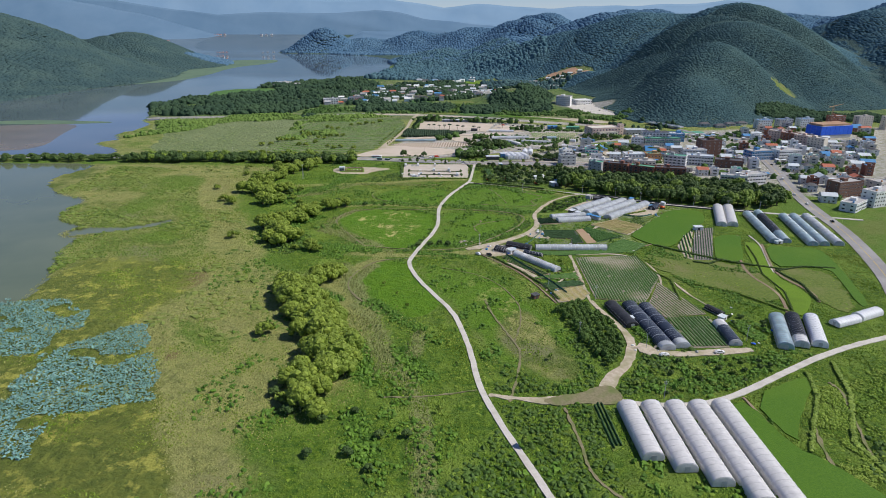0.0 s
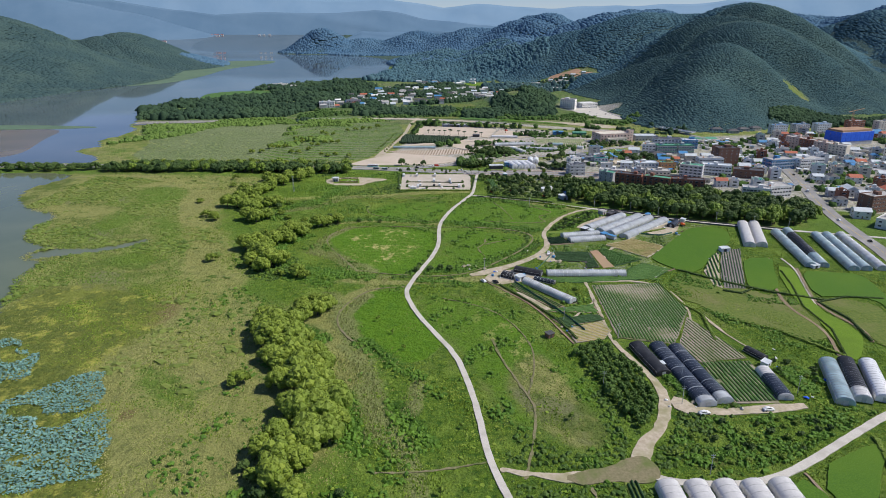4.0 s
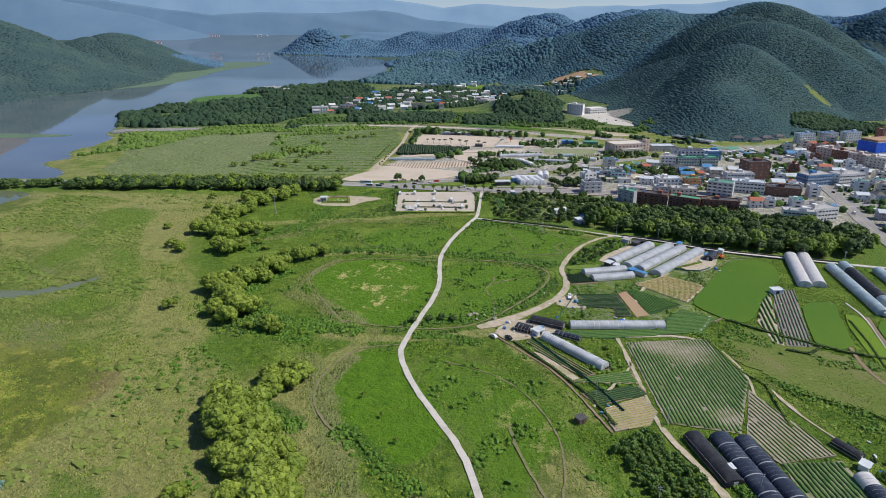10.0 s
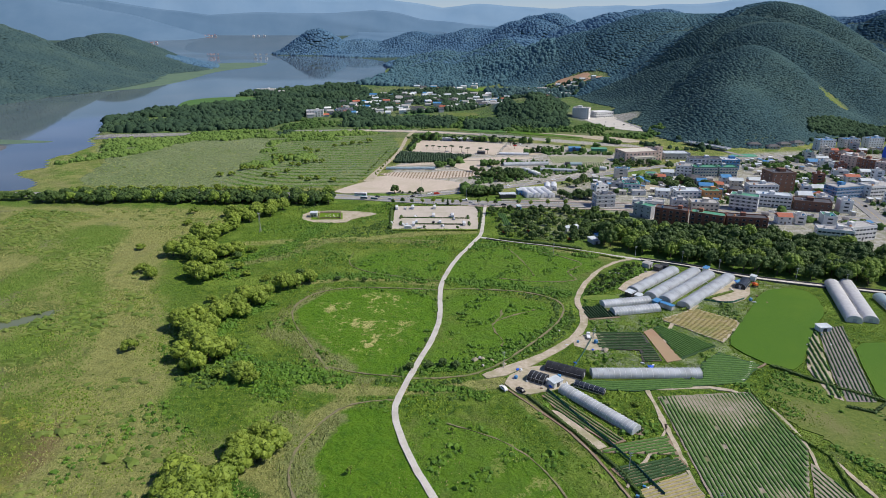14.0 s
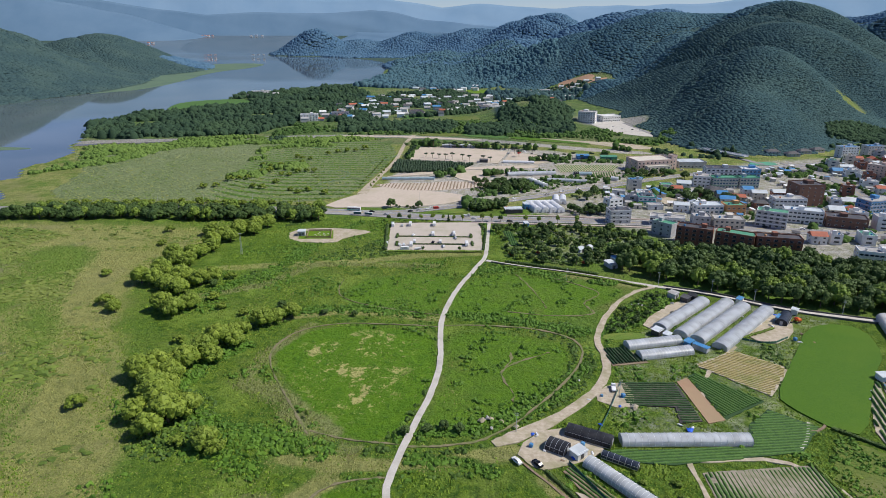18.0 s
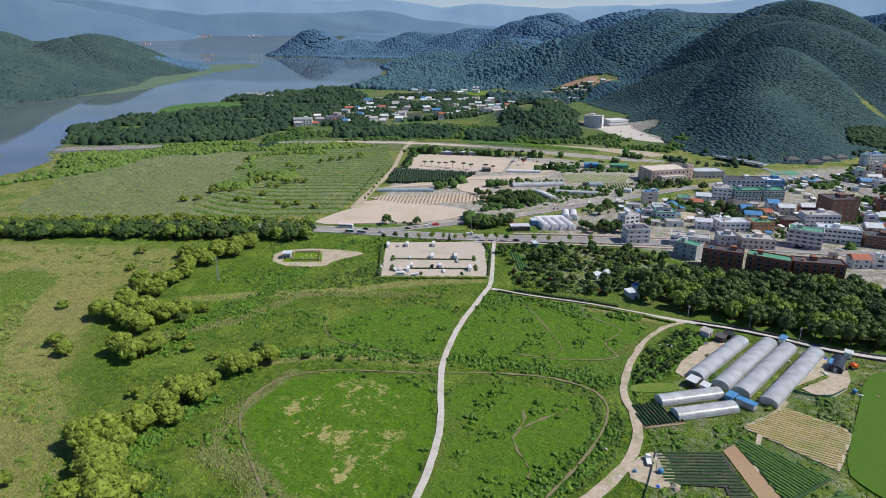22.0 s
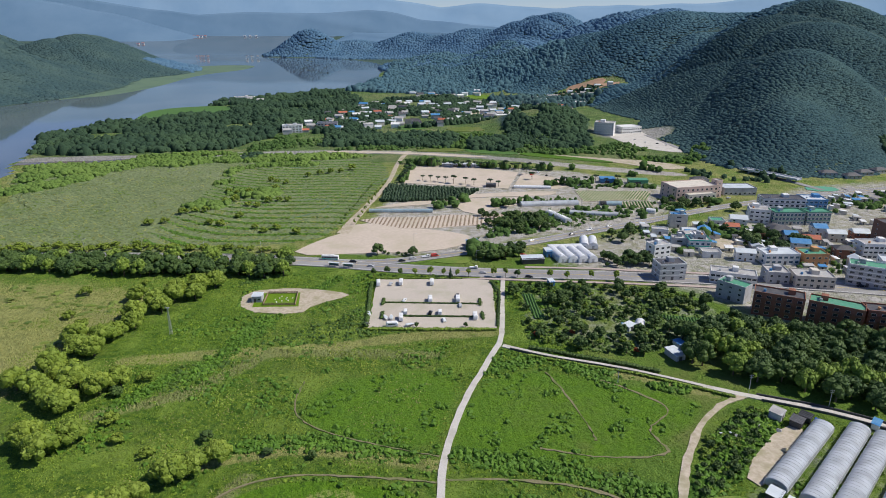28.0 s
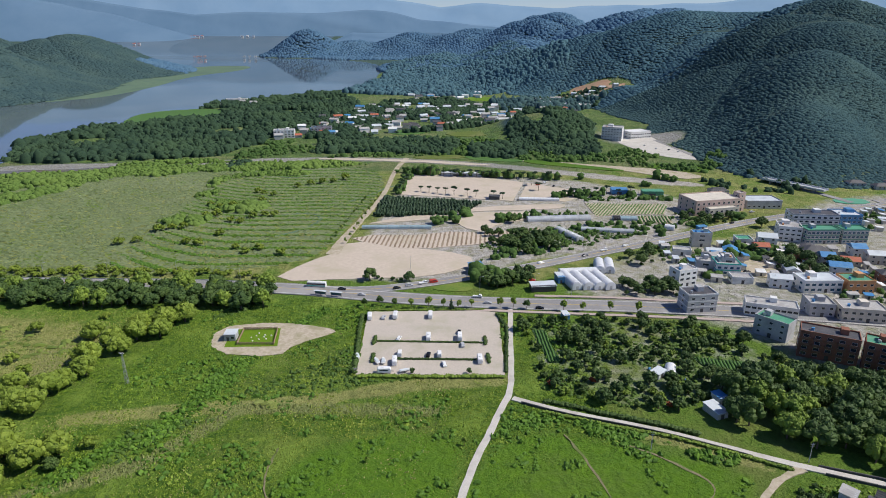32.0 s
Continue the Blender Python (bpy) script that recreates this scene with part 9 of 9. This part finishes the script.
sheet("water_grass", [(-690, 975), (-621, 995), (-540, 985), (-470, 972), (-560, 950), (-680, 950)], M["reed_mat"], -0.42, 2, label="yellow-green floating water plants", category="water plants")
sheet("mud_shallows", [(-760, 905), (-637, 938), (-525, 960), (-509, 871), (-470, 757), (-520, 735), (-760, 735)], M["silt"], -0.5, 2, label="brown silty shallows of the river", category="water")
ribbon("stream", [(-446, 992), (-433, 995), (-402, 999), (-365, 1004), (-331, 1018), (-290, 1026)], [14, 14, 12, 10, 7, 4], M["silt"], 0.13, 2, 0.4, "brown shallow stream between sand banks", "stream")
for line in ([(-165, 846), (-148, 870), (-132, 862)], [(-120, 838), (-92, 846), (-80, 828), (-92, 800), (-108, 786)], [(-66, 880), (-48, 905), (-40, 925), (-30, 935)], [(-150, 975), (-128, 968), (-118, 985)]):
    ribbon("garden_path", line, 2.2, M["reed_mat"], 0.06, 2, 0.2, "pale mown path between the reed rows", "path")
# green tussocks over the marsh
q = strew(34000, -335, -60, 225, 664)
wave = patches(q * (0.45, 1.3), 12, 51)
q = q[(((wave > 0.54) & (lookup(mosaic, q) > 0.3) & (rng.random(len(q)) < 0.8)) | ((patches(q * (0.5, 1.4), 9, 52) > 0.66) & (rng.random(len(q)) < 0.35) & (lookup(reed_mask, q) > 0.6))) & ~lookup(bed, q) & (lookup(algae_mask, q) < 0.4)]
n = len(q)
s = 0.5 + 1.7 * rng.random(n) ** 2.2
v, f = many(DOME_V, DOME_F, np.column_stack((q, lookup(Z, q) - 0.1)), np.column_stack((s * rng.uniform(1.0, 1.9, n), s, s * rng.uniform(0.35, 0.7, n))), rng.normal(0, 0.5, n), rng, 0.22)
tagged(new("sedge", mesh_of("tussocks", v, f, M["tussock"])), "green sedge tussocks in chains over the marsh", "sedge", kind="stuff")
# trees round the lots beyond the road
q = np.array([(-31 + 8.2 * i + 2 * math.sin(i * 2.1), 990 - 1.6 * i + 3 * math.sin(i * 1.3)) for i in range(20)] + [(-26, 905), (-25, 915), (-27, 926), (-23, 938), (-24, 950), (-20, 962), (-19, 975), (-13, 985), (8, 815), (14, 822), (20, 828), (30, 836), (22, 818), (56, 820), (63, 823), (70, 826), (77, 828), (84, 832), (112, 889), (119, 893), (126, 896), (133, 892), (141, 897), (148, 893), (156, 899), (180, 893), (29, 702), (35, 706), (42, 700), (47, 707), (39, 712), (52, 702), (30, 712), (226, 962), (232, 956), (238, 950), (150, 960), (205, 931), (262, 905), (270, 880), (244, 828)])
rng = np.random.default_rng(88)
wood_of(np.column_stack((q, np.full(len(q), 1.0))), 4.2, "leaf_town", "lot_trees", "dark green trees round the sandy lots", rng, 1.25, 6)
# bushes crowding the farm edges, the near weeds and the hill's foot
for polys, num, lo, hi, mat, name, label in (
        (([(80, 222), (92, 243), (150, 247), (160, 262), (172, 248), (146, 234), (122, 220), (100, 213)], [(146, 300), (158, 290), (164, 270), (160, 262), (152, 262), (148, 280)], [(99, 300), (102, 282), (105, 262), (101, 262), (96, 282)]), 9000, 0.3, 1.1, "kudzu", "bushes", "dense fresh green bushes beside the farm road"),
        (([(133, 181), (146, 200), (156, 220), (168, 224), (160, 200), (150, 176), (146, 150), (134, 160)], [(170, 222), (215, 252), (240, 235), (190, 170), (160, 150), (153, 172), (162, 200)]), 16000, 0.22, 0.75, "weed", "bushes", "rank green weeds beside the paddies"),
        (([(136, 378), (150, 395), (185, 362), (204, 352), (200, 344), (170, 352), (150, 372), (140, 356)], [(140, 350), (156, 330), (190, 300), (184, 292), (160, 305), (146, 330)]), 5000, 0.25, 0.9, "kudzu", "bushes", "dark weedy thickets between fields"),
        (([(60, 562), (100, 548), (112, 541), (104, 535), (84, 545), (60, 553)], [(82, 478), (93, 495), (104, 508), (128, 526), (131, 519), (118, 502), (104, 484), (89, 476)]), 1500, 0.5, 1.3, "kudzu", "bushes", "dark creepers on the bank below the lane")):
    pieces = []
    for poly in polys:
        p = np.asarray(poly, float)
        q = strew(int(num * 2 / len(polys)), *np.column_stack((p.min(0), p.max(0))).ravel())
        q = free_of_ways(q[inside(q[:, 0], q[:, 1], p) & (patches(q, 3.5, 71) > 0.42)], 0.4)
        k = len(q)
        w = lo + (hi - lo) * rng.random(k) ** 2
        pieces.append(many(DOME_V, DOME_F, np.column_stack((q, np.full(k, -0.15))), np.column_stack((w * rng.uniform(0.8, 1.4, k), w, w * rng.uniform(0.7, 1.3, k))), rng.uniform(0, 6, k), rng, 0.24))
    v, f = join(*pieces)
    tagged(new(name, mesh_of(name, v, f, M[mat])), label, "bushes", kind="stuff")
q = np.vstack((spots([(330, 905), (400, 940), (520, 960), (600, 960), (600, 985), (480, 985), (380, 965), (318, 985), (325, 945)], 7.5, rng, 0.6), spots([(262, 960), (300, 930), (330, 900), (318, 890), (270, 925)], 9.0, rng, 0.6)))
q = free_of_ways(q[rng.random(len(q)) < 0.62], 1.0)
q = q[height(q[:, 0], q[:, 1]) < 2]
wood_of(np.column_stack((q, height(q[:, 0], q[:, 1]))), 3.6, "wood_dark", "foothill_trees", "loose dark trees at the foot of the hill", rng, 1.2, 3)


def slope_patch(name, cx, cy, rx, ry, mat, label):
    """An uneven bare patch that lies on a hillside."""
    r, a = np.meshgrid(np.linspace(0, 1, 9), np.linspace(0, 2 * math.pi, 41)[:-1])
    rim = 1 + 0.16 * np.sin(3 * a + cx) + 0.10 * np.sin(7 * a + cy)
    px, py = cx + rx * r * rim * np.cos(a), cy + ry * r * rim * np.sin(a)
    i = (np.arange(40)[:, None] * 9 + np.arange(8)).ravel()
    j = ((np.arange(40)[:, None] + 1) % 40 * 9 + np.arange(8)).ravel()
    me = mesh_of(name, np.column_stack((px.ravel(), py.ravel(), (height(px, py) + 1.2 - 1.8 * r ** 6).ravel())), np.column_stack((i, i + 1, j + 1, j)), M[mat], True)
    return tagged(new(name, me), label, "ground", kind="structure")


slope_patch("bare_slope", 330, 1660, 78, 56, "redsoil", "bare reddish earth cut on the hillside")
slope_patch("grass_slope", 639, 1169, 22, 28, "fallow", "yellow-green grass clearing in the forest")
for poly, mat, label in (([(-60, 1262), (-10, 1275), (0, 1235), (-45, 1222)], "crop", "small green field among village houses"), ([(20, 1240), (70, 1262), (92, 1225), (40, 1205)], "fallow", "olive fallow field beside the village"), ([(-120, 1330), (-60, 1350), (-50, 1310), (-110, 1292)], "paddy", "small rice paddy in the village"), ([(30, 1420), (95, 1440), (110, 1395), (45, 1372)], "dirt", "pale dirt field beside the village"),
                         ([(40, 1080), (100, 1062), (110, 1040), (50, 1050)], "crop", "green vegetable field by the stream"), ([(-20, 1075), (35, 1085), (45, 1062), (-10, 1058)], "fallow", "rough grass field by the stream"), ([(230, 1010), (285, 985), (300, 1010), (250, 1040)], "paddy", "narrow rice paddy below the hill")):
    sheet("village_field", poly, M[mat], 0.2, 1, label=label, category="field", fray=0.6)
